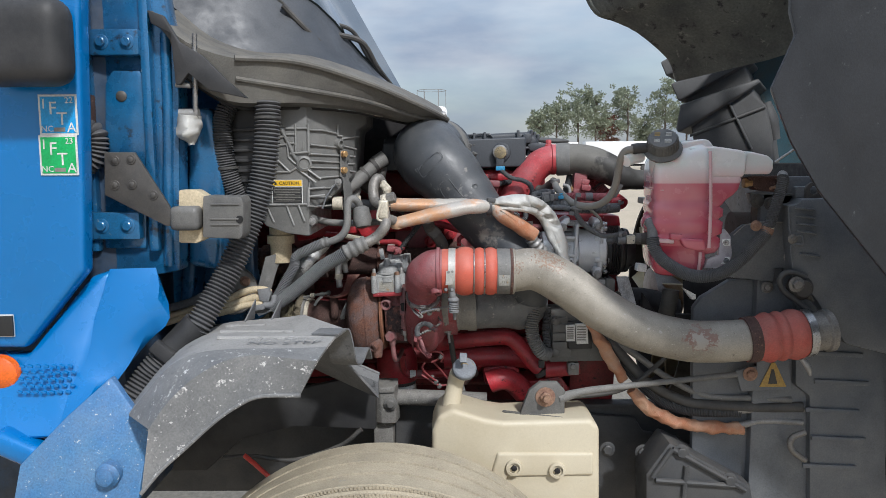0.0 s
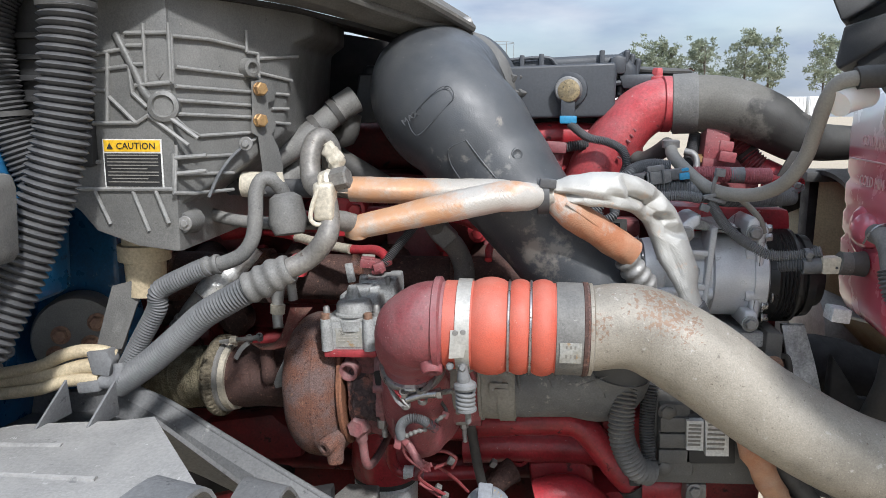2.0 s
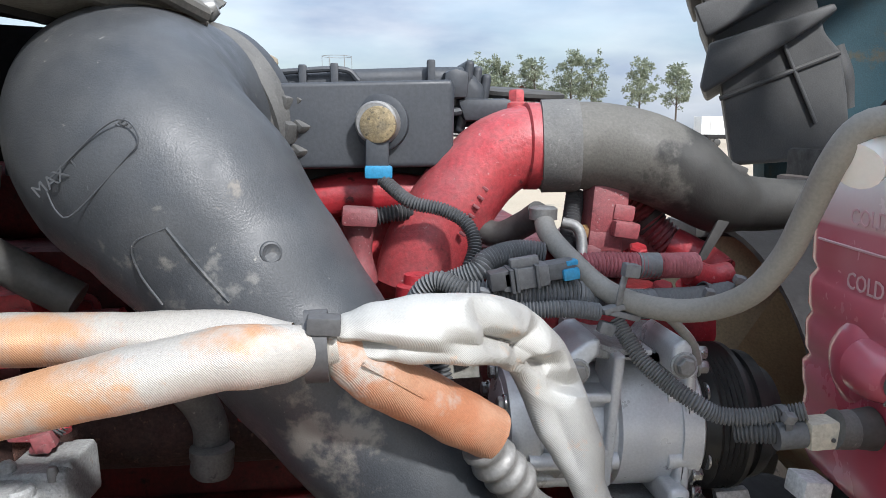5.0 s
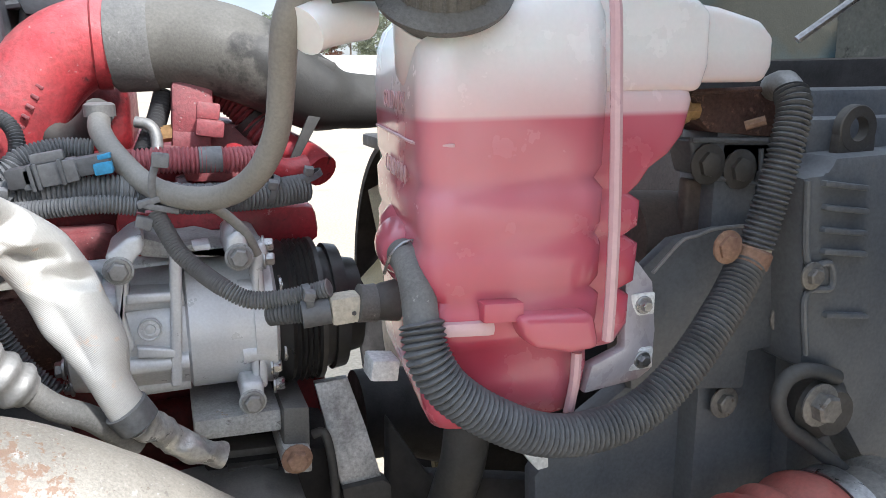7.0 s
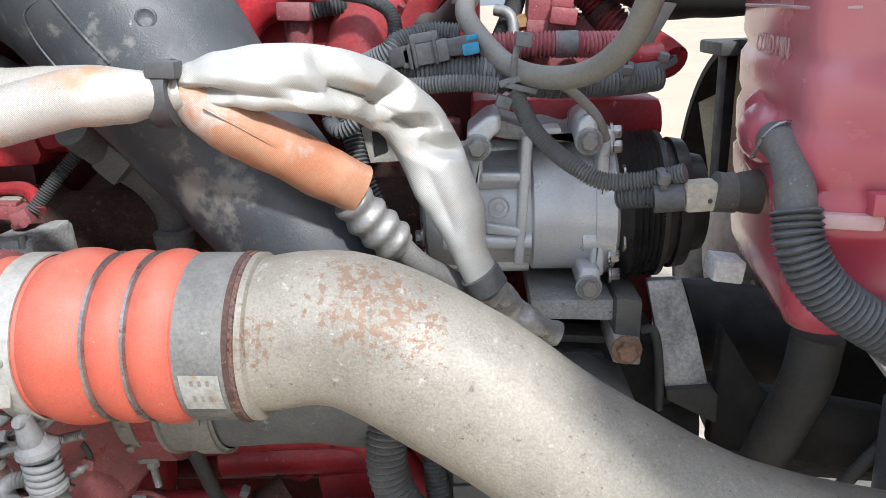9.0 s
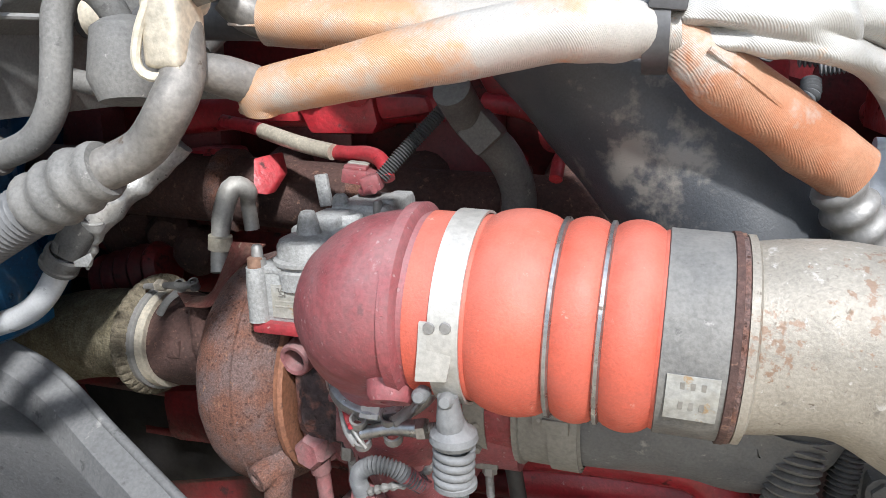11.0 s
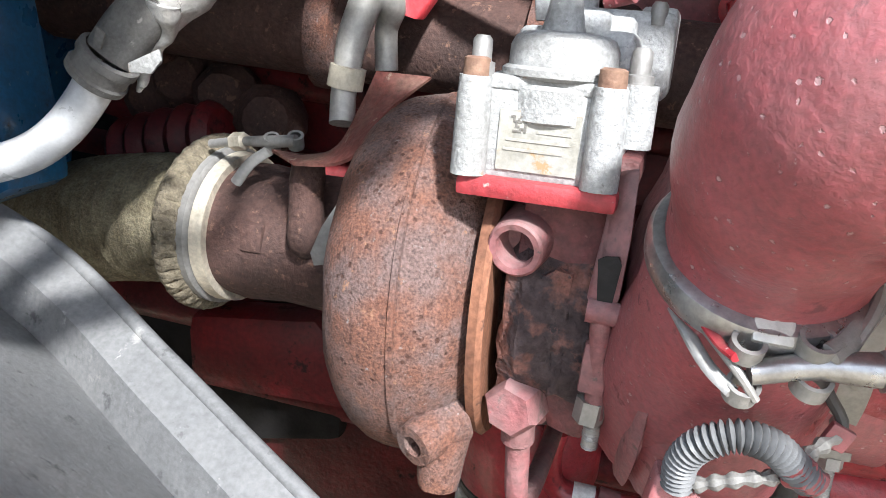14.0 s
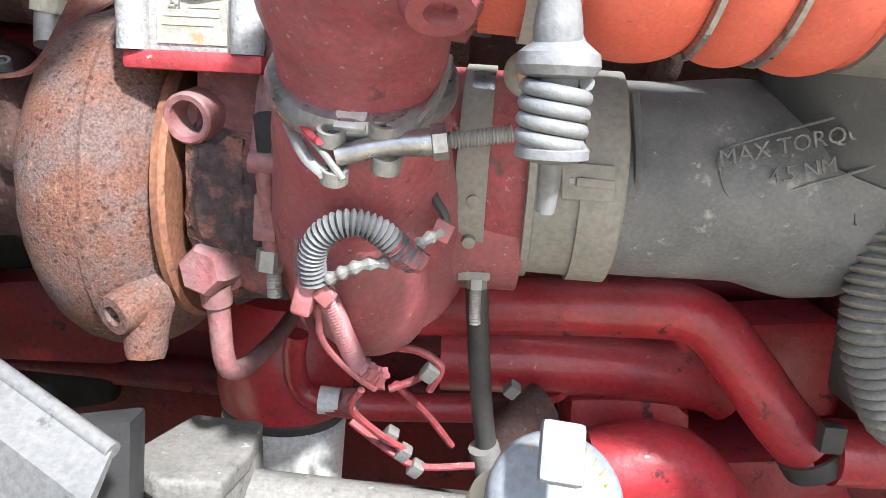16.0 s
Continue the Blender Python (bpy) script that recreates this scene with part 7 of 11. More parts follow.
lb2 = part("data_label", box(B(), at(-0.0015, 0.0035, 0.028), (0.038, 0.001, 0.028), tilt, 0), paper_pale, ac, "faded data label with a square code")
bm = B()
for k, (x, w) in enumerate(((0.007, 0.018), (0.007, 0.016), (0.0, 0.030), (-0.002, 0.028))):
    box(bm, at(x - 0.0015, 0.0028, 0.0375 - k * 0.0045), (w, 0.0006, 0.0012), tilt, 0)
part("print_block", bm, faint_ink, lb2)
bm = B()
rnd = random.Random(5)
for a in range(7):
    for b in range(7):
        if rnd.random() < 0.55:
            box(bm, at(-0.0145 + a * 0.0011, 0.0028, 0.0325 + b * 0.0011), (0.0010, 0.0006, 0.0010), tilt, 0)
part("code_patch", bm, grey_ink, lb2)
cn = part("plug", box(B(), at(0.001, 0.138, 0.110), (0.034, 0.026, 0.014), (0, 6, 8), 0.003), red_dusty, ac, "red painted electrical plug")
part("plug_latch", box(B(), at(-0.002, 0.134, 0.1185), (0.022, 0.016, 0.005), (0, 4, 8), 0.002), red_dusty, cn)
part("plug_pale", box(B(), at(-0.003, 0.142, 0.1215), (0.020, 0.012, 0.002), (0, 4, 8), 0.0008), paper_pale, cn)
part("plug_end", box(B(), at(0.017, 0.126, 0.106), (0.018, 0.022, 0.016), (0, -18, 10), 0.003), red_dusty, cn)
part("plug_ear", tube(B(), [at(0.008, 0.122, 0.098), at(0.024, 0.114, 0.102)], 0.0042, 10), red_dusty, cn)
part("lead", loom(B(), [at(0.024, 0.130, 0.110), at(0.042, 0.142, 0.132), at(0.064, 0.160, 0.158), at(0.085, 0.180, 0.185)], 0.0062, 0.004, 0.0008, 14), conduit_dark, ac, "corrugated black cable")
# U-shaped metal sense line behind the volute
sl = thing("sense_line", (-0.289, 2.130, 1.318), "bright bent metal line rising behind the turbo", "pipe")
part("line", tube(B(), [(-0.287, 2.110, 1.290), (-0.291, 2.120, 1.315), (-0.291, 2.130, 1.347), (-0.285, 2.140, 1.372), (-0.274, 2.150, 1.368), (-0.279, 2.160, 1.350), (-0.276, 2.160, 1.324)], [0.0085, 0.0085, 0.0105, 0.011, 0.010, 0.008, 0.008], 14), clamp_m, sl)
part("sleeve", lathe(B(), (-0.290, 2.120, 1.320), (0.1, 0, 1), [(-0.008, 0.012), (0.006, 0.012)], 14), ivory, sl, "small cream plastic sleeve")


# ---- charge air pipe ----
cp = thing("charge_air_pipe", (0.418, 1.880, 1.252), "weathered aluminium charge air pipe with rust stains", "pipe")
CP = [(0.134, 1.880, 1.366), (0.171, 1.880, 1.367), (0.234, 1.880, 1.370), (0.304, 1.875, 1.335), (0.388, 1.870, 1.276), (0.484, 1.860, 1.225), (0.595, 1.855, 1.197), (0.677, 1.850, 1.194), (0.760, 1.850, 1.199), (0.780, 1.850, 1.200)]
part("pipe", crumple(tube(B(), CP, [0.0515, 0.0515, 0.052, 0.054, 0.053, 0.052, 0.0515, 0.0515, 0.051, 0.051], 44, 0.008), 0.0006, 30), pipe_alu, cp)
ha = (V(CP[1]) - V((0.012, 1.8835, 1.368))).normalized()
h0 = V((0.0, 1.8845, 1.3675))
hose = thing("hump_hose", h0 + ha * 0.07, "orange silicone hump hose joining turbo elbow and pipe", "hose")
def hump(c, w, h):
    return [(c + w * (k / 8 - 0.5), 0.0545 + h * math.sin(math.pi * k / 8) ** 0.7) for k in range(9)]
prof = [(0.000, 0.0535), (0.0005, 0.0550), (0.034, 0.0552)] + hump(0.056, 0.042, 0.0062) + [(0.0785, 0.0552)] + hump(0.0915, 0.024, 0.0045) + [(0.1045, 0.0552)] + hump(0.119, 0.027, 0.005) + [(0.134, 0.0552), (0.172, 0.0550), (0.1725, 0.0535)]
part("body", lathe(B(), h0, ha, prof, 56), silicone, hose)
part("cuff", lathe(B(), h0, ha, [(0.1345, 0.0552), (0.135, 0.0566), (0.171, 0.0564), (0.1715, 0.0550)], 56, caps=False), rubber_grey, hose, "grey dusty cuff of the hose")
for a in (0.0785, 0.1045):
    part("ring", lathe(B(), h0 + ha * a, ha, [(-0.002, 0.0555), (-0.001, 0.0578), (0.001, 0.0578), (0.002, 0.0555)], 56, caps=False), steel, hose, "wire ring between the humps")
st = part("clamp", band(B(), h0 + ha * 0.0245, ha, 0.0560, 0.017, 0.0016, 56), clamp_m, hose, "flat steel clamp with a spring bolt")
part("pipe_bead", lathe(B(), h0 + ha * 0.176, ha, [(-0.003, 0.0515), (-0.002, 0.0565), (0.002, 0.0565), (0.004, 0.052)], 56), pipe_alu, hose)
rows = [[h0 + ha * x + Vector((0, -math.cos(a), -math.sin(a))) * 0.0572 for x in (0.1375, 0.150, 0.1625)] for a in (0.02, 0.14, 0.26, 0.38, 0.50)]
hl = part("hose_label", loft(B(), rows, 0.0006, 1), paper_pale, hose, "faded clear label on the cuff")
for k in range(3):
    part("print_bar", slab(B(), [h0 + ha * (0.144 + 0.005 * k + dx) + Vector((0, -math.cos(a), -math.sin(a))) * 0.0582 for dx, a in ((0, 0.08), (0.0022, 0.08), (0.0022, 0.36), (0, 0.36))], (0, 0.0004, 0), 0), grey_ink, hl)
part("rusty_band", lathe(B(), h0, ha, [(0.1665, 0.0566), (0.167, 0.0576), (0.1705, 0.0576), (0.171, 0.0566)], 56, caps=False), rust_dark, hose)
part("rust_edge", lathe(B(), h0, ha, [(0.168, 0.0563), (0.170, 0.0570), (0.173, 0.0570), (0.175, 0.0535)], 56, caps=False), rust, hose)
part("clamp_tongue", slab(B(), [(0.010, 1.829, 1.376), (0.029, 1.829, 1.377), (0.029, 1.829, 1.361), (0.026, 1.829, 1.343), (0.008, 1.829, 1.341), (0.009, 1.829, 1.356)], (0, -0.002, 0), 0.001), clamp_m, st)
for q in [(0.016, 1.827, 1.373), (0.025, 1.827, 1.374)]:
    part("rivet", lathe(B(), q, (0, -1, 0), [(0, 0.0035), (0.0012, 0.003)], 10), steel_dull, st)
sp = part("spring", tube(B(), [V((0.0275, 1.842, 1.2975)) + Vector((0.0098 * math.cos(a), 0.0098 * math.sin(a), -0.0054 * a / 6.283)) for a in [k * 0.3 for k in range(88)]], 0.0027, 10, 0.0022), spring_m, st, "dusty coil spring of the clamp")
part("spring_cap", lathe(B(), (0.027, 1.842, 1.304), (0.05, 0, -1), [(-0.009, 0.0070), (-0.006, 0.0085), (-0.002, 0.0135), (0.002, 0.0142), (0.005, 0.0125), (0.006, 0.009)], 28), spring_m, sp)
part("spring_foot", lathe(B(), (0.0285, 1.8425, 1.276), (0.05, 0, -1), [(-0.002, 0.010), (0.001, 0.0126), (0.004, 0.0126), (0.006, 0.006)], 28), spring_m, sp)
part("spring_bolt", tube(B(), [(0.024, 1.838, 1.330), (0.0255, 1.840, 1.312), (0.027, 1.842, 1.302), (0.029, 1.845, 1.272), (0.0302, 1.852, 1.262), (0.0306, 1.8555, 1.2515)], [0.0060, 0.0082, 0.0078, 0.0042, 0.0040, 0.0036], 16), spring_m, sp)
for q in ((0.009, 1.833, 1.328), (0.024, 1.833, 1.327)):
    part("pin", lathe(B(), V(q) + Vector((0, 0.010, 0)), (0, -1, 0.15), [(0, 0.0045), (0.010, 0.0046), (0.0125, 0.0030)], 16), spring_m, st)
part("bolt_head", lathe(B(), (0.025, 1.930, 1.300), (-0.15, -1, -0.15), [(0, 0.0105), (0.004, 0.0105), (0.006, 0.0085), (0.0065, 0.0060)], 28), cuff_tan, st)
part("head_hex", bolt(B(), (0.0242, 1.924, 1.299), (-0.15, -1, -0.15), 0.0048, 0.004, 0), bolt_rust, st)

rh = thing("front_hump_hose", (0.815, 1.850, 1.204), "faded red silicone hose with steel clamps at the cooler", "hose")
ra = (V((0.898, 1.850, 1.214)) - V((0.774, 1.850, 1.200))).normalized()
r0 = V((0.743, 1.850, 1.198))
L = (V((0.881, 1.850, 1.213)) - r0).length
part("body", lathe(B(), r0, ra, [(0, 0.0545), (0.26 * L, 0.055)] + [(L * (0.28 + 0.22 * k / 6), 0.056 + 0.006 * math.sin(math.pi * k / 6)) for k in range(7)] + [(L * (0.52 + 0.16 * k / 6), 0.056 + 0.006 * math.sin(math.pi * k / 6)) for k in range(7)] + [(L * (0.7 + 0.3 * k / 6), 0.056 + 0.007 * math.sin(math.pi * k / 6)) for k in range(7)], 44), silicone_old, rh)
part("rust_cuff", lathe(B(), r0, ra, [(-0.002, 0.054), (0.0, 0.0565), (0.025, 0.0565), (0.027, 0.054)], 44, caps=False), rust_dark, rh)
part("clamp", band(B(), r0 + ra * (L + 0.010), ra, 0.056, 0.018, 0.002, 44), steel, rh)
part("clamp_bolt", tube(B(), [(0.870, 1.820, 1.158), (0.887, 1.820, 1.137), (0.894, 1.820, 1.116)], [0.006, 0.008, 0.004], 10), steel_dull, rh)
part("cooler_neck", lathe(B(), r0 + ra * (L - 0.01), ra, [(0, 0.052), (0.03, 0.052), (0.034, 0.047), (0.062, 0.047), (0.066, 0.052), (0.080, 0.052)], 40), line_grey, rh)

# ---- intake duct ----
du = thing("intake_duct", (0.003, 2.000, 1.607), "large black plastic intake duct scuffed with dust", "duct")
DU = [(0.022, 2.282, 1.669), (-0.004, 2.252, 1.659), (-0.032, 2.185, 1.666), (-0.038, 2.120, 1.659), (-0.018, 2.080, 1.632), (0.017, 2.062, 1.600), (0.057, 2.048, 1.550), (0.0965, 2.034, 1.500), (0.136, 2.022, 1.450), (0.175, 2.013, 1.400), (0.209, 2.012, 1.350), (0.228, 2.032, 1.300), (0.224, 2.046, 1.256)]
part("duct", crumple(tube(B(), DU, [0.092, 0.093, 0.094, 0.095, 0.0925, 0.087, 0.0790, 0.0715, 0.0655, 0.0610, 0.058, 0.058, 0.058], 56, 0.008), 0.0007, 25), duct_black, du)
part("dimple", lathe(B(), (0.0857, 1.9775, 1.5736), (0.35, -1, 0.15), [(-0.004, 0.0085), (0.0006, 0.0075), (0.0010, 0.0062), (0.0, 0.0045), (-0.0004, 0.001)], 24), duct_black, du)
bm = B()
tube(bm, [(0.0188, 1.9738, 1.5915), (0.0367, 1.9710, 1.5683), (0.0583, 1.9677, 1.5427)], 0.0012, 8)
tube(bm, [(0.0188, 1.9738, 1.5915), (-0.004, 1.979, 1.580), (-0.002, 1.9826, 1.560), (0.012, 1.982, 1.538)], 0.0009, 8)
part("moulded_ridge", bm, duct_black, du)
bm = B()
tube(bm, [(-0.059, 1.990, 1.621), (-0.021, 1.985, 1.656), (-0.005, 1.984, 1.661), (0.002, 1.982, 1.648), (-0.007, 1.982, 1.636), (-0.042, 1.984, 1.600), (-0.053, 1.986, 1.601), (-0.061, 1.990, 1.617)], 0.0006, 6)
part("label_outline", bm, duct_black, du)
for w, size, q in (("MAX TORQUE", 0.0120, (-0.036, 1.9875, 1.636)), ("4.5 NM", 0.0110, (-0.020, 1.9850, 1.626))):
    text_on("raised_letters", w, size, Matrix.Translation(V(q) + Vector((0, 0.0012, 0))) @ Euler((radians(90), radians(-37), 0)).to_matrix().to_4x4(), duct_black, du)
cb = part("clamp_ring", lathe(B(), (0.0, 2.257, 1.658), (0.641, 0.715, 0.279), [(-0.022, 0.0955), (-0.020, 0.0985), (-0.006, 0.0990), (-0.005, 0.1035), (0.004, 0.1040), (0.005, 0.1000), (0.020, 0.1000), (0.022, 0.095)], 64, caps=False), plastic_dusty, du, "dusty ring joint of the duct")
part("air_box_neck", lathe(B(), (0.0, 2.257, 1.658), (0.641, 0.715, 0.279), [(0.015, 0.097), (0.034, 0.094), (0.040, 0.080), (0.042, 0.0)], 48, caps=False), filter_black, du)
part("clamp_screw", lathe(B(), (-0.015, 2.240, 1.761), (0.8, 0, 0.35), [(-0.02, 0.012), (0.01, 0.014), (0.012, 0.010), (0.02, 0.012), (0.022, 0.012), (0.03, 0.008)], 12), steel_dull, du)
for q in [(0.078, 2.212, 1.680), (0.080, 2.205, 1.655), (0.077, 2.205, 1.632)]:
    part("clip", box(B(), q, (0.024, 0.026, 0.020), (0, 20, -40), 0.003), plastic_dusty, du)
    part("clip_tooth", box(B(), V(q) + Vector((0.014, -0.004, 0.004)), (0.012, 0.016, 0.008), (0, 35, -40), 0.002), plastic_dusty, du)
part("intake_hose", crumple(tube(B(), [V(DU[-1]) + Vector((0.003, -0.006, 0.018)), V(DU[-1]) + Vector((-0.008, 0.002, -0.012)), (0.170, 2.044, 1.250), (0.115, 2.044, 1.246), ic + ia * 0.04, ic + ia * 0.020], [0.060, 0.061, 0.0605, 0.0585, 0.0570, 0.0570], 44, 0.006), 0.0006, 40), duct_dusty, du, "dusty black intake elbow")
part("hose_cuff", lathe(B(), ic + ia * 0.020, ia, [(0, 0.058), (0.001, 0.0600), (0.030, 0.0602), (0.031, 0.0612), (0.046, 0.0612), (0.050, 0.058)], 48, caps=False), cuff_tan, du, "dusty tan rubber cuff")
part("cuff_band", band(B(), ic + ia * 0.057, ia, 0.0605, 0.022, 0.0022, 48), cuff_tan, du)
part("cuff_lip", lathe(B(), ic + ia * 0.018, ia, [(-0.001, 0.0582), (0.0, 0.0628), (0.004, 0.0628), (0.005, 0.060)], 48, caps=False), cuff_tan, du)
part("cuff_buckle", slab(B(), [(0.052, 1.980, 1.258), (0.079, 1.977, 1.259), (0.081, 1.977, 1.240), (0.054, 1.979, 1.239)], (0, -0.003, 0), 0.001), cuff_tan, du)
part("cuff_tongue", box(B(), (0.070, 1.975, 1.249), (0.020, 0.003, 0.005), bev=0.001), cuff_tan, du)
part("buckle_rivet", lathe(B(), (0.058, 1.977, 1.249), (0, -1, 0), [(0, 0.002), (0.0012, 0.0016)], 10), steel_dull, du)
bm = B()
tube(bm, [(0.134, 1.985, 1.266), (0.141, 1.985, 1.250), (0.152, 1.985, 1.246), (0.185, 1.984, 1.259), (0.217, 1.983, 1.274), (0.214, 1.982, 1.290), (0.207, 1.984, 1.299), (0.177, 1.985, 1.289), (0.138, 1.986, 1.273), (0.134, 1.985, 1.266)], 0.0009, 6)
part("moulded_outline", bm, duct_dusty, du)
part("moulded_rib", tube(B(), [(0.089, 2.000, 1.296), (0.093, 1.986, 1.262), (0.097, 1.992, 1.226)], 0.0024, 8), duct_dusty, du)
for w, size, q in (("MAX TORQUE", 0.0125, (0.172, 1.9825, 1.2785)), ("4.5 NM", 0.0115, (0.178, 1.9825, 1.2650))):
    text_on("raised_letters", w, size, Matrix.Translation(q) @ Euler((radians(90), radians(-17), 0)).to_matrix().to_4x4(), duct_dusty, du)
part("dimple", lathe(B(), (0.1185, 1.9865, 1.243), (0, -1, 0), [(-0.003, 0.006), (0.0006, 0.0042), (0.0, 0.0025)], 16), duct_dusty, du)

# air filter housing
af = thing("air_filter_housing", (0.05, 2.4, 1.66), "black plastic air filter housing with a round sensor", "filter housing")
part("body", prism(B(), [(-0.168, 1.689), (0.071, 1.699), (0.237, 1.705), (0.240, 1.696), (0.239, 1.627), (0.232, 1.621), (0.066, 1.618), (-0.177, 1.611)], 2.20, 2.62, 0.014, 3), filter_black, af)
part("lid", prism(B(), [(-0.168, 1.706), (0.067, 1.713), (0.213, 1.720), (0.258, 1.721), (0.278, 1.700), (0.277, 1.677), (0.198, 1.668), (0.059, 1.667), (-0.173, 1.662)], 2.24, 2.66, 0.012, 3), filter_black, af)
part("lid_step", prism(B(), [(0.246, 1.688), (0.301, 1.689), (0.307, 1.680), (0.295, 1.668), (0.254, 1.665)], 2.23, 2.5, 0.006), filter_black, af)
part("lid_dome", prism(B(), [(0.232, 1.699), (0.232, 1.714), (0.244, 1.718), (0.258, 1.715), (0.257, 1.688), (0.232, 1.688)], 2.225, 2.4, 0.006), filter_black, af)
for q in [(0.093, 2.236, 1.690), (0.124, 2.236, 1.692), (0.220, 2.236, 1.697)]:
    part("lid_rib", box(B(), q, (0.008, 0.012, 0.058), (0, 0, 0), 0.002), filter_black, af)
part("lid_edge", tube(B(), [(-0.145, 2.236, 1.664), (0.061, 2.236, 1.668), (0.197, 2.236, 1.670), (0.275, 2.236, 1.679)], 0.0045, 8), filter_black, af)
for q in [(0.104, 2.215, 1.665), (0.218, 2.215, 1.667)]:
    part("lid_clip", box(B(), q, (0.030, 0.010, 0.036), (0, 0, 0), 0.003), filter_black, af)
part("dark_base", prism(B(), [(0.064, 1.619), (0.237, 1.621), (0.245, 1.599), (0.063, 1.601)], 2.24, 2.6, 0.004), void, af)
for k, q in enumerate([(0.256, 2.280, 1.690), (0.267, 2.290, 1.691), (0.279, 2.300, 1.690)]):
    part("end_rib", box(B(), q, (0.010, 0.08, 0.075 - 0.012 * k), (0, 8, 0), 0.006, 3), filter_black, af)
part("lid_ridge", tube(B(), [(0.066, 2.235, 1.711), (0.131, 2.235, 1.715), (0.148, 2.235, 1.704)], 0.003, 8), filter_black, af)
for q in [(0.059, 2.260, 1.588), (0.080, 2.260, 1.589), (0.101, 2.260, 1.589), (0.122, 2.260, 1.590), (0.144, 2.260, 1.591), (0.166, 2.260, 1.592), (0.188, 2.260, 1.592), (0.211, 2.260, 1.593)]:
    part("base_rib", box(B(), q, (0.010, 0.02, 0.028), (0, 20, 0), 0.003), filter_black, af)
part("disc", lathe(B(), (0.324, 2.320, 1.693), (0.05, -0.1, 1), [(0, 0.052), (0.004, 0.056), (0.008, 0.056), (0.010, 0.05)], 36), rubber, af)
sn = thing("pressure_sensor", (0.166, 2.180, 1.662), "round brass-faced sensor on the filter housing", "sensor")
part("socket", lathe(B(), (0.168, 2.200, 1.663), (-0.25, -1, 0.05), [(-0.01, 0.027), (0.004, 0.027), (0.006, 0.022)], 32), filter_black, sn)
part("body", lathe(B(), (0.168, 2.200, 1.662), (-0.25, -1, 0.05), [(0, 0.021), (0.022, 0.020), (0.024, 0.018)], 32), steel_dull, sn)
part("face", lathe(B(), (0.165, 2.178, 1.661), (-0.25, -1, 0.05), [(0, 0.0175), (0.003, 0.0170), (0.004, 0.015)], 32), brass_worn, sn, "worn brass face with stamped marks")
part("plug", box(B(), (0.164, 2.185, 1.633), (0.022, 0.018, 0.032), bev=0.003), filter_black, sn)
part("plug_lock", box(B(), (0.165, 2.180, 1.617), (0.026, 0.014, 0.012), bev=0.002), conn_blue_m, sn, "blue connector lock")
part("lead", loom(B(), [(0.168, 2.180, 1.611), (0.193, 2.160, 1.591), (0.223, 2.150, 1.584), (0.244, 2.140, 1.572), (0.250, 2.130, 1.553), (0.242, 2.120, 1.532)], 0.0058, 0.0042, 0.0008, 12), conduit, sn)

# coolant outlet and top hose
wo = thing("coolant_outlet", (0.261, 2.200, 1.614), "red cast coolant outlet elbow with cast numbers", "coolant elbow")
WO = [(0.206, 2.215, 1.500), (0.216, 2.215, 1.538), (0.242, 2.215, 1.584), (0.273, 2.215, 1.621), (0.303, 2.215, 1.639), (0.327, 2.215, 1.641)]
part("elbow", crumple(tube(B(), WO, [0.046, 0.045, 0.043, 0.041, 0.0405, 0.0405], 36, 0.008), 0.0008, 40), red_mid, wo)
part("flange", lathe(B(), WO[-1], (1, 0, 0), [(-0.016, 0.0405), (-0.014, 0.0435), (-0.002, 0.0435), (0, 0.0405)], 40), red_mid, wo)
part("top_boss", lathe(B(), (0.309, 2.240, 1.678), (0, 0, 1), [(-0.02, 0.017), (0.006, 0.015), (0.008, 0.009)], 18), red_mid, wo)
part("top_bolt", bolt(B(), V((0.309, 2.240, 1.678)) + Vector((0, 0, 0.004)), (0, 0, 1), 0.009, 0.016, 0), red_mid, wo)
bm = B()
for k in range(7):
    box(bm, V((0.244, 2.168, 1.559)) + Vector((0.0045 * k, 0.0015 * k, 0.0085 * k)), (0.007, 0.004, 0.003), (0, 35, 0), 0.001)
part("cast_mark", bm, red_dusty, wo, "row of raised cast marks")
uh = thing("radiator_hose", (0.422, 2.200, 1.634), "half dusty half black rubber top radiator hose", "hose")
UH = [(0.327, 2.215, 1.641), (0.355, 2.210, 1.642), (0.388, 2.205, 1.641), (0.428, 2.200, 1.633), (0.470, 2.200, 1.616), (0.511, 2.200, 1.592), (0.551, 2.210, 1.583), (0.617, 2.220, 1.581), (0.688, 2.230, 1.579)]
part("hose", tube(B(), UH, [0.0435, 0.0435, 0.044, 0.0445, 0.0435, 0.038, 0.029, 0.026, 0.026], 36, 0.008), rubber_half, uh)
part("cuff", lathe(B(), V(UH[0]) + Vector((0.006, 0, 0)), V(UH[1]) - V(UH[0]), [(-0.004, 0.043), (-0.003, 0.0465), (0.030, 0.0465), (0.034, 0.0445)], 40, caps=False), rubber_grey, uh)
part("clip", box(B(), (0.521, 2.180, 1.620), (0.02, 0.012, 0.010), (0, 20, 0), 0.002), rubber, uh)


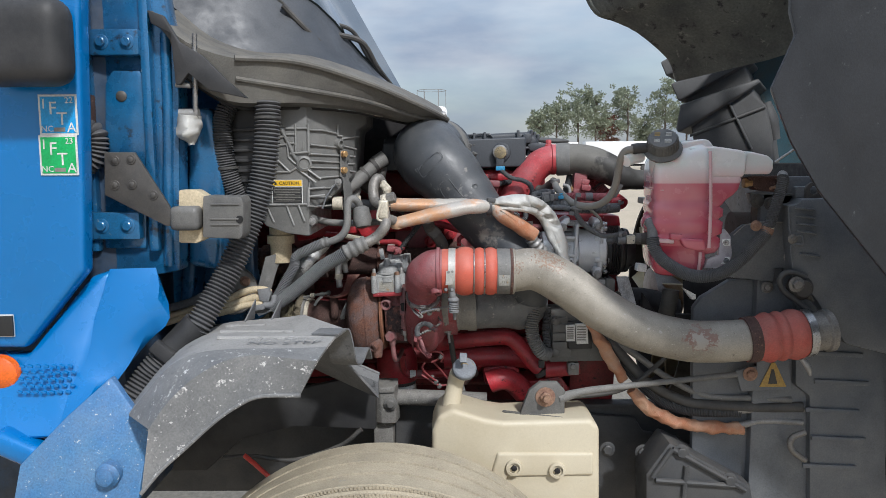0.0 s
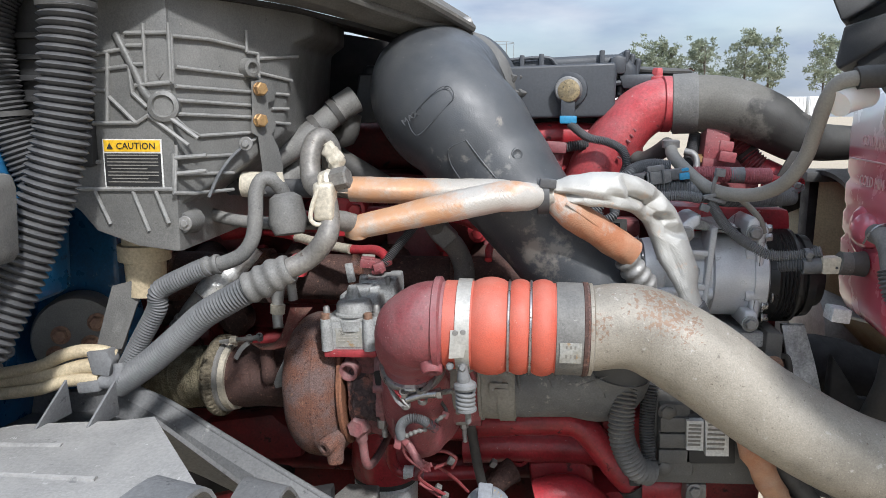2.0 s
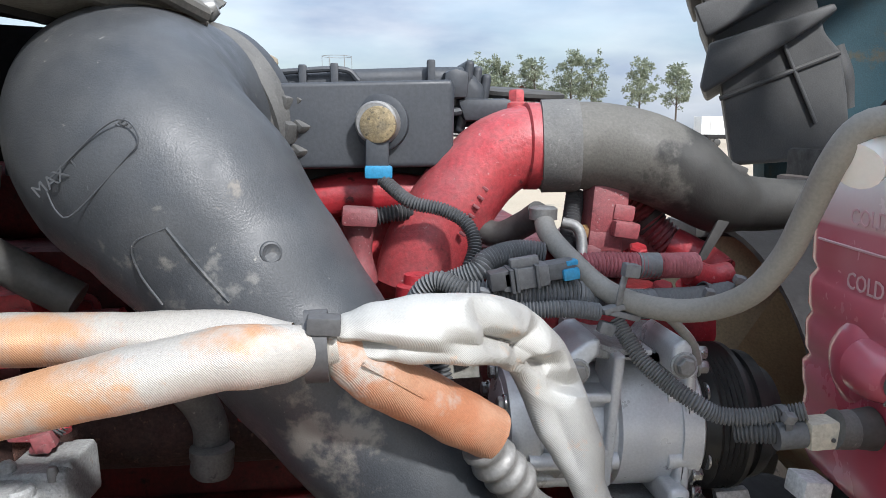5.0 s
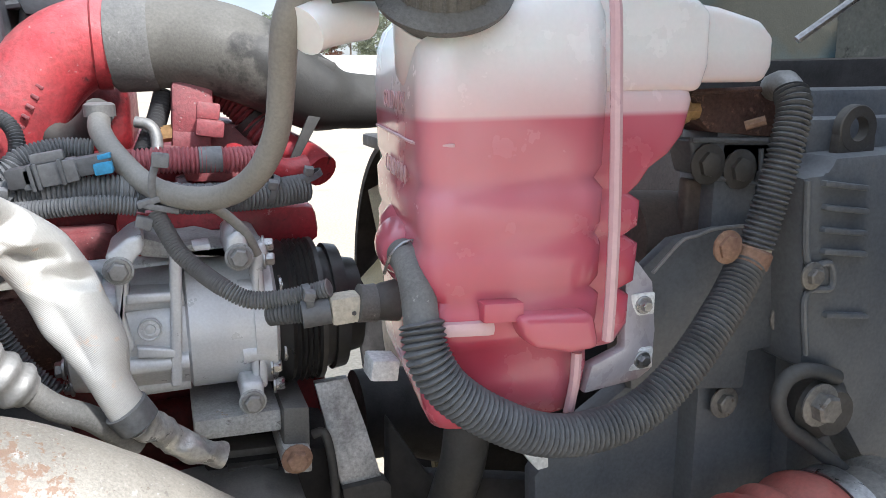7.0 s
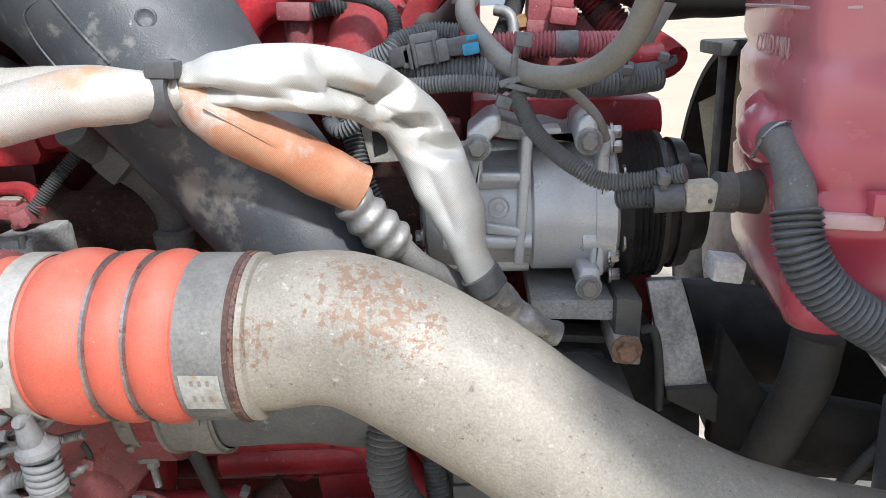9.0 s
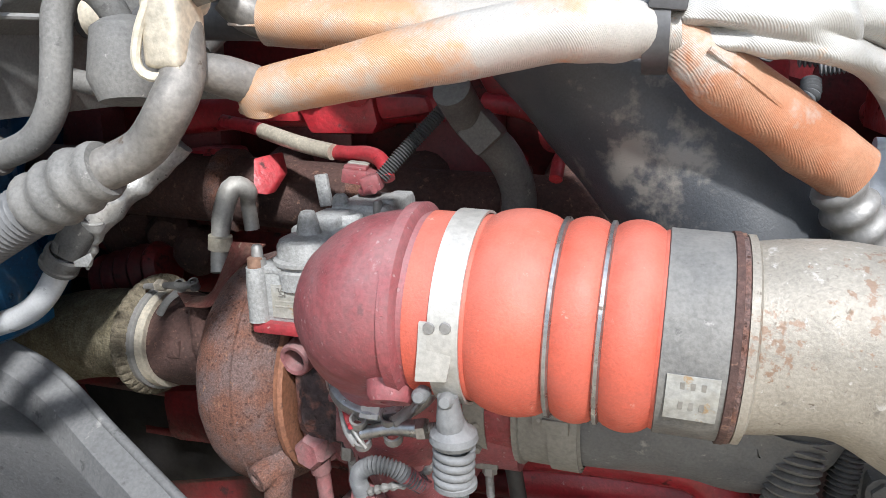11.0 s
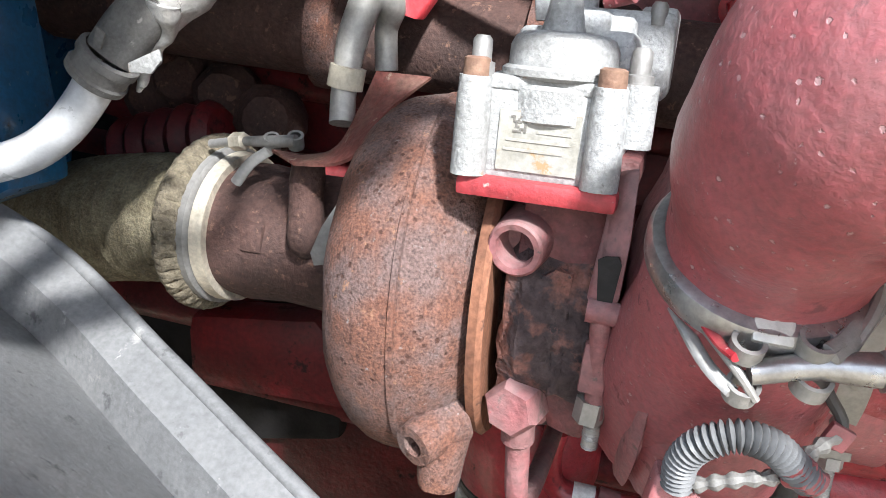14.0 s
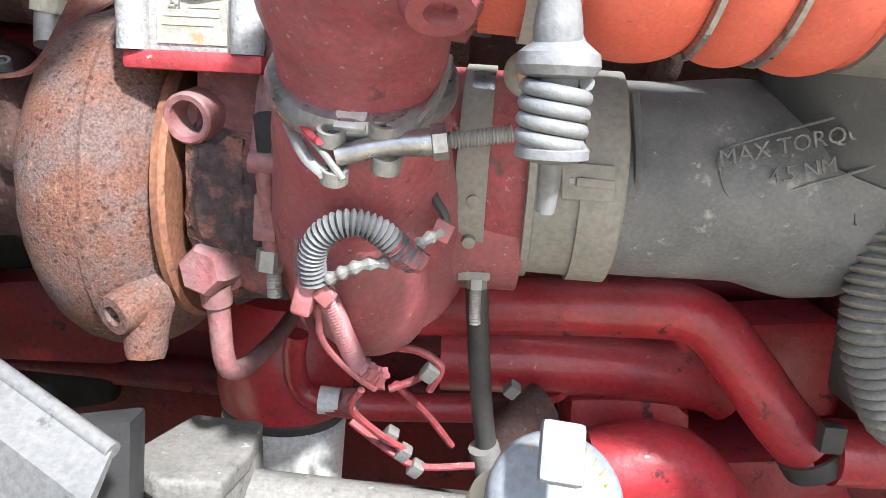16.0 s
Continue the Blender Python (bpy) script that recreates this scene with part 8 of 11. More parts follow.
# ---- air conditioning compressor ----
xl, xr = (0.320, 2.090, 1.395)[0], (0.438, 2.090, 1.390)[0]
KC = Vector((xl, 2.122, 1.389))
kp = thing("ac_compressor", KC, "bare aluminium air conditioning compressor with a black pulley", "compressor")
W = xr - xl
part("body", lathe(B(), KC, (1, 0, 0), [(-0.052, 0.03), (-0.048, 0.044), (-0.01, 0.047), (0.0, 0.050), (0.003, 0.053), (W * 0.42, 0.055), (W * 0.44, 0.0605), (W * 0.98, 0.0615), (W, 0.0595)], 48), alu, kp)
part("front_head", lathe(B(), KC + Vector((W, 0, 0)), (1, 0, 0), [(-0.012, 0.0645), (0.003, 0.0655), (0.006, 0.0655), (0.014, 0.055)], 48), alu, kp)
part("rear_head", lathe(B(), KC, (1, 0, 0), [(-0.05, 0.035), (-0.045, 0.052), (-0.02, 0.0555), (-0.016, 0.05)], 40), alu, kp)
for k in range(6):
    a = k * math.pi / 3 + 0.35
    c = KC + Vector((0, 0.055 * math.cos(a), 0.055 * math.sin(a)))
    part("bolt_boss", tube(B(), [c + Vector((-0.03, 0, 0)), c + Vector((W * 0.42, 0, 0))], 0.0085, 10), alu, kp)
    part("front_boss", tube(B(), [c * 1.0 + Vector((W * 0.80, 0, 0)), c + Vector((W, 0, 0))], 0.0105, 12), alu, kp)
for k in range(6):
    a = k * math.pi / 3 + 0.35
    c = KC + Vector((W + 0.012, 0.059 * math.cos(a), 0.059 * math.sin(a)))
    part("through_bolt", bolt(B(), c, (1, 0, 0), 0.0072, 0.009, 1.3), steel, kp)
    c = KC + Vector((-0.048, 0.047 * math.cos(a), 0.047 * math.sin(a)))
    part("rear_bolt", bolt(B(), c, (-1, 0, 0), 0.0068, 0.008, 1.3), steel, kp)
bm = B()
prism(bm, [(0.3170, 1.4530), (0.3280, 1.4500), (0.3270, 1.4330), (0.3220, 1.4190), (0.3280, 1.3880), (0.3230, 1.3830), (0.3170, 1.4110)], 2.0640, 2.10, 0.003, 3)
prism(bm, [(0.3250, 1.4350), (0.3620, 1.4340), (0.3620, 1.4280), (0.3610, 1.4250), (0.3240, 1.4260)], 2.0625, 2.10, 0.003, 3)
prism(bm, [(0.3290, 1.3900), (0.3590, 1.3840), (0.3600, 1.3800), (0.3590, 1.3760), (0.3290, 1.3800)], 2.0610, 2.10, 0.003, 3)
prism(bm, [(0.3610, 1.4660), (0.3710, 1.4680), (0.3620, 1.3490), (0.3530, 1.3500)], 2.0615, 2.11, 0.003, 3)
part("cast_pad", bm, alu, kp)
part("round_mark", lathe(B(), (0.3405, 2.0660, 1.403), (0, -1, 0.05), [(0.0, 0.0098), (0.0030, 0.0098), (0.0038, 0.0090), (0.0026, 0.0078), (0.0030, 0.0050), (0.0020, 0.0040), (0.0030, 0.0012)], 32), alu, kp, "cast round mark")
for k in range(8):
    a = k * math.pi / 4
    part("mark_stroke", box(B(), (0.3405 + 0.0064 * math.cos(a), 2.0628, 1.403 + 0.0064 * math.sin(a)), (0.0030, 0.0010, 0.0009), (0, -math.degrees(a), 0), 0), alu, kp)
for outline, q in (([(0.3140, 1.4730), (0.3210, 1.4780), (0.3310, 1.4860), (0.3430, 1.4880), (0.3420, 1.4730), (0.3340, 1.4670), (0.3310, 1.4550), (0.3220, 1.4530), (0.3140, 1.4570)], (0.3225, 2.044, 1.460)), ([(0.4060, 1.4790), (0.4150, 1.4860), (0.4220, 1.4800), (0.4250, 1.4630), (0.4220, 1.4540), (0.4150, 1.4510), (0.4080, 1.4540), (0.4050, 1.4650)], (0.4155, 2.044, 1.463)), ([(0.4100, 1.3510), (0.4290, 1.3500), (0.4290, 1.3250), (0.4130, 1.3230), (0.4090, 1.3330)], (0.4185, 2.044, 1.333))):
    ear = part("ear", prism(B(), outline, 2.046, 2.12, 0.006, 3), alu, kp)
    part("seat", lathe(B(), (q[0], 2.047, q[2]), (0, -1, 0), [(0, 0.0118), (0.001, 0.0118), (0.0015, 0.0108)], 24), alu_old, ear)
    part("bolt", bolt(B(), (q[0], 2.0460, q[2]), (0, -1, 0), 0.0080, 0.008, 1.25), steel_dull, ear)
bm = B()
prism(bm, [(0.3370, 1.4820), (0.3690, 1.4700), (0.3850, 1.4720), (0.4070, 1.4640), (0.4170, 1.4760), (0.4390, 1.4710), (0.4340, 1.4560), (0.3680, 1.4580), (0.3360, 1.4630)], 2.075, 2.16, 0.006)
part("upper_mount", bm, alu_old, kp)
part("cap", prism(B(), [(0.3790, 1.4720), (0.3940, 1.4730), (0.3950, 1.4670), (0.3810, 1.4670)], 2.062, 2.09, 0.003), alu, kp)
for q in [(0.4430, 2.0720, 1.4660), (0.4430, 2.0680, 1.4540), (0.4440, 2.0680, 1.3550), (0.4460, 2.0720, 1.3360)]:
    part("flange_bolt", bolt(B(), V(q) + Vector((-0.006, 0, 0)), (1, -0.1, 0), 0.0062, 0.010, 1.35), steel, kp)
part("front_flange", prism(B(), [(0.4300, 1.4670), (0.4380, 1.4710), (0.4410, 1.4610), (0.4360, 1.4470), (0.4370, 1.4160), (0.4320, 1.3780), (0.4350, 1.3550), (0.4340, 1.3370), (0.4220, 1.3370), (0.4210, 1.3610), (0.4260, 1.3790), (0.4270, 1.4170), (0.4260, 1.4440)], 2.062, 2.10, 0.004, 3), alu, kp)
part("sticker", slab(B(), [(0.217, 2.100, 1.473), (0.249, 2.100, 1.473), (0.251, 2.100, 1.440), (0.224, 2.100, 1.439)], (0, 0.001, 0), 0), paper, kp, "scuffed sticker on the red block")
part("sticker_mark", slab(B(), [(0.227, 2.098, 1.468), (0.239, 2.098, 1.467), (0.241, 2.098, 1.450), (0.229, 2.098, 1.446)], (0, 0.001, 0), 0), black_ink, kp)
PX = (0.448, 2.050, 1.400)[0]
part("pulley", lathe(B(), (PX + 0.006, 2.122, 1.389), (1, 0, 0), [(-0.02, 0.052), (0.0, 0.066), (0.004, 0.069)] + [q for k in range(5) for q in ((0.008 + k * 0.005, 0.066), (0.0105 + k * 0.005, 0.069))] + [(0.035, 0.069), (0.036, 0.060), (0.045, 0.058), (0.046, 0.062), (0.058, 0.060), (0.060, 0.048), (0.075, 0.045), (0.076, 0.02)], 56), pulley_m, kp, "black ribbed clutch pulley")
part("coil", lathe(B(), (PX - 0.012, 2.122, 1.389), (1, 0, 0), [(0, 0.052), (0.014, 0.056)], 40), void, kp)
mt = thing("mounting_bracket", (0.410, 2.100, 1.284), "grey steel bracket under the compressor", "bracket")
part("beam", prism(B(), [(0.3680, 1.3160), (0.4440, 1.3160), (0.4440, 1.2940), (0.3680, 1.2970)], 2.06, 2.2, 0.004), alu_old, mt)
part("riser", prism(B(), [(0.4440, 1.3210), (0.4680, 1.3180), (0.4670, 1.2750), (0.4430, 1.2790)], 2.05, 2.16, 0.004), plastic_dusty, mt)
part("foot", prism(B(), [(0.4410, 1.2860), (0.4660, 1.2830), (0.4670, 1.2570), (0.4410, 1.2600)], 2.042, 2.12, 0.004), alu_old, mt)
part("bolt", bolt(B(), (0.4530, 2.042, 1.2740), r=0.0100, h=0.010, washer=1.4), bolt_rust, mt)
part("body", prism(B(), [(0.376, 1.262), (0.448, 1.258), (0.504, 1.246), (0.523, 1.166), (0.373, 1.175)], 2.10, 2.3, 0.01), void, mt)
for k in range(4):
    part("fin", prism(B(), [(p[0], p[1] - k * 0.018) for p in [(0.395, 1.268), (0.442, 1.265), (0.442, 1.257), (0.395, 1.260)]], 2.09, 2.12, 0.002), rubber, mt)
blt = thing("drive_belt", (0.539, 2.200, 1.215), "light grey worn serpentine belt running down from the pulley", "belt")
part("belt", slab(B(), [(0.4830, 2.1050, 1.3160), (0.5160, 2.1050, 1.3170), (0.5310, 2.0950, 1.2640), (0.5430, 2.0850, 1.2110), (0.5020, 2.0850, 1.2090), (0.4930, 2.0950, 1.2610)], (0.0, 0.010, 0), 0.001), belt_steel, blt, "brushed bare metal strip")
part("belt_back", prism(B(), [(0.5000, 1.2130), (0.5430, 1.2150), (0.5510, 1.2070), (0.5550, 1.1720), (0.5010, 1.2010)], 2.078, 2.10, 0.004), rubber, blt)
part("belt_guard", tube(B(), [(0.4750, 2.0850, 1.2730), (0.4850, 2.0830, 1.2750), (0.4900, 2.0800, 1.2590), (0.4930, 2.0780, 1.2260), (0.4940, 2.0780, 1.1920)], 0.0045, 10), rubber, blt)
part("idler", lathe(B(), (0.509, 2.140, 1.155), (1, 0, 0), [(-0.01, 0.05), (0.03, 0.05)], 36), void, blt)

# control module under the charge pipe
em = thing("control_module", (0.326, 2.000, 1.169), "grey metal control module with two white labels", "control module")
part("case", prism(B(), [(0.279, 1.237), (0.422, 1.249), (0.461, 1.229), (0.467, 1.099), (0.289, 1.095)], 2.025, 2.12, 0.006), plastic_dusty, em)
part("face", prism(B(), [(0.292, 1.222), (0.335, 1.223), (0.345, 1.113), (0.294, 1.112)], 2.012, 2.04, 0.005), plastic_dusty, em)
bm = B()
for k in range(3):
    prism(bm, [(p[0], p[1] - 0.024 * k) for p in [(0.293, 1.204), (0.334, 1.205), (0.334, 1.183), (0.294, 1.182)]], 2.006, 2.02, 0.003)
part("ribs", bm, plastic_dusty, em)
for a in ([(0.328, 2.005, 1.203), (0.351, 2.005, 1.204), (0.353, 2.005, 1.160), (0.330, 2.005, 1.160)], [(0.353, 2.000, 1.206), (0.385, 2.000, 1.207), (0.388, 2.000, 1.153), (0.357, 2.000, 1.152)]):
    lb3 = part("label", slab(B(), [(p[0], 2.0, p[2]) for p in a], (0, 0.012, 0), 0.0), white_ink, em)
    x0, x1, zt, zb = a[0][0], a[1][0], a[0][2], a[2][2]
    for k in range(6):
        part("print_bar", box(B(), ((x0 + x1) / 2, 1.9992, zt - (k + 1) * (zt - zb) / 7.5), ((x1 - x0) * 0.75, 0.0006, 0.003), bev=0), grey_ink, lb3)
part("label_back", prism(B(), [(0.324, 1.209), (0.396, 1.212), (0.402, 1.136), (0.328, 1.133)], 2.012, 2.03, 0.003), plastic, em)
for q in [(0.303, 2.012, 1.211), (0.302, 2.012, 1.128)]:
    part("bolt", bolt(B(), q, r=0.010, h=0.008, washer=1.3), plastic_dusty, em)
part("lug", box(B(), (0.356, 2.050, 1.074), (0.03, 0.03, 0.035), bev=0.004), steel_dull, em)
part("lug_bolt", bolt(B(), (0.353, 2.033, 1.082), r=0.0085, h=0.008, washer=1.4), steel_dull, em)
eh = thing("module_harness", (0.241, 2.000, 1.197), "grey corrugated harness looping to the control module", "harness")
part("loom", loom(B(), [(0.251, 2.020, 1.279), (0.240, 2.000, 1.236), (0.238, 1.990, 1.181), (0.258, 1.990, 1.137), (0.282, 2.000, 1.123)], 0.0165, 0.0085, 0.0016, 16), rubber_grey, eh)
part("tail", loom(B(), [(0.283, 2.030, 1.247), (0.277, 2.020, 1.190), (0.281, 2.010, 1.134)], 0.010, 0.006, 0.001, 12), conduit_dark, eh)


# ---- surge tank ----
def tank_material():
    """Milky plastic, tinted by the coolant below the level."""
    m = mat("milky_tank_plastic", (0.78, 0.765, 0.75), 0.25, 0.0, (0.73, 0.71, 0.695), 5, dust=0.0, bump=0.02, fine=0.02, coat=0.4, rough_var=0.06)
    n, l = m.node_tree.nodes, m.node_tree.links
    p = n["Principled BSDF"]
    base = p.inputs["Base Color"].links[0].from_socket
    co = n.new("ShaderNodeTexCoord")
    sep = n.new("ShaderNodeSeparateXYZ")
    l.new(co.outputs["Object"], sep.inputs["Vector"])
    lev = n.new("ShaderNodeMapRange")
    lev.inputs["From Min"].default_value, lev.inputs["From Max"].default_value = LEVEL + 0.0025, LEVEL - 0.0015
    l.new(sep.outputs["Z"], lev.inputs["Value"])
    nz = n.new("ShaderNodeTexNoise")
    nz.inputs["Scale"].default_value, nz.inputs["Detail"].default_value = 8.0, 2.0
    l.new(co.outputs["Object"], nz.inputs["Vector"])
    pink = n.new("ShaderNodeMix")
    pink.data_type = "RGBA"
    pink.inputs["A"].default_value, pink.inputs["B"].default_value = (0.46, 0.062, 0.100, 1), (0.56, 0.205, 0.245, 1)
    veil = n.new("ShaderNodeMapRange")
    veil.inputs["From Min"].default_value, veil.inputs["From Max"].default_value = 0.32, 0.68
    l.new(nz.outputs["Fac"], veil.inputs["Value"])
    l.new(veil.outputs["Result"], pink.inputs["Factor"])
    film = n.new("ShaderNodeMapRange")
    film.inputs["From Min"].default_value, film.inputs["From Max"].default_value = LEVEL + 0.045, LEVEL - 0.002
    film.inputs["To Max"].default_value = 0.62
    l.new(sep.outputs["Z"], film.inputs["Value"])
    stain = n.new("ShaderNodeMix")
    stain.data_type = "RGBA"
    l.new(film.outputs["Result"], stain.inputs["Factor"])
    l.new(base, stain.inputs["A"])
    stain.inputs["B"].default_value = (0.60, 0.24, 0.25, 1)
    mx = n.new("ShaderNodeMix")
    mx.data_type = "RGBA"
    l.new(lev.outputs["Result"], mx.inputs["Factor"])
    l.new(stain.outputs["Result"], mx.inputs["A"])
    l.new(pink.outputs["Result"], mx.inputs["B"])
    l.new(mx.outputs["Result"], p.inputs["Base Color"])
    p.inputs["Subsurface Weight"].default_value = 0.45
    p.inputs["Subsurface Radius"].default_value = (0.045, 0.025, 0.022)
    return m


LEVEL = (0.559, 1.860, 1.581)[2]
tank_m = tank_material()
stk = thing("surge_tank", (0.608, 1.950, 1.465), "translucent coolant tank filled with pink coolant", "coolant tank")
def left_x(y):
    """The tank's leaning left face."""
    return 0.515 + 0.135 * (y - 1.86)


def ring_loft(rows, xl, slant, yb, rad, rise=0.0):
    """A moulded hollow body: rounded plan outlines (z, inset, right x, front y) lofted upwards, with a leaning side."""
    bm = B()
    rings = []
    for z, ins, xr, yf in rows:
        y0, y1 = yf + ins, yb - ins
        cor = [(xl + ins + slant * (y0 - 1.86), y0), (xr - ins, y0), (xr - ins, y1), (xl + ins + slant * (y1 - 1.86), y1)]
        ring = []
        for k in range(4):
            p, a, b = (Vector(cor[j]) for j in (k, k - 1, (k + 1) % 4))
            u, w = (a - p).normalized(), (b - p).normalized()
            r = min(rad, (a - p).length * 0.45, (b - p).length * 0.45)
            for j in range(7):
                s = j / 6
                q = (p + u * r) * (1 - s) ** 2 + p * 2 * s * (1 - s) + (p + w * r) * s * s
                ring.append(bm.verts.new((q.x, q.y, z + rise * max(0.0, z - 1.60) * (q.x - 0.58))))
        rings.append(ring)
    n = len(rings[0])
    for lo, hi in zip(rings, rings[1:]):
        for k in range(n):
            bm.faces.new((lo[k], lo[(k + 1) % n], hi[(k + 1) % n], hi[k]))
    bm.faces.new(rings[0][::-1])
    bm.faces.new(rings[-1])
    bmesh.ops.recalc_face_normals(bm, faces=bm.faces)
    return bm


FY = 1.8670
waves = ((1.426, 0.003), (1.434, 0.001), (1.452, 0.0), (1.459, 0.0044), (1.467, 0.0006), (1.490, 0.0), (1.498, 0.0030), (1.506, 0.0006), (1.530, 0.0), (1.538, 0.0044), (1.547, 0.0008), (1.600, 0.0), (1.636, 0.002), (1.652, 0.007), (1.662, 0.018), (1.667, 0.045))
main = [(1.349, 0.036, 0.656, 1.874), (1.352, 0.022, 0.656, 1.874), (1.360, 0.010, 0.656, 1.874), (1.374, 0.004, 0.656, 1.874), (1.396, 0.0015, 0.656, 1.874), (1.421, 0.003, 0.656, 1.874)] + [(z, i, 0.658, FY) for z, i in waves]
part("tank", ring_loft(main, left_x(1.86), 0.135, 2.098, 0.024, 4.5), tank_m, stk, sharp=70)
side = ((1.405, 0.668, 0.012), (1.410, 0.682, 0.004), (1.425, 0.6875, 0.001), (1.446, 0.688, 0.001), (1.452, 0.682, 0.003), (1.458, 0.690, 0.0), (1.486, 0.692, 0.0), (1.493, 0.685, 0.003), (1.500, 0.691, 0.0), (1.518, 0.692, 0.0), (1.524, 0.687, 0.003), (1.531, 0.692, 0.001), (1.542, 0.700, 0.001), (1.552, 0.714, 0.0), (1.566, 0.726, 0.0), (1.590, 0.733, 0.0), (1.600, 0.733, 0.001), (1.606, 0.728, 0.006))
part("tank_side", ring_loft([(z, i, x, 1.8765 + max(0.0, z - 1.585) * 0.25) for z, x, i in side], 0.630, 0.0, 2.045, 0.014), tank_m, stk, sharp=70)
part("tank_shoulder", prism(B(), [(0.60, 1.596), (0.736, 1.596), (0.742, 1.615), (0.742, 1.652), (0.730, 1.661), (0.662, 1.671), (0.60, 1.668)], 1.8780, 2.0, 0.012, 5), tank_m, stk)
part("tank_handle", prism(B(), [(0.70, 1.602), (0.806, 1.602), (0.813, 1.614), (0.813, 1.636), (0.799, 1.648), (0.760, 1.657), (0.70, 1.664)], 1.892, 2.0, 0.014, 5), tank_m, stk, "rounded arm of the tank above the bracket")
part("tank_crown", prism(B(), [(0.545, 1.630), (0.560, 1.664), (0.585, 1.682), (0.640, 1.689), (0.652, 1.686), (0.664, 1.671), (0.70, 1.655), (0.70, 1.630)], 1.888, 2.020, 0.016, 5), tank_m, stk)
part("level_line", tube(B(), [(left_x(y) - 0.0003, y, z) for y, z in ((2.07, 1.5665), (1.945, 1.566), (1.905, 1.5655))] + [(0.5235, 1.877, 1.5655), (0.538, 1.8664, 1.5655)], 0.0012, 6), ivory_seam, stk)
part("notch", prism(B(), [(0.556, 1.460), (0.586, 1.458), (0.587, 1.444), (0.556, 1.446)], 1.8590, 1.88, 0.002), tank_m, stk)
part("seam_flange", tube(B(), [(0.642, 1.852, 1.658), (0.643, 1.850, 1.643), (0.645, 1.848, 1.579), (0.647, 1.848, 1.515), (0.647, 1.848, 1.466), (0.647, 1.850, 1.426)], 0.0042, 8), ivory_seam, stk, "pale moulded seam")
part("lower_seam", tube(B(), [(0.632, 1.866, 1.413), (0.631, 1.866, 1.391), (0.631, 1.874, 1.361)], 0.0040, 8), ivory_seam, stk)
part("lower_ledge", prism(B(), [(0.579, 1.450), (0.638, 1.446), (0.644, 1.419), (0.620, 1.418), (0.592, 1.425), (0.582, 1.436)], 1.852, 1.90, 0.008, 3), tank_m, stk)
part("ledge_lip", prism(B(), [(0.527, 1.4480), (0.567, 1.4455), (0.567, 1.4345), (0.529, 1.4375)], 1.863, 1.885, 0.004), ivory_seam, stk, "pale moulded lip")
part("neck_bulge", crumple(lathe(B(), (0.548, 1.995, 1.476), (-1, -0.12, 0.02), [(-0.02, 0.040), (0.0, 0.040), (0.010, 0.036), (0.018, 0.026), (0.021, 0.010)], 36, lump=None), 0.0015, 40), tank_m, stk)
part("neck_boss", lathe(B(), (0.531, 1.955, 1.479), (-0.30, -1, 0.05), [(-0.03, 0.024), (-0.008, 0.022), (0.006, 0.0185), (0.014, 0.0155), (0.017, 0.012)], 30), tank_m, stk)
for z, w in ((1.5905, "COLD MAX"), (1.5396, "COLD MIN")):
    text_on("raised_letters", w, 0.0195, Matrix.Translation((left_x(1.972) - 0.0004, 1.972, z)) @ Euler((radians(90), 0, radians(-97.7))).to_matrix().to_4x4(), ivory_seam, stk)
part("white_tab", box(B(), (0.533, 2.040, 1.352), (0.026, 0.030, 0.020), (0, 8, 0), 0.003), white, stk, "small white plastic tab")
part("lower_fin", slab(B(), [(0.614, 1.930, 1.314), (0.646, 1.930, 1.297), (0.647, 1.930, 1.285), (0.637, 1.930, 1.284)], (0, 0.02, 0), 0.001), white, stk)
fl = part("mount_flange", slab(B(), [(0.687, 1.890, 1.463), (0.700, 1.895, 1.469), (0.716, 1.895, 1.450), (0.721, 1.895, 1.409), (0.719, 1.895, 1.376), (0.706, 1.895, 1.369), (0.648, 1.880, 1.372), (0.654, 1.880, 1.394), (0.682, 1.880, 1.404)], (0, 0.012, 0), 0.003), flange_clear, stk, "clear plastic mounting flange")
for q in [(0.702, 1.889, 1.435), (0.703, 1.889, 1.390)]:
    part("pad", box(B(), q, (0.022, 0.004, 0.018), bev=0.002), white, fl)
    part("bolt", bolt(B(), (q[0], q[1] - 0.002, q[2]), r=0.0048, h=0.007, washer=1.5), steel, fl)
cd = Vector((-0.22, -0.65, 0.73)).normalized()
cc = V((0.550, 1.895, 1.663)) + cd * 0.010 + Vector((-0.008, 0, -0.004))
cap = part("cap", lathe(B(), cc, cd, [(-0.030, 0.032), (-0.012, 0.034), (-0.006, 0.045), (-0.001, 0.0465), (0.001, 0.044), (0.006, 0.037), (0.030, 0.035), (0.034, 0.032), (0.035, 0.022)], 48), plastic_dusty, stk, "black ribbed pressure cap with pictograms")
g0 = cd.cross(Vector((0, 0, 1))).normalized()
g1 = cd.cross(g0)
bm = B()
for k in range(28):
    a = 2 * math.pi * k / 28
    d = g0 * math.cos(a) + g1 * math.sin(a)
    tube(bm, [cc + cd * 0.007 + d * 0.037, cc + cd * 0.031 + d * 0.035], 0.0018, 6, 0.02)
tagged(part("grip_ribs", bm, plastic_dusty, cap), kind="stuff")
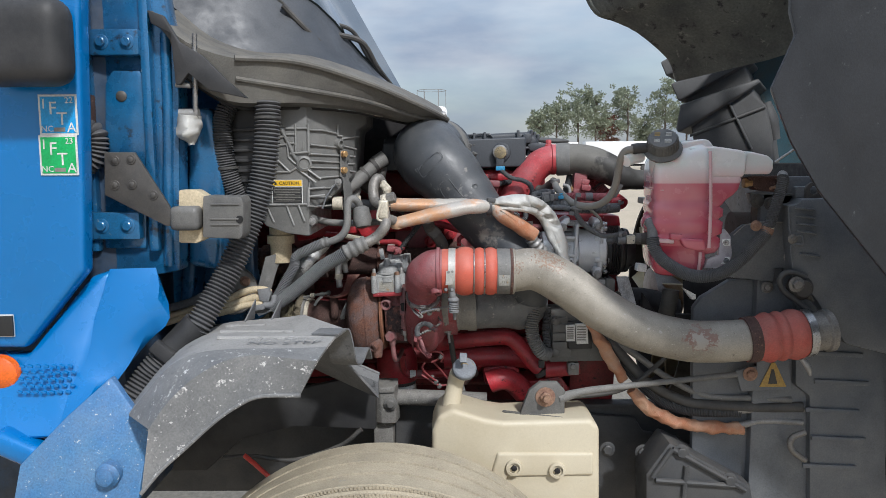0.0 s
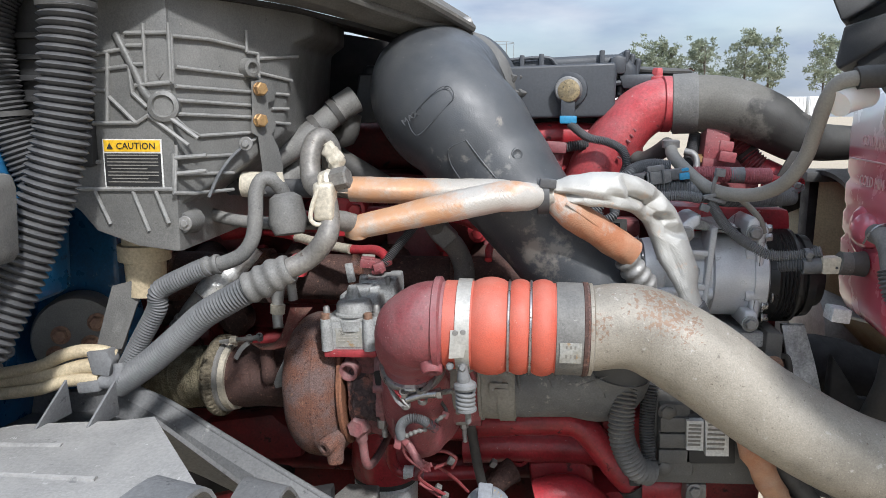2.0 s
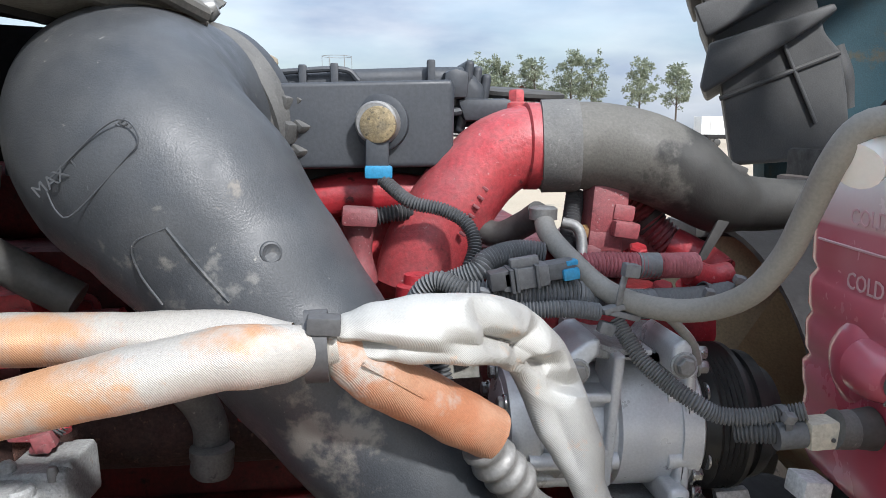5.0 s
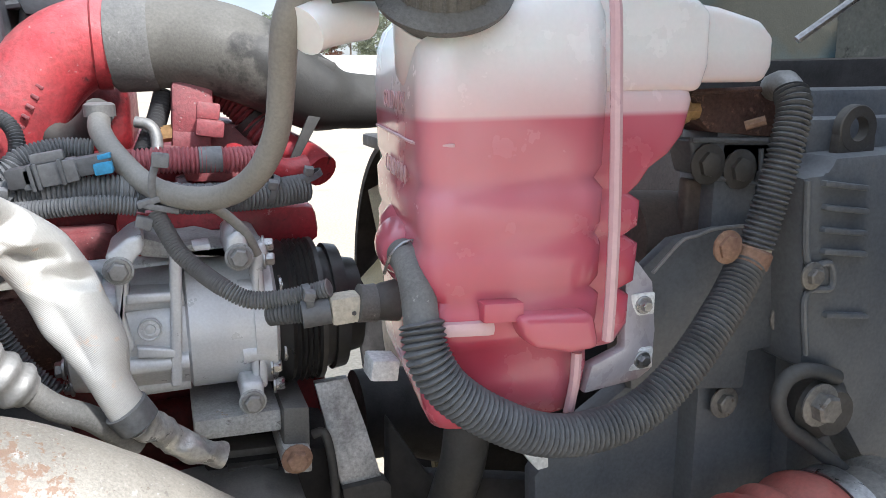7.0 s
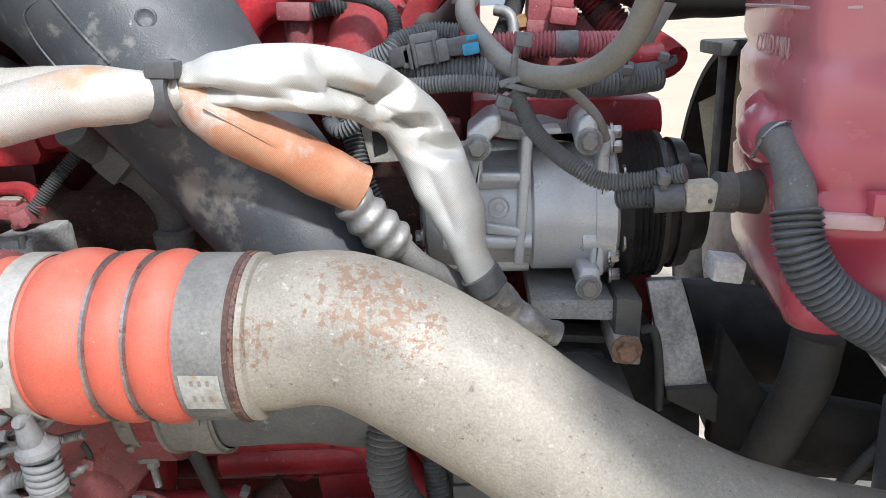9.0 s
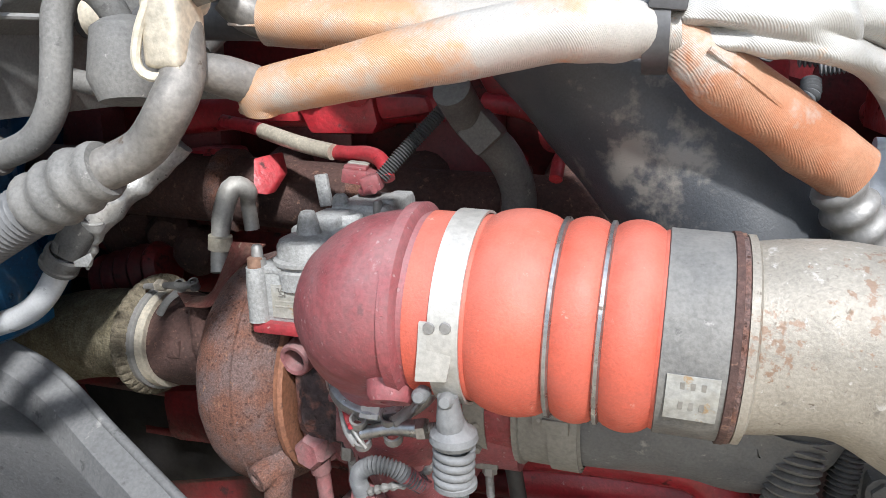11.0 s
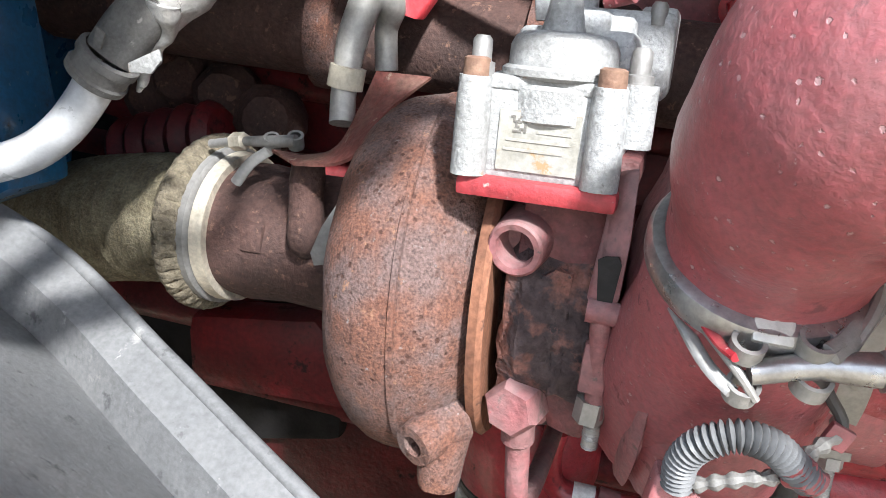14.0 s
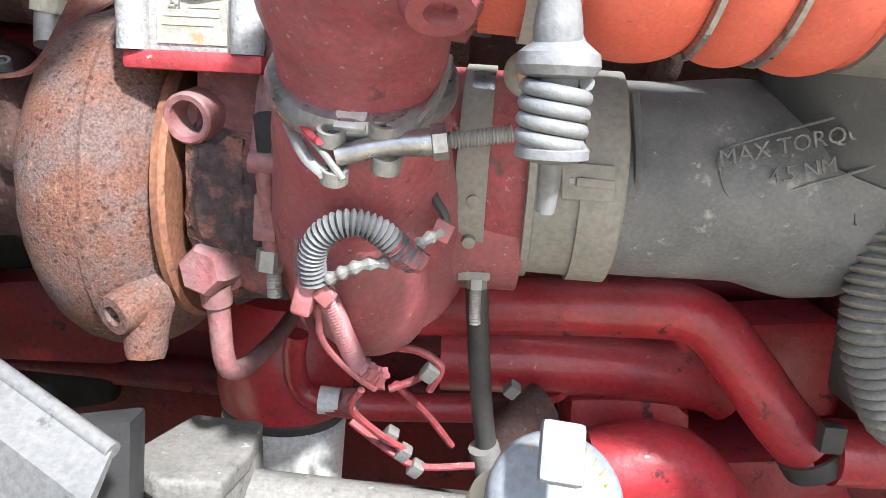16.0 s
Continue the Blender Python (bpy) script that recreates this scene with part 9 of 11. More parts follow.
for k, (a, b, w, h, mm) in enumerate(((-0.013, 0.012, 0.016, 0.013, paper), (0.013, 0.011, 0.014, 0.012, paper), (-0.013, -0.012, 0.014, 0.013, paper), (0.013, -0.012, 0.013, 0.013, sign_yellow))):
    q = cc + cd * 0.0354 + g0 * a + g1 * b
    mq = Matrix.Translation(q) @ cd.to_track_quat("Z", "Y").to_matrix().to_4x4()
    t = B()
    for j in range(3):
        bmesh.ops.create_cube(t, size=1.0, matrix=mq @ Matrix.Translation((0, (j - 1) * h * 0.36, 0)) @ Matrix.Diagonal((w, h * 0.2, 0.0008, 1)))
    part("pictogram", t, mm, cap)
part("neck", tube(B(), [cc - cd * 0.07, cc - cd * 0.02], 0.034, 28), tank_m, stk)

vh2 = thing("vent_hose_to_tank", (0.394, 2.000, 1.522), "dusty grey rubber hose curving up to the tank neck", "hose")
VH = [(0.315, 2.140, 1.578), (0.315, 2.120, 1.565), (0.327, 2.090, 1.547), (0.349, 2.060, 1.526), (0.375, 2.030, 1.518), (0.404, 2.000, 1.522), (0.425, 1.970, 1.540), (0.438, 1.950, 1.570), (0.441, 1.930, 1.606), (0.442, 1.910, 1.639), (0.450, 1.900, 1.659), (0.467, 1.895, 1.665), (0.504, 1.895, 1.667)]
part("hose", tube(B(), VH, 0.0092, 22, 0.006), vent_rubber, vh2)
part("end_cap", lathe(B(), (0.315, 2.140, 1.582), (0.0, 0, 1), [(-0.006, 0.013), (0.004, 0.013), (0.006, 0.010)], 16), steel_dull, vh2)
part("cuff", tube(B(), [(0.467, 1.895, 1.665), (0.483, 1.895, 1.667), (0.504, 1.895, 1.667)], 0.0128, 18), rubber, vh2)
part("red_port", tube(B(), [(0.451, 1.900, 1.636), (0.466, 1.910, 1.644), (0.496, 1.930, 1.648)], [0.016, 0.018, 0.016], 16), tank_m, stk)

lh = thing("tank_return_hose", (0.625, 1.860, 1.358), "grey corrugated hose sweeping under the tank", "hose")
part("stub", tube(B(), [(0.5225, 1.932, 1.481), (0.5190, 1.904, 1.4805), (0.5175, 1.885, 1.470), (0.5155, 1.871, 1.452), (0.5150, 1.866, 1.442)], 0.0122, 22), rubber_grey, lh, "grey rubber end of the hose")
part("clip", tube(B(), [(0.506, 1.925, 1.470), (0.508, 1.916, 1.484), (0.516, 1.912, 1.494), (0.526, 1.912, 1.495), (0.533, 1.914, 1.487)], 0.0013, 8), steel, lh, "wire hose clip")
part("sheath", loom(B(), [(0.5145, 1.868, 1.450), (0.5165, 1.860, 1.428), (0.530, 1.855, 1.404), (0.559, 1.852, 1.381), (0.599, 1.852, 1.361), (0.643, 1.853, 1.356), (0.686, 1.855, 1.366), (0.726, 1.860, 1.393), (0.767, 1.872, 1.429), (0.798, 1.885, 1.459)], 0.0142, 0.0062, 0.0012, 18), conduit, lh)
part("sheath_upper", loom(B(), [(0.805, 1.885, 1.472), (0.815, 1.885, 1.507), (0.825, 1.885, 1.545), (0.836, 1.890, 1.579), (0.840, 1.900, 1.595)], 0.0125, 0.0062, 0.0011, 18), conduit, lh)
part("end_bend", tube(B(), [(0.843, 1.900, 1.591), (0.844, 1.910, 1.600), (0.851, 1.930, 1.597)], 0.0115, 14), steel_dull, lh)
part("clamp", lathe(B(), (0.801, 1.885, 1.464), (0.4, 0, 1), [(-0.008, 0.0135), (-0.006, 0.0155), (0.006, 0.0155), (0.008, 0.0135)], 24), bolt_rust, lh, "rusty band clamp")
part("clamp_eye", bolt(B(), (0.770, 1.878, 1.477), r=0.010, h=0.006, washer=1.35), bolt_rust, lh)
part("clamp_neck", tube(B(), [(0.805, 1.885, 1.467), (0.807, 1.885, 1.475)], 0.0118, 14), ivory, lh)

# ---- radiator package ----
rd = thing("radiator", (1.0, 2.4, 1.2), "black radiator side frame with bolted plastic covers", "radiator")
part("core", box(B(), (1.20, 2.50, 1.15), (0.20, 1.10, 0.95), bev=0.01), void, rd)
part("side_channel", box(B(), (0.985, 1.965, 1.12), (0.36, 0.05, 0.95), bev=0.008), panel_m, rd)
part("tank_bracket", slab(B(), [(0.718, 1.930, 1.442), (0.755, 1.925, 1.475), (0.800, 1.920, 1.482), (0.878, 1.920, 1.480), (0.896, 1.920, 1.366), (0.841, 1.920, 1.365), (0.839, 1.920, 1.330), (0.725, 1.930, 1.342)], (0, 0.012, 0), 0.004), panel_m, rd)
part("upper_bracket", prism(B(), [(0.777, 1.555), (0.893, 1.550), (0.893, 1.516), (0.850, 1.513), (0.788, 1.525)], 1.940, 1.975, 0.004, 3), panel_m, rd)
part("bracket_rim", tube(B(), [(0.777, 1.938, 1.555), (0.849, 1.938, 1.552), (0.893, 1.938, 1.550)], 0.0026, 8), panel_m, rd)
part("bracket_step", tube(B(), [(0.851, 1.938, 1.545), (0.853, 1.938, 1.522), (0.848, 1.938, 1.514), (0.790, 1.938, 1.525)], 0.0022, 8), panel_m, rd)
part("second_plate", prism(B(), [(0.790, 1.520), (0.868, 1.503), (0.873, 1.495), (0.873, 1.466), (0.790, 1.466)], 1.956, 1.970, 0.004, 3), brown_plate, rd, "brown dusty plate")
part("rusty_guard", prism(B(), [(0.765, 1.594), (0.850, 1.595), (0.862, 1.584), (0.866, 1.554), (0.794, 1.561), (0.780, 1.574)], 1.936, 1.985, 0.003), rust_dark, rd)
part("guard_lip", tube(B(), [(0.768, 1.932, 1.594), (0.850, 1.932, 1.595), (0.861, 1.932, 1.585), (0.865, 1.932, 1.556)], 0.0024, 8), rust_dark, rd)
part("guard_bolt", tube(B(), [(0.820, 1.925, 1.566), (0.832, 1.915, 1.571)], 0.004, 8), bolt_rust, rd)
part("brass_fitting", lathe(B(), (0.769, 1.940, 1.579), (0.9, 0, 0), [(-0.01, 0.012), (0.0, 0.012), (0.002, 0.008), (0.012, 0.008)], 8), zinc_gold, rd)
part("tail_tank", tube(B(), [(0.754, 2.000, 1.462), (0.807, 2.000, 1.460), (0.850, 2.000, 1.448), (0.885, 2.000, 1.425)], 0.042, 28), brown_plate, rd)
cv = part("cover", prism(B(), [(0.848, 1.527), (0.873, 1.528), (0.883, 1.542), (1.003, 1.544), (1.188, 1.376), (1.263, 1.112), (1.010, 1.178), (0.920, 1.304), (0.902, 1.344), (0.866, 1.359)], 1.885, 1.95, 0.010), panel_m, rd, "black plastic cover with slots")
for q in [(0.891, 1.884, 1.5175), (0.894, 1.884, 1.4975), (0.895, 1.884, 1.4785), (0.8975, 1.884, 1.460), (0.908, 1.884, 1.403)]:
    part("slot_rib", box(B(), q, (0.050, 0.010, 0.0050), (0, 8, 0), 0.0020), panel_m, cv)
part("lift_eye", lathe(B(), (0.919, 1.900, 1.562), (0, 1, 0), [(0, 0.0105), (0, 0.0195), (0.001, 0.0205), (0.009, 0.0205), (0.010, 0.0195), (0.010, 0.0105), (0, 0.0105)], 36, caps=False), black_steel, rd)
part("eye_tab", prism(B(), [(0.896, 1.522), (0.940, 1.530), (0.939, 1.556), (0.930, 1.548), (0.908, 1.548), (0.899, 1.558)], 1.9005, 1.910, 0.001), black_steel, rd)
part("bracket_edge", tube(B(), [(0.731, 1.917, 1.450), (0.757, 1.917, 1.474), (0.771, 1.916, 1.478), (0.800, 1.916, 1.483), (0.878, 1.916, 1.481)], 0.0016, 8), steel_dull, rd, "bare worn edge")
part("rubber_plug", lathe(B(), (0.874, 1.919, 1.460), (0, -1, 0), [(0, 0.011), (0.004, 0.010), (0.006, 0.006)], 22), panel_m, rd)
part("cover_edge", tube(B(), [(0.850, 1.883, 1.524), (0.859, 1.883, 1.456), (0.884, 1.883, 1.452), (0.888, 1.883, 1.430), (0.861, 1.883, 1.426), (0.868, 1.883, 1.372)], 0.0030, 8), panel_m, cv)
part("cover_bolt", bolt(B(), (0.862, 1.880, 1.444), r=0.0075, h=0.008, washer=1.6), line_grey, cv)
for q, r in zip([(0.874, 1.918, 1.395), (0.826, 1.930, 1.315), (0.795, 1.938, 1.534), (0.829, 1.938, 1.528)], (0.0095, 0.0095, 0.011, 0.011)):
    part("bolt", bolt(B(), q, r=r, h=0.008, washer=1.6), line_grey if r < 0.01 else black_steel, rd)
part("big_bolt", bolt(B(), (0.870, 1.865, 1.333), r=0.013, h=0.014, washer=1.5), line_grey, rd)
part("bushing", lathe(B(), (0.890, 1.900, 1.321), (0, -1, 0), [(0, 0.03), (0.02, 0.03), (0.024, 0.026), (0.035, 0.02)], 28), black_steel, rd)
part("bushing_strap", tube(B(), [(0.898, 1.875, 1.350), (0.866, 1.875, 1.361), (0.843, 1.875, 1.358), (0.834, 1.875, 1.339), (0.846, 1.875, 1.314), (0.876, 1.875, 1.291), (0.926, 1.875, 1.250)], 0.007, 10), frame_m, rd)
part("lower_panel", prism(B(), [(0.652, 1.255), (0.673, 1.284), (0.744, 1.328), (0.866, 1.334), (1.326, 1.275), (1.571, 0.418), (0.663, 0.799)], 1.965, 1.99, 0.008), panel_m, rd)
part("panel_edge", tube(B(), [(0.868, 1.958, 1.357), (0.869, 1.958, 1.276), (0.878, 1.958, 1.152)], 0.004, 8), panel_m, rd)
part("end_tank", prism(B(), [(0.882, 1.571), (1.073, 1.570), (1.128, 1.150), (1.172, 0.629), (0.966, 0.630), (0.945, 1.031), (0.907, 1.061)], 1.92, 1.96, 0.008), panel_m, rd)
bm = B()
for k in range(9):
    box(bm, V((1.003, 1.917, 1.444)) + Vector((0.02 * (k % 2), 0, -k * 0.075)), (0.14, 0.008, 0.012), (0, 3, 0), 0.003)
part("tank_ribs", bm, panel_m, rd)
part("mount_pocket", tube(B(), [(0.942, 1.905, 1.360), (0.903, 1.905, 1.346), (0.897, 1.905, 1.317), (0.934, 1.905, 1.288)], 0.008, 10), line_grey, rd)
part("mount_pocket_low", tube(B(), [(0.931, 1.905, 0.942), (0.898, 1.905, 0.927), (0.897, 1.905, 0.897), (0.935, 1.905, 0.866)], 0.008, 10), line_grey, rd)
part("end_wall", box(B(), (1.35, 1.93, 1.25), (0.12, 0.06, 1.3), (0, 0, 0), 0.01), panel_m, rd)

# fan and shroud
fs = thing("fan_shroud", (0.72, 2.47, 1.2), "black plastic fan shroud ring", "fan shroud")
FC = Vector((0.80, 2.62, 1.165))
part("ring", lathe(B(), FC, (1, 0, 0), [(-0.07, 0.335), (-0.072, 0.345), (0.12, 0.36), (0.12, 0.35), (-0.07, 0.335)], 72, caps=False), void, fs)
# added backing, coloured brown to pass for dim, shaded ground beyond
part("dim_backing", box(B(), (1.06, 2.47, 1.14), (0.03, 1.05, 0.86), bev=0.01), brown_plate, fs)
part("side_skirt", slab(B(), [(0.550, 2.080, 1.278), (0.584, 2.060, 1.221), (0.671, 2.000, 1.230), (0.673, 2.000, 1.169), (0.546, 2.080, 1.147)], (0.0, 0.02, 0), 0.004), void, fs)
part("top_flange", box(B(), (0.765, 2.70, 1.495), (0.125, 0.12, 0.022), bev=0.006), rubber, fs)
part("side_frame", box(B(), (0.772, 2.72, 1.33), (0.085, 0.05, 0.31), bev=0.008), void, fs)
fan = thing("cooling_fan", FC, "tan plastic engine cooling fan behind the shroud", "fan")
part("hub", lathe(B(), (0.77, 2.62, 1.165), (1, 0, 0), [(-0.06, 0.05), (-0.05, 0.10), (0.03, 0.11), (0.05, 0.06)], 36), steel_dull, fan)
for k in range(9):
    a = 2 * math.pi * k / 9 + 0.2
    d0 = Vector((0, math.cos(a), math.sin(a)))
    d1 = Vector((0, -math.sin(a), math.cos(a)))
    c0 = Vector((0.785, 2.62, 1.165))
    rows = [[c0 + d0 * r + d1 * (s * 0.05) + Vector((s * 0.045, 0, 0)) for s in (-1, -0.4, 0.4, 1)] for r in (0.09, 0.18, 0.27, 0.32)]
    part("blade", loft(B(), rows, 0.006, 2), fan_m, fan)
lowhose = thing("lower_coolant_hose", (0.587, 2.000, 1.246), "dark rubber hose dropping behind the tank", "hose")
part("hose", tube(B(), [(0.610, 2.020, 1.295), (0.605, 2.020, 1.255), (0.600, 2.040, 1.204), (0.582, 2.060, 1.119)], 0.022, 20), rubber, lowhose)
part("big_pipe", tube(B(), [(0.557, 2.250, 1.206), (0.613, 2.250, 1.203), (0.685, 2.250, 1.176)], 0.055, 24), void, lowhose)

# lines along the lower front
ln2 = thing("orange_sleeved_line", (0.451, 1.950, 1.118), "silver and orange foil sleeve over a line", "hose")
part("sleeve_top", crinkle(tube(B(), [(0.391, 1.990, 1.211), (0.413, 1.985, 1.170), (0.451, 1.980, 1.102), (0.480, 1.975, 1.057)], [0.014, 0.017, 0.017, 0.013], 30, 0.003), 0.008, 34), sleeve_orange, ln2)
part("sleeve_low", crinkle(tube(B(), [(0.499, 1.970, 1.036), (0.547, 1.965, 0.983), (0.621, 1.960, 0.949), (0.709, 1.955, 0.938), (0.791, 1.950, 0.936)], [0.013, 0.017, 0.017, 0.016, 0.017], 30, 0.003), 0.008, 34, 3), sleeve_orange, ln2)
part("fitting", tube(B(), [(0.767, 1.950, 0.940), (0.838, 1.945, 0.958), (0.939, 1.940, 0.955)], [0.010, 0.008, 0.008], 12), steel_dull, ln2)
ln3 = thing("cooler_line", (0.615, 1.950, 1.041), "dark rubber lines sweeping to the radiator", "hose")
part("line", tube(B(), [(0.439, 2.000, 1.166), (0.490, 1.990, 1.107), (0.549, 1.980, 1.048), (0.652, 1.970, 1.001), (0.794, 1.950, 0.995), (0.937, 1.940, 0.997)], 0.014, 14), rubber, ln3)
part("second_line", tube(B(), [(0.461, 2.000, 1.158), (0.520, 1.990, 1.119), (0.594, 1.980, 1.066), (0.697, 1.970, 1.019), (0.837, 1.950, 1.017), (0.907, 1.940, 1.016)], 0.009, 12), rubber_grey, ln3)
part("thick_line", loom(B(), [(0.478, 2.000, 1.104), (0.551, 1.985, 1.023), (0.638, 1.970, 0.981), (0.782, 1.955, 0.978)], 0.013, 0.006, 0.001), conduit_dark, ln3)
part("ferrule", tube(B(), [(0.773, 1.953, 0.986), (0.851, 1.945, 0.989), (0.945, 1.940, 0.990)], [0.011, 0.0075, 0.0075], 12), steel_dull, ln3)
part("lower_cable", tube(B(), [(0.320, 1.950, 1.020), (0.470, 1.960, 1.039), (0.577, 1.980, 1.109), (0.685, 2.000, 1.226)], 0.006, 10), rubber, ln3)
# ---- hood, tipped forward ----
hd = thing("hood", (1.5, 2.4, 1.6), "tilted open hood seen from inside, with a ribbed duct", "hood")
he = [(0.466, 3.000, 2.495), (0.573, 3.000, 2.229), (0.654, 3.000, 2.183), (0.753, 3.000, 2.136), (0.889, 3.050, 2.040), (0.940, 3.100, 1.959)]
part("underside", loft(B(), [he, [(p[0] + 0.25, p[1] - 0.25, p[2] + 0.05) for p in he], [(p[0] + 0.8, p[1] - 0.5, p[2] + 0.22) for p in he], [(p[0] + 1.6, p[1] - 0.8, p[2] + 0.3) for p in he]], 0.02, 3), hood_grey, hd)
part("rim", tube(B(), [(p[0], p[1] - 0.01, p[2]) for p in he], 0.016, 10), hood_grey, hd)
part("inner_skin", loft(B(), [[(1.340, 3.700, 2.232), (1.362, 3.650, 2.299), (1.649, 3.600, 2.414), (2.028, 3.400, 2.602), (2.740, 3.200, 2.842)], [(1.380, 3.700, 1.754), (1.438, 3.650, 1.751), (1.732, 3.600, 1.800), (2.126, 3.400, 1.887), (2.825, 3.200, 2.005)], [(1.420, 3.700, 1.262), (1.458, 3.650, 1.266), (1.761, 3.600, 1.242), (2.178, 3.400, 1.134), (2.930, 3.200, 0.965)]], 0.012, 3), teal, hd)
part("inner_roof", loft(B(), [[(1.121, 3.000, 2.117), (1.284, 2.900, 2.282), (1.374, 2.700, 2.476), (1.527, 2.400, 2.792)], [(1.442, 3.700, 2.125), (1.682, 3.650, 2.220), (1.904, 3.500, 2.390), (2.375, 3.300, 2.750)]], 0.012, 3), teal, hd)
part("front_skin", loft(B(), [[(1.562, 2.600, 2.686), (1.631, 2.600, 1.976), (1.673, 2.600, 1.096), (1.701, 2.600, 0.691)], [(1.526, 1.800, 2.356), (1.575, 1.800, 1.868), (1.636, 1.800, 1.263), (1.670, 1.800, 0.928)]], 0.012, 3), hood_grey, hd)
part("side_panel", slab(B(), [(0.604, 1.360, 2.372), (0.610, 1.380, 2.098), (0.609, 1.390, 1.971), (0.615, 1.400, 1.897), (0.627, 1.400, 1.858), (0.592, 1.410, 1.765), (0.637, 1.420, 1.671), (0.704, 1.440, 1.578), (0.873, 1.500, 1.411), (1.195, 1.550, 1.079), (1.627, 1.450, 1.402), (1.392, 1.340, 2.271)], (0.01, 0.03, 0), 0.006), panel_dark, hd, "dark dusty hood side panel")
shell = [(1.25, 1.36), (1.9, 1.40), (2.45, 1.65), (2.75, 2.1), (2.8, 2.5), (2.75, 2.9), (2.45, 3.35), (1.9, 3.62), (1.62, 3.70)]
part("outer_shell", loft(B(), [[(x, y, 0.75) for x, y in shell], [(x + 0.08, y, 1.35) for x, y in shell], [(x + 0.05, y, 1.9) for x, y in shell], [(x - 0.12, y, 2.25) for x, y in shell]], 0.012, 3), blue, hd, "blue outer skin of the hood")
bt = thing("air_intake_boot", (1.090, 3.200, 1.900), "ribbed black rubber air intake boot inside the hood", "duct boot")


def skewed(bm):
    """Leans a body back along the hood's slope."""
    for v in bm.verts:
        v.co.x += 0.5 * (v.co.y - 3.12)
        v.co = Vector((0.008, 0.038, 1.639)) + (v.co - Vector((0.008, 0.038, 1.639))) * 1.055
    return bm


part("duct_body", skewed(prism(B(), [(0.928, 2.003), (1.186, 2.109), (1.201, 2.036), (1.231, 1.968), (1.258, 1.896), (1.304, 1.853), (1.329, 1.753), (1.355, 1.597), (1.042, 1.575), (0.987, 1.831)], 3.14, 3.50, 0.012, 3)), boot_grey, bt)
for poly in ([(0.881, 2.023), (1.064, 2.120), (1.154, 2.159), (1.187, 2.126), (1.179, 2.106), (0.907, 1.966)], [(0.924, 1.939), (1.227, 2.052), (1.239, 2.034), (1.210, 2.010), (0.958, 1.869)], [(0.966, 1.858), (1.269, 1.960), (1.281, 1.944), (1.237, 1.915), (0.962, 1.744), (0.950, 1.760)]):
    zt = max(z for x, z in poly)
    part("rib", skewed(prism(B(), poly, lambda x, z: 3.08 + 0.25 * max(0.0, z - zt + 0.1), 3.54, 0.010, 3)), boot_grey, bt)
for a, b in (((1.150, 3.135, 1.870), (1.252, 3.135, 1.680)), ((1.000, 3.135, 1.735), (1.300, 3.135, 1.849)), ((0.985, 3.135, 1.910), (1.000, 3.135, 1.945))):
    part("seam", skewed(tube(B(), [a, b], 0.006, 8)), boot_grey, bt)
part("corner_lug", skewed(tube(B(), [(1.30, 3.19, 1.87), (1.325, 3.19, 1.80), (1.345, 3.20, 1.72)], [0.02, 0.028, 0.02], 14)), boot_grey, bt)
part("stay_rod", tube(B(), [(0.802, 1.860, 1.632), (0.846, 1.840, 1.668)], 0.003, 8), steel, hd)


# ---- heat sleeves over the air conditioning lines ----
hs = thing("heat_sleeved_lines", (0.114, 1.900, 1.539), "two heat-sleeved lines gathered by a black cable tie", "sleeved hose")
SU = [(-0.158, 1.935, 1.531), (-0.086, 1.935, 1.529), (0.001, 1.935, 1.528), (0.063, 1.935, 1.528), (0.101, 1.930, 1.524)]
part("upper_sleeve", crumple(tube(B(), [(-0.128, 1.935, 1.530)] + SU[1:], [0.0165, 0.0165, 0.0165, 0.016, 0.013], 22, 0.005, caps=False), 0.0008, 40), sleeve_tan, hs, "orange-tan heat sleeve")
part("upper_seam", tube(B(), [(-0.148, 1.921, 1.527), (-0.077, 1.921, 1.525), (-0.018, 1.921, 1.523)], 0.0011, 6), sleeve_tan, hs)
SL = [(-0.112, 1.897, 1.478)] + [(-0.108, 1.893, 1.487), (-0.064, 1.893, 1.497), (-0.020, 1.893, 1.508), (0.021, 1.893, 1.517), (0.061, 1.893, 1.526), (0.080, 1.893, 1.527), (0.096, 1.900, 1.526), (0.111, 1.908, 1.526), (0.120, 1.915, 1.525), (0.129, 1.917, 1.526)]
part("lower_sleeve", crinkle(tube(B(), SL, [0.0150, 0.0150, 0.0160, 0.0175, 0.0185, 0.019, 0.019, 0.0175, 0.0145, 0.0125, 0.0125], 44, 0.002, caps=False), 0.0016, 18, 2), sleeve_tan, hs, "heat sleeve fading from orange to silver")
SR = [(0.1280, 1.9170, 1.5280), (0.1390, 1.9170, 1.5310), (0.1570, 1.9180, 1.5330), (0.1810, 1.9200, 1.5330), (0.2090, 1.9250, 1.5320), (0.2290, 1.9420, 1.5270), (0.2460, 1.9600, 1.5180), (0.2630, 1.9770, 1.5040), (0.2770, 1.9880, 1.4870), (0.2870, 1.9910, 1.4670), (0.2950, 1.9890, 1.4450), (0.3060, 1.9850, 1.4220), (0.3150, 1.9790, 1.3910), (0.3260, 1.9790, 1.3650)]
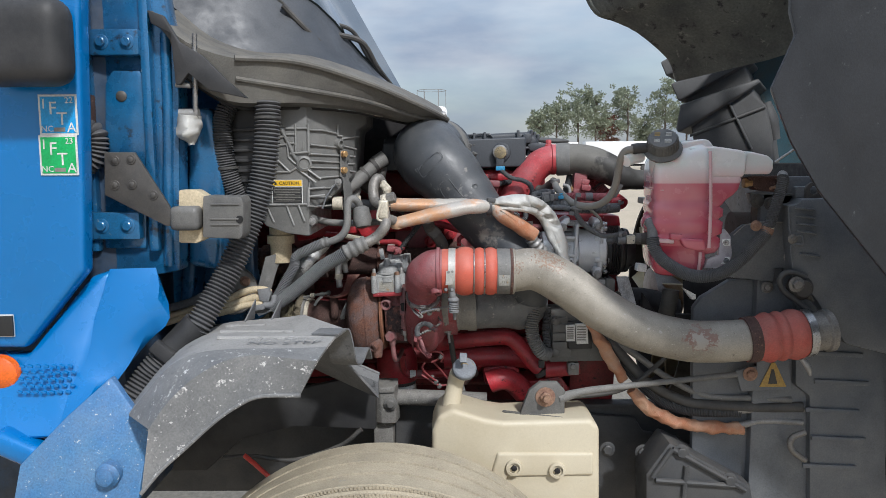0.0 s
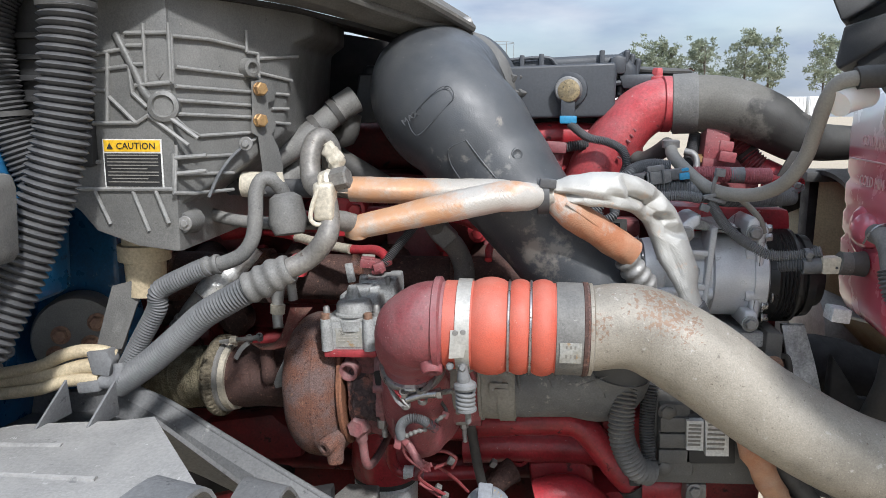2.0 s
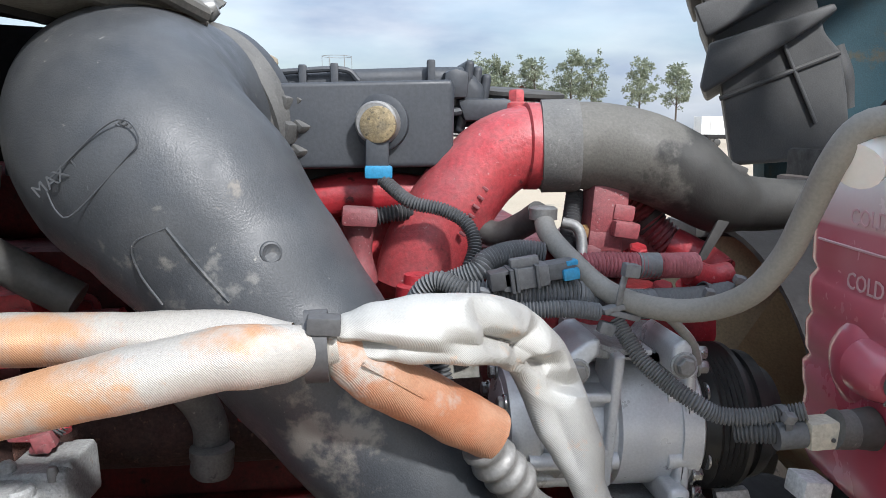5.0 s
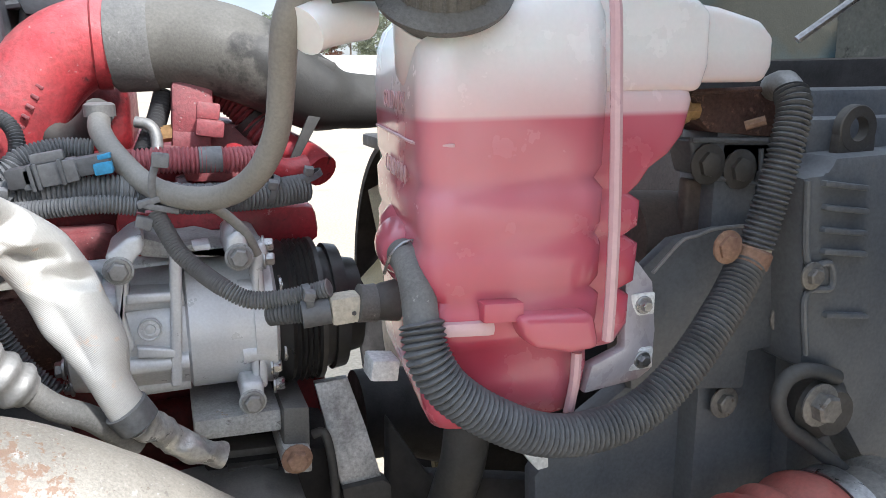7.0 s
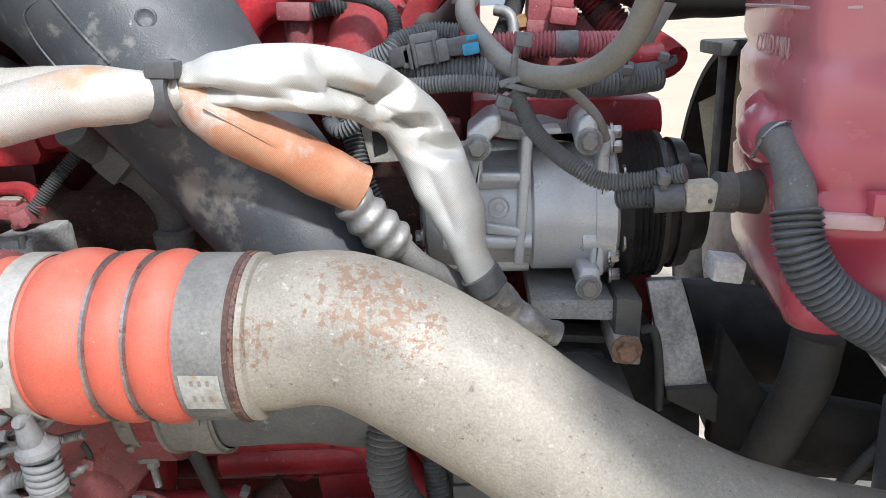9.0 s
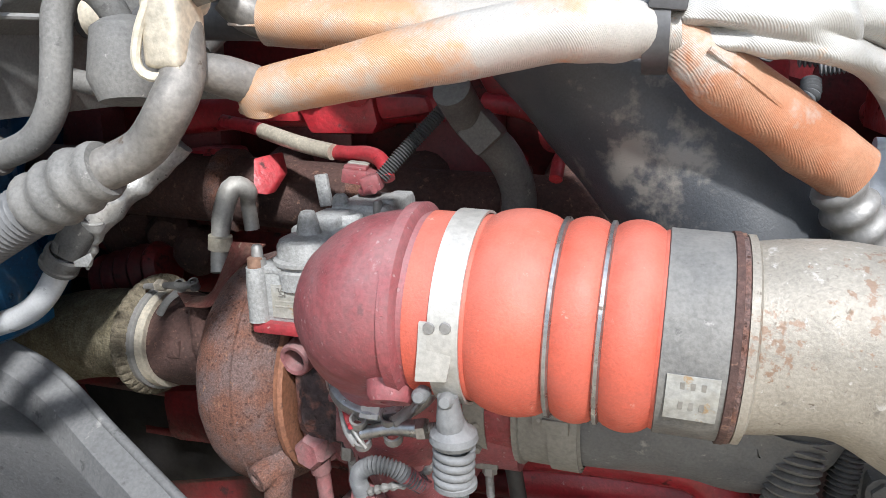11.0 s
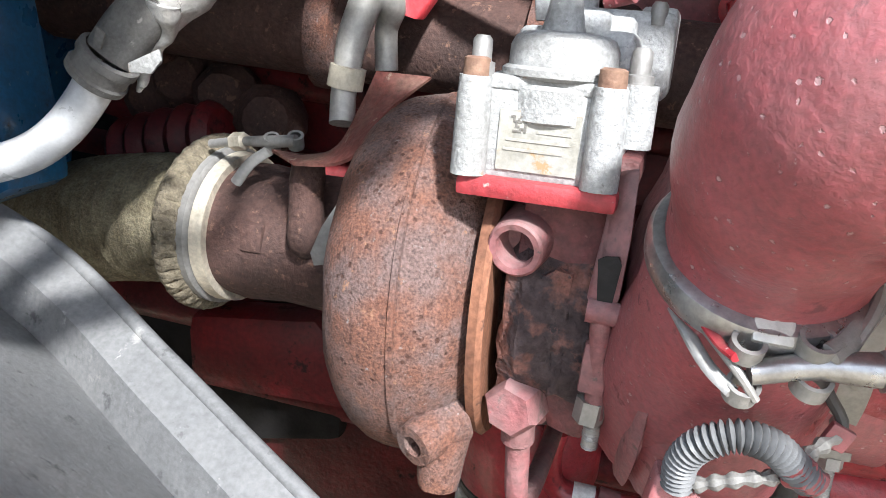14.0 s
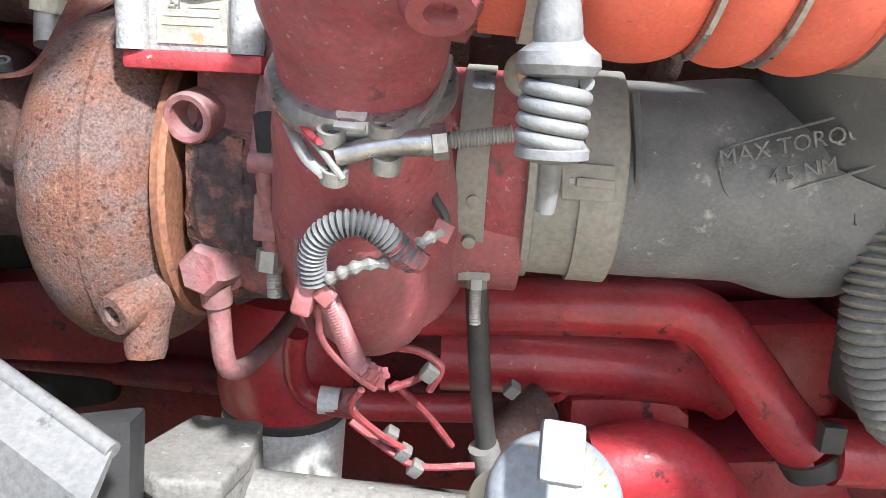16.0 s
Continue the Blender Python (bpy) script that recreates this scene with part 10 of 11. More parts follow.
FOLDS = (
    ((0.2320, 1.9150, 1.5310), (1, 0, 0.75), 0.0119, 0.0132, 0.03),
    ((0.2190, 1.9150, 1.5220), (0.3, 0, 1), 0.0085, 0.011, 0.03),
    ((0.2440, 1.9300, 1.5180), (0.35, 0, 1), 0.0153, 0.0099, 0.024),
    ((0.2650, 1.9450, 1.5140), (0.8, 0, -0.6), 0.0136, 0.0143, 0.034),
    ((0.2550, 1.9450, 1.5070), (0.5, 0, 1), 0.0068, 0.011, 0.03),
    ((0.2860, 1.9580, 1.4900), (0.1, 0, 1), 0.017, 0.011, 0.026),
    ((0.2770, 1.9600, 1.4810), (0.5, 0, 0.9), 0.0102, 0.0154, 0.034),
    ((0.3040, 1.9720, 1.4730), (0.25, 0, 1), 0.0136, 0.0099, 0.026),
    ((0.2930, 1.9750, 1.4370), (1, 0, 0.4), 0.0051, 0.0154, 0.04),
    ((0.1450, 1.9050, 1.5250), (0.1, 0, 1), 0.0102, 0.0066, 0.022),
    ((0.1730, 1.9050, 1.5220), (0.15, 0, 1), 0.0068, 0.011, 0.04))
part("silver_sleeve", crumple(folded(tube(B(), SR, [0.0115, 0.0150, 0.0190, 0.0225, 0.0235, 0.0235, 0.0235, 0.0240, 0.0250, 0.0255, 0.0250, 0.0225, 0.0150], 96, 0.0011, caps=False, flat=((0.35, -0.85, 0.39), 0.72)), FOLDS), 0.0012, 22, 3.0), sleeve, hs, "crumpled silver heat sleeve", 75)
part("sleeve_cuff", tube(B(), [V(SR[-1]) + Vector((-0.004, 0, 0.008)), V(SR[-1]) + Vector((0.004, 0.001, -0.006))], [0.0165, 0.0160], 28), conduit, hs, "black band at the sleeve's end")
SO = [(0.125, 1.920, 1.525), (0.142, 1.922, 1.511), (0.162, 1.930, 1.496), (0.191, 1.940, 1.477), (0.217, 1.950, 1.459), (0.234, 1.957, 1.447)]
part("orange_sleeve", crinkle(tube(B(), SO, [0.0125, 0.016, 0.019, 0.0195, 0.0195, 0.0195], 40, 0.002, caps=False), 0.003, 26, 7), sleeve_orange, hs, "split orange heat sleeve")
part("sleeve_seam", tube(B(), [(0.146, 1.905, 1.517), (0.173, 1.914, 1.498), (0.200, 1.926, 1.478), (0.244, 1.943, 1.452)], 0.0016, 6), sleeve_orange, hs)
part("crimp", tube(B(), [(0.228, 1.957, 1.441), (0.239, 1.962, 1.425), (0.253, 1.968, 1.408), (0.262, 1.972, 1.398)], [0.015, 0.0165, 0.0165, 0.014], 20, 0.0025, lambda s: 0.0016 * math.sin(s * 420)), steel_dull, hs, "ribbed metal crimp")
part("line", tube(B(), [(0.260, 1.972, 1.400), (0.276, 1.980, 1.380), (0.298, 1.990, 1.363), (0.326, 2.000, 1.331)], 0.0095, 14), rubber_grey, hs)
part("silver_line_end", crinkle(tube(B(), [V(SR[-1]) + Vector((0.002, 0.001, -0.004)), (0.347, 2.015, 1.330), (0.364, 2.020, 1.313), (0.389, 2.030, 1.296)], [0.012, 0.0125, 0.0115, 0.010], 26, 0.0018), 0.004, 70, 3), foil, hs, "torn silver foil over the line")
tie = part("cable_tie", lathe(B(), (0.118, 1.918, 1.525), (1, 0, 0.03), [(-0.007, 0.0205), (-0.007, 0.0225), (0.007, 0.0225), (0.007, 0.0205)], 28), conduit_dark, hs, "black cable tie")
part("tie_head", box(B(), (0.123, 1.905, 1.542), (0.020, 0.016, 0.011), (0, 4, 0), 0.002), conduit_dark, tie)

# ---- air conditioning lines by the heater unit ----
al = thing("ac_suction_line", (-0.17, 1.88, 1.5), "dull metal refrigerant line with a service cap", "pipe")
part("pipe", tube(B(), [(-0.150, 1.925, 1.545), (-0.148, 1.918, 1.580), (-0.158, 1.908, 1.597), (-0.168, 1.897, 1.580), (-0.165, 1.885, 1.545)] + [(-0.143, 1.860, 1.530), (-0.136, 1.850, 1.501), (-0.137, 1.838, 1.482), (-0.156, 1.840, 1.459), (-0.176, 1.836, 1.447), (-0.186, 1.834, 1.443)], 0.0128, 18, 0.005), line_grey, al)
part("crimp", tube(B(), [(-0.181, 1.835, 1.445), (-0.197, 1.834, 1.438), (-0.214, 1.833, 1.429), (-0.232, 1.832, 1.420)], [0.0165, 0.0195, 0.0195, 0.0185], 22, 0.0022, lambda s: 0.0014 * math.sin(s * 380)), rubber_grey, al, "ribbed crimped ferrule")
part("sheath", loom(B(), [(-0.220, 1.832, 1.426), (-0.255, 1.832, 1.406)] + [(-0.290, 1.835, 1.385), (-0.325, 1.84, 1.355), (-0.370, 1.85, 1.318), (-0.418, 1.86, 1.284)], 0.0152, 0.0062, 0.0013, 22), sheath_grey, al)
part("joint_block", box(B(), (-0.140, 1.850, 1.524), (0.024, 0.03, 0.045), (0, 0, 0), 0.006, 3), cream_metal, al, "pale insulated joint")
part("service_cap", lathe(B(), (-0.135, 1.860, 1.545), (1, -0.2, 0.25), [(-0.01, 0.015), (0.0, 0.0165), (0.004, 0.013)], 20), cream_metal, al)
part("cap_hex", lathe(B(), (-0.131, 1.857, 1.548), (1, -0.2, 0.25), [(0, 0.0135), (0.018, 0.0135), (0.020, 0.011)], 6), line_grey, al)
part("cap_strap", tube(B(), [(-0.142, 1.840, 1.555), (-0.144, 1.838, 1.542), (-0.152, 1.835, 1.520), (-0.154, 1.835, 1.503), (-0.145, 1.838, 1.497), (-0.130, 1.840, 1.503)], 0.0028, 8), ivory, al)
part("coupling", tube(B(), [(-0.138, 1.865, 1.501), (-0.126, 1.880, 1.496), (-0.116, 1.893, 1.491)], [0.0105, 0.0125, 0.0125], 16), line_grey, al)
part("upper_coupling", tube(B(), [(-0.150, 1.925, 1.545), (-0.14, 1.93, 1.535), (-0.125, 1.935, 1.53)], [0.012, 0.013, 0.014], 16), line_grey, al)
part("torn_foil", crumple(tube(B(), [(-0.146, 1.885, 1.591), (-0.136, 1.885, 1.572), (-0.131, 1.885, 1.556)], [0.006, 0.011, 0.008], 12, 0.003), 0.005, 90), ivory, al, "torn white insulation")
a2 = thing("ac_liquid_line", (-0.25, 1.86, 1.48), "thin grey refrigerant line bent over a holder", "pipe")
part("pipe", tube(B(), [(-0.199, 1.885, 1.521), (-0.202, 1.880, 1.534), (-0.210, 1.874, 1.546), (-0.222, 1.870, 1.547), (-0.229, 1.865, 1.532), (-0.229, 1.860, 1.506), (-0.232, 1.856, 1.478), (-0.245, 1.854, 1.458), (-0.264, 1.854, 1.448), (-0.286, 1.855, 1.442)], 0.0092, 16, 0.005), rubber_grey, a2)
part("crimp", tube(B(), [(-0.275, 1.855, 1.445), (-0.295, 1.855, 1.440)], 0.0118, 18, 0.002, lambda s: 0.001 * math.sin(s * 500)), rubber_grey, a2)
part("sheath", loom(B(), [(-0.286, 1.855, 1.443), (-0.318, 1.857, 1.429), (-0.355, 1.858, 1.409)] + [(-0.362, 1.862, 1.385), (-0.385, 1.862, 1.345), (-0.408, 1.862, 1.305), (-0.425, 1.862, 1.285)], 0.0112, 0.0056, 0.0011, 20), sheath_grey, a2)
part("hook", tube(B(), [(-0.425, 1.862, 1.287), (-0.44, 1.86, 1.278), (-0.462, 1.86, 1.276)], 0.009, 12), rubber_grey, a2)
part("holder", lathe(B(), (-0.199, 1.885, 1.523), (0.15, -0.2, -1), [(-0.006, 0.012), (0.0, 0.020), (0.03, 0.024), (0.045, 0.018)], 24), rubber_grey, a2, "grey rubber holder")
part("cross_pipe", tube(B(), [(-0.329, 1.950, 1.495), (-0.286, 1.950, 1.485), (-0.225, 1.940, 1.483), (-0.176, 1.920, 1.487), (-0.140, 1.900, 1.490)], 0.0085, 12), rubber_grey, a2)
part("dark_cross_pipe", tube(B(), [(-0.304, 1.980, 1.528), (-0.222, 1.960, 1.528), (-0.181, 1.950, 1.529), (-0.117, 1.950, 1.529)], 0.0125, 14), conduit_dark, a2)
part("cream_washer", lathe(B(), (-0.265, 1.955, 1.533), (1, 0, 0), [(-0.012, 0.017), (0.012, 0.017)], 18), ivory, a2)
fo = thing("foil_wrapped_line", (-0.400, 2.060, 1.343), "bent metal line with torn foil insulation and a clip", "pipe")
part("foil", crinkle(tube(B(), [(-0.316, 2.100, 1.424), (-0.337, 2.090, 1.402), (-0.356, 2.075, 1.381), (-0.372, 2.060, 1.363), (-0.384, 2.050, 1.350)], [0.0165, 0.0175, 0.0185, 0.0195, 0.019], 44, 0.002), 0.0065, 34, 9), foil, fo, "crumpled pale foil insulation", 60)
part("torn_edge", crinkle(tube(B(), [(-0.374, 2.045, 1.355), (-0.379, 2.050, 1.340), (-0.391, 2.055, 1.321), (-0.401, 2.060, 1.297)], [0.013, 0.010, 0.008, 0.003], 20, 0.002), 0.006, 60, 4), foil, fo, "torn flap of foil", 60)
part("sleeve", tube(B(), [(-0.381, 2.050, 1.354), (-0.396, 2.045, 1.335), (-0.406, 2.040, 1.318)], [0.0165, 0.0160, 0.0155], 24, 0.004), rubber_grey, fo)
cl2 = part("clip", lathe(B(), (-0.410, 2.038, 1.312), (-0.6, 0, -0.8), [(-0.010, 0.0155), (-0.009, 0.0185), (-0.004, 0.0188), (-0.003, 0.0172), (0.004, 0.0172), (0.005, 0.0188), (0.009, 0.0185), (0.010, 0.0155)], 28, caps=False), rubber_grey, fo, "spring band clip")
part("clip_tab", slab(B(), [(-0.381, 2.020, 1.318), (-0.362, 2.020, 1.328), (-0.360, 2.020, 1.322), (-0.366, 2.020, 1.314), (-0.380, 2.020, 1.313)], (0.0, 0.002, 0), 0.0008), alu_old, cl2)
part("clip_ear", slab(B(), [(-0.401, 2.020, 1.336), (-0.395, 2.020, 1.332), (-0.398, 2.020, 1.323), (-0.403, 2.020, 1.324)], (0.0, 0.002, 0), 0.0008), rubber_grey, cl2)
part("pipe", tube(B(), [(-0.410, 2.040, 1.314), (-0.417, 2.035, 1.295), (-0.432, 2.030, 1.272), (-0.458, 2.030, 1.253), (-0.498, 2.030, 1.237)], [0.0118, 0.0118, 0.0118, 0.0118, 0.0118], 18), alu, fo)
part("valve", tube(B(), [(-0.202, 1.875, 1.555), (-0.202, 1.878, 1.539)], [0.004, 0.006], 10), ivory, a2)
st2 = thing("cream_tubes", (-0.570, 1.900, 1.270), "three dusty cream tubes held by a grey clip", "tube")
for pts, r in (([(-0.751, 1.930, 1.235), (-0.628, 1.905, 1.272), (-0.535, 1.872, 1.299), (-0.496, 1.862, 1.318), (-0.465, 1.860, 1.327), (-0.438, 1.860, 1.327), (-0.425, 1.866, 1.320)], 0.0085),
               ([(-0.751, 1.940, 1.219), (-0.628, 1.912, 1.258), (-0.536, 1.872, 1.284), (-0.498, 1.862, 1.295), (-0.467, 1.860, 1.305), (-0.443, 1.860, 1.309), (-0.428, 1.866, 1.304)], 0.0105),
               ([(-0.628, 1.900, 1.246), (-0.530, 1.856, 1.274), (-0.492, 1.851, 1.287), (-0.464, 1.850, 1.292), (-0.440, 1.852, 1.292)], 0.0080)):
    part("tube", tube(B(), pts, r, 16, 0.006), cream_old, st2)
part("clip_body", prism(B(), [(-0.452, 1.330), (-0.424, 1.332), (-0.418, 1.318), (-0.424, 1.298), (-0.446, 1.300)], 1.846, 1.868, 0.003), loom_grey, st2, "grey plastic clip")
part("clip_foot", box(B(), (-0.448, 1.846, 1.286), (0.030, 0.016, 0.014), (0, -8, 0), 0.003), loom_grey, st2)
part("hook_tube", tube(B(), [(-0.436, 1.848, 1.290), (-0.420, 1.848, 1.291), (-0.411, 1.850, 1.301), (-0.412, 1.854, 1.314)], 0.0085, 14), loom_grey, st2)
part("loom_tail", loom(B(), [(-0.775, 1.900, 1.259), (-0.699, 1.900, 1.272), (-0.628, 1.890, 1.292), (-0.579, 1.880, 1.318)], 0.009, 0.005, 0.0009, 12), conduit, st2)
FB = Vector((-0.547, 1.983, 1.303))
fb = thing("flange_block", FB, "dark cast flange with four dusty bolts", "flange")
part("casting", lathe(B(), FB, (0.35, -1, 0.05), [(-0.05, 0.064), (-0.008, 0.064), (0.0, 0.060), (0.002, 0.020)], 36), heater_plastic, fb)
for dx, dz in ((-0.019, 0.008), (0.028, 0.024), (-0.027, -0.021), (0.018, -0.008)):
    part("bolt", bolt(B(), FB + Vector((dx, dx * 0.35 - 0.001, dz)), (0.35, -1, 0.05), 0.0105, 0.012, 1.3), bolt_rust, fb)
gp = thing("grey_stay", (-0.427, 1.900, 1.366), "thin grey folded metal stay", "bracket")
part("plate", slab(B(), [(-0.461, 1.885, 1.322), (-0.441, 1.900, 1.403), (-0.394, 1.910, 1.415), (-0.414, 1.910, 1.375), (-0.428, 1.890, 1.321)], (0, 0.004, 0), 0.001), plastic_dusty, gp)
hz = thing("heater_hoses", (-0.218, 2.100, 1.604), "dusty rubber heater hoses crossing behind the lines", "hose")
part("hose", tube(B(), [(-0.267, 2.050, 1.559), (-0.244, 2.060, 1.574), (-0.217, 2.080, 1.597), (-0.192, 2.100, 1.621), (-0.172, 2.120, 1.640)], 0.0185, 18, 0.006), rubber_grey, hz)
part("hose_end", lathe(B(), (-0.174, 2.115, 1.638), (0.8, 0.3, 0.5), [(-0.01, 0.020), (0.02, 0.021), (0.022, 0.016)], 20), rubber_grey, hz)
for q in ((-0.185, 2.105, 1.628), (-0.210, 2.088, 1.605)):
    part("clamp", band(B(), q, (0.75, 0.28, 0.55), 0.0192, 0.010, 0.002, 24), rubber, hz)
part("second_hose", tube(B(), [(-0.300, 2.200, 1.640), (-0.262, 2.180, 1.607), (-0.201, 2.160, 1.562), (-0.150, 2.150, 1.532), (-0.102, 2.150, 1.504)], 0.0175, 18, 0.006), rubber, hz)
part("third_hose", tube(B(), [(-0.210, 2.150, 1.595), (-0.177, 2.140, 1.591), (-0.168, 2.140, 1.626)], 0.016, 16), rubber, hz)
part("fourth_hose", tube(B(), [(-0.262, 2.060, 1.514), (-0.246, 2.080, 1.539), (-0.236, 2.100, 1.565)], 0.0165, 16), rubber_grey, hz)
dh = thing("turbo_coolant_hose", (-0.003, 2.140, 1.395), "short dark hose with a ribbed end above the turbo", "hose")
part("hose", tube(B(), [(-0.041, 2.080, 1.481), (-0.032, 2.120, 1.450), (-0.008, 2.140, 1.421), (0.004, 2.155, 1.391), (0.006, 2.160, 1.365), (-0.001, 2.170, 1.331)], 0.0165, 18, 0.006), rubber_grey, dh)
part("clip", box(B(), (-0.021, 2.115, 1.443), (0.028, 0.03, 0.03), (0, 45, 0), 0.004), rubber_grey, dh)
part("ribbed_end", lathe(B(), (0.008, 2.150, 1.355), (0, 0, 1), [(-0.02, 0.016), (-0.012, 0.0195), (-0.004, 0.019), (0.0, 0.0205), (0.008, 0.0205), (0.010, 0.017)], 22), rubber_grey, dh)

# ---- wiring by the compressor ----
hn = thing("engine_harness", (0.307, 2.060, 1.520), "bundle of corrugated wiring looms tied together", "harness")
part("main_loom", loom(B(), [(0.2180, 2.0850, 1.5170), (0.2550, 2.0780, 1.5190), (0.2860, 2.0720, 1.5210), (0.3270, 2.0720, 1.5200), (0.3470, 2.0750, 1.5160), (0.3780, 2.0800, 1.5090), (0.4140, 2.0880, 1.5070), (0.4500, 2.0950, 1.5070), (0.4840, 2.1050, 1.5090)], 0.0120, 0.0050, 0.0010, 18), loom_grey, hn)
part("tape_wrap", tube(B(), [(0.3270, 2.0720, 1.5200), (0.3470, 2.0750, 1.5160), (0.3710, 2.0790, 1.5100)], 0.0130, 18, 0.002, lambda s: 0.0007 * math.sin(s * 900)), loom_grey, hn, "dust-caked tape")
part("tape_tail", tube(B(), [(0.3690, 2.0790, 1.5100), (0.3880, 2.0820, 1.5080), (0.4010, 2.0840, 1.5080)], 0.0128, 18, 0.002, lambda s: 0.0007 * math.sin(s * 700)), conduit, hn)
part("upper_loom", loom(B(), [(0.2220, 2.1000, 1.5250), (0.2460, 2.0950, 1.5360), (0.2550, 2.1000, 1.5440), (0.2700, 2.1050, 1.5490), (0.2880, 2.1100, 1.5510), (0.3090, 2.1100, 1.5490)], 0.0095, 0.0042, 0.0009, 16), loom_grey, hn)
part("corner_loom", loom(B(), [(0.193, 2.090, 1.512), (0.200, 2.085, 1.524), (0.213, 2.080, 1.531), (0.232, 2.070, 1.524)], 0.0085, 0.0044, 0.0008, 14), conduit, hn)
part("thin_loom", loom(B(), [(0.2300, 2.0650, 1.5060), (0.2530, 2.0580, 1.5100), (0.2790, 2.0500, 1.5120), (0.3060, 2.0450, 1.5140), (0.3230, 2.0460, 1.5130), (0.3400, 2.0480, 1.5100)], 0.0066, 0.0040, 0.0007, 14), loom_grey, hn)
part("drop_loom", loom(B(), [(0.3540, 2.0460, 1.5040), (0.3600, 2.0360, 1.4920), (0.3690, 2.0220, 1.4760), (0.3840, 2.0080, 1.4620), (0.3980, 1.9920, 1.4530), (0.4150, 1.9840, 1.4440), (0.4370, 1.9760, 1.4440), (0.4620, 1.9680, 1.4490), (0.4730, 1.9620, 1.4530)], 0.0062, 0.0038, 0.0008, 14), loom_grey, hn)
part("sub_loom", loom(B(), [(0.4300, 1.9840, 1.4300), (0.4430, 1.9740, 1.4330), (0.4590, 1.9680, 1.4340), (0.4720, 1.9640, 1.4340)], 0.0080, 0.0042, 0.0008, 14), conduit, hn)
part("plain_cable", tube(B(), [(0.3780, 2.0400, 1.5190), (0.3930, 2.0450, 1.5100), (0.4100, 2.0500, 1.4960), (0.4230, 2.0500, 1.4810), (0.4310, 2.0550, 1.4620)], 0.0042, 12), vent_rubber, hn)
part("red_loom", loom(B(), [(0.3220, 2.1050, 1.5370), (0.3390, 2.1000, 1.5390), (0.3640, 2.1000, 1.5400), (0.3920, 2.1000, 1.5390), (0.4180, 2.1020, 1.5380), (0.4510, 2.1100, 1.5370)], 0.0105, 0.0052, 0.0009, 18), red_bleached, hn, "bleached red corrugated loom")
part("loom_tape", tube(B(), [(0.3920, 2.1000, 1.5390), (0.4110, 2.1000, 1.5390)], 0.0114, 18), loom_grey, hn)
part("red_end", tube(B(), [(0.4480, 2.1150, 1.5300), (0.4680, 2.1180, 1.5230), (0.4890, 2.1200, 1.5250)], 0.0125, 16), red, hn)
part("loom_drop", loom(B(), [(0.206, 2.060, 1.498), (0.197, 2.060, 1.486), (0.207, 2.050, 1.477), (0.223, 2.050, 1.485), (0.225, 2.060, 1.495)], 0.0060, 0.0045, 0.0008, 12), conduit, hn)
part("loom_tail", loom(B(), [(0.197, 2.100, 1.496), (0.210, 2.090, 1.467), (0.220, 2.080, 1.428), (0.240, 2.080, 1.380), (0.263, 2.080, 1.351)], 0.0085, 0.0055, 0.0009, 14), conduit, hn)
cnn = part("connector", box(B(), (0.2810, 2.0680, 1.5370), (0.040, 0.024, 0.018), (0, -9, 0), 0.003), loom_grey, hn, "grey sealed connector")
part("connector_nose", box(B(), (0.3020, 2.0700, 1.5410), (0.046, 0.021, 0.0145), (0, -9, 0), 0.003), conduit, cnn)
part("connector_boot", box(B(), (0.2610, 2.0660, 1.5350), (0.020, 0.020, 0.016), (0, -9, 0), 0.003), conduit_dark, cnn)
part("connector_lock", box(B(), (0.3190, 2.0620, 1.5400), (0.014, 0.014, 0.0095), (0, -9, 0), 0.002), conn_blue_m, cnn, "blue connector lock")
part("lock_tab", box(B(), (0.3200, 2.0640, 1.5490), (0.010, 0.010, 0.004), (0, -9, 0), 0.001), conn_blue_m, cnn)
part("connector_latch", box(B(), (0.2800, 2.0640, 1.5500), (0.024, 0.010, 0.008), (0, -9, 0), 0.002), loom_grey, cnn)
for q in ((0.2690, 2.0650, 1.5350), (0.2730, 2.0650, 1.5360), (0.2900, 2.0650, 1.5390)):
    part("connector_rib", box(B(), q, (0.0030, 0.026, 0.020), (0, -9, 0), 0.0008), conduit, cnn)
for q, d, r in (((0.2470, 2.0760, 1.5170), (1, 0, -0.9), 0.0135), ((0.3470, 2.0750, 1.5160), (1, 0, -0.3), 0.0142), ((0.4510, 2.0950, 1.5090), (1, 0, -0.4), 0.014), ((0.4570, 1.9680, 1.4440), (1, 0, 0.1), 0.0105), ((0.4850, 2.1080, 1.5180), (0.4, 0, -1), 0.014)):
    ct = part("cable_tie", band(B(), q, d, r, 0.0055, 0.0014, 24), conduit, hn)
    part("tie_head", box(B(), V(q) + Vector((0, -r, r * 0.55)), (0.0085, 0.007, 0.0075), (20, 10, 0), 0.0012), loom_grey, ct)
hc2 = part("hose_clip", box(B(), (0.3610, 2.0350, 1.5470), (0.013, 0.012, 0.011), (0, 8, 0), 0.002), loom_grey, hn, "grey clip over the vent hose")
part("clip_strap", tube(B(), [(0.3570, 2.0360, 1.5430), (0.3540, 2.0340, 1.5340), (0.3530, 2.0360, 1.5240), (0.3540, 2.0400, 1.5160)], 0.0030, 10, 0.002, flat=((0.2, -0.95, 0.2), 0.5)), loom_grey, hc2)
part("clip_wing", box(B(), (0.3590, 2.0420, 1.5090), (0.026, 0.012, 0.005), (0, 14, 0), 0.001), loom_grey, hc2)
part("clip_wing", box(B(), (0.3520, 2.0420, 1.5150), (0.022, 0.012, 0.005), (0, -16, 0), 0.001), loom_grey, hc2)
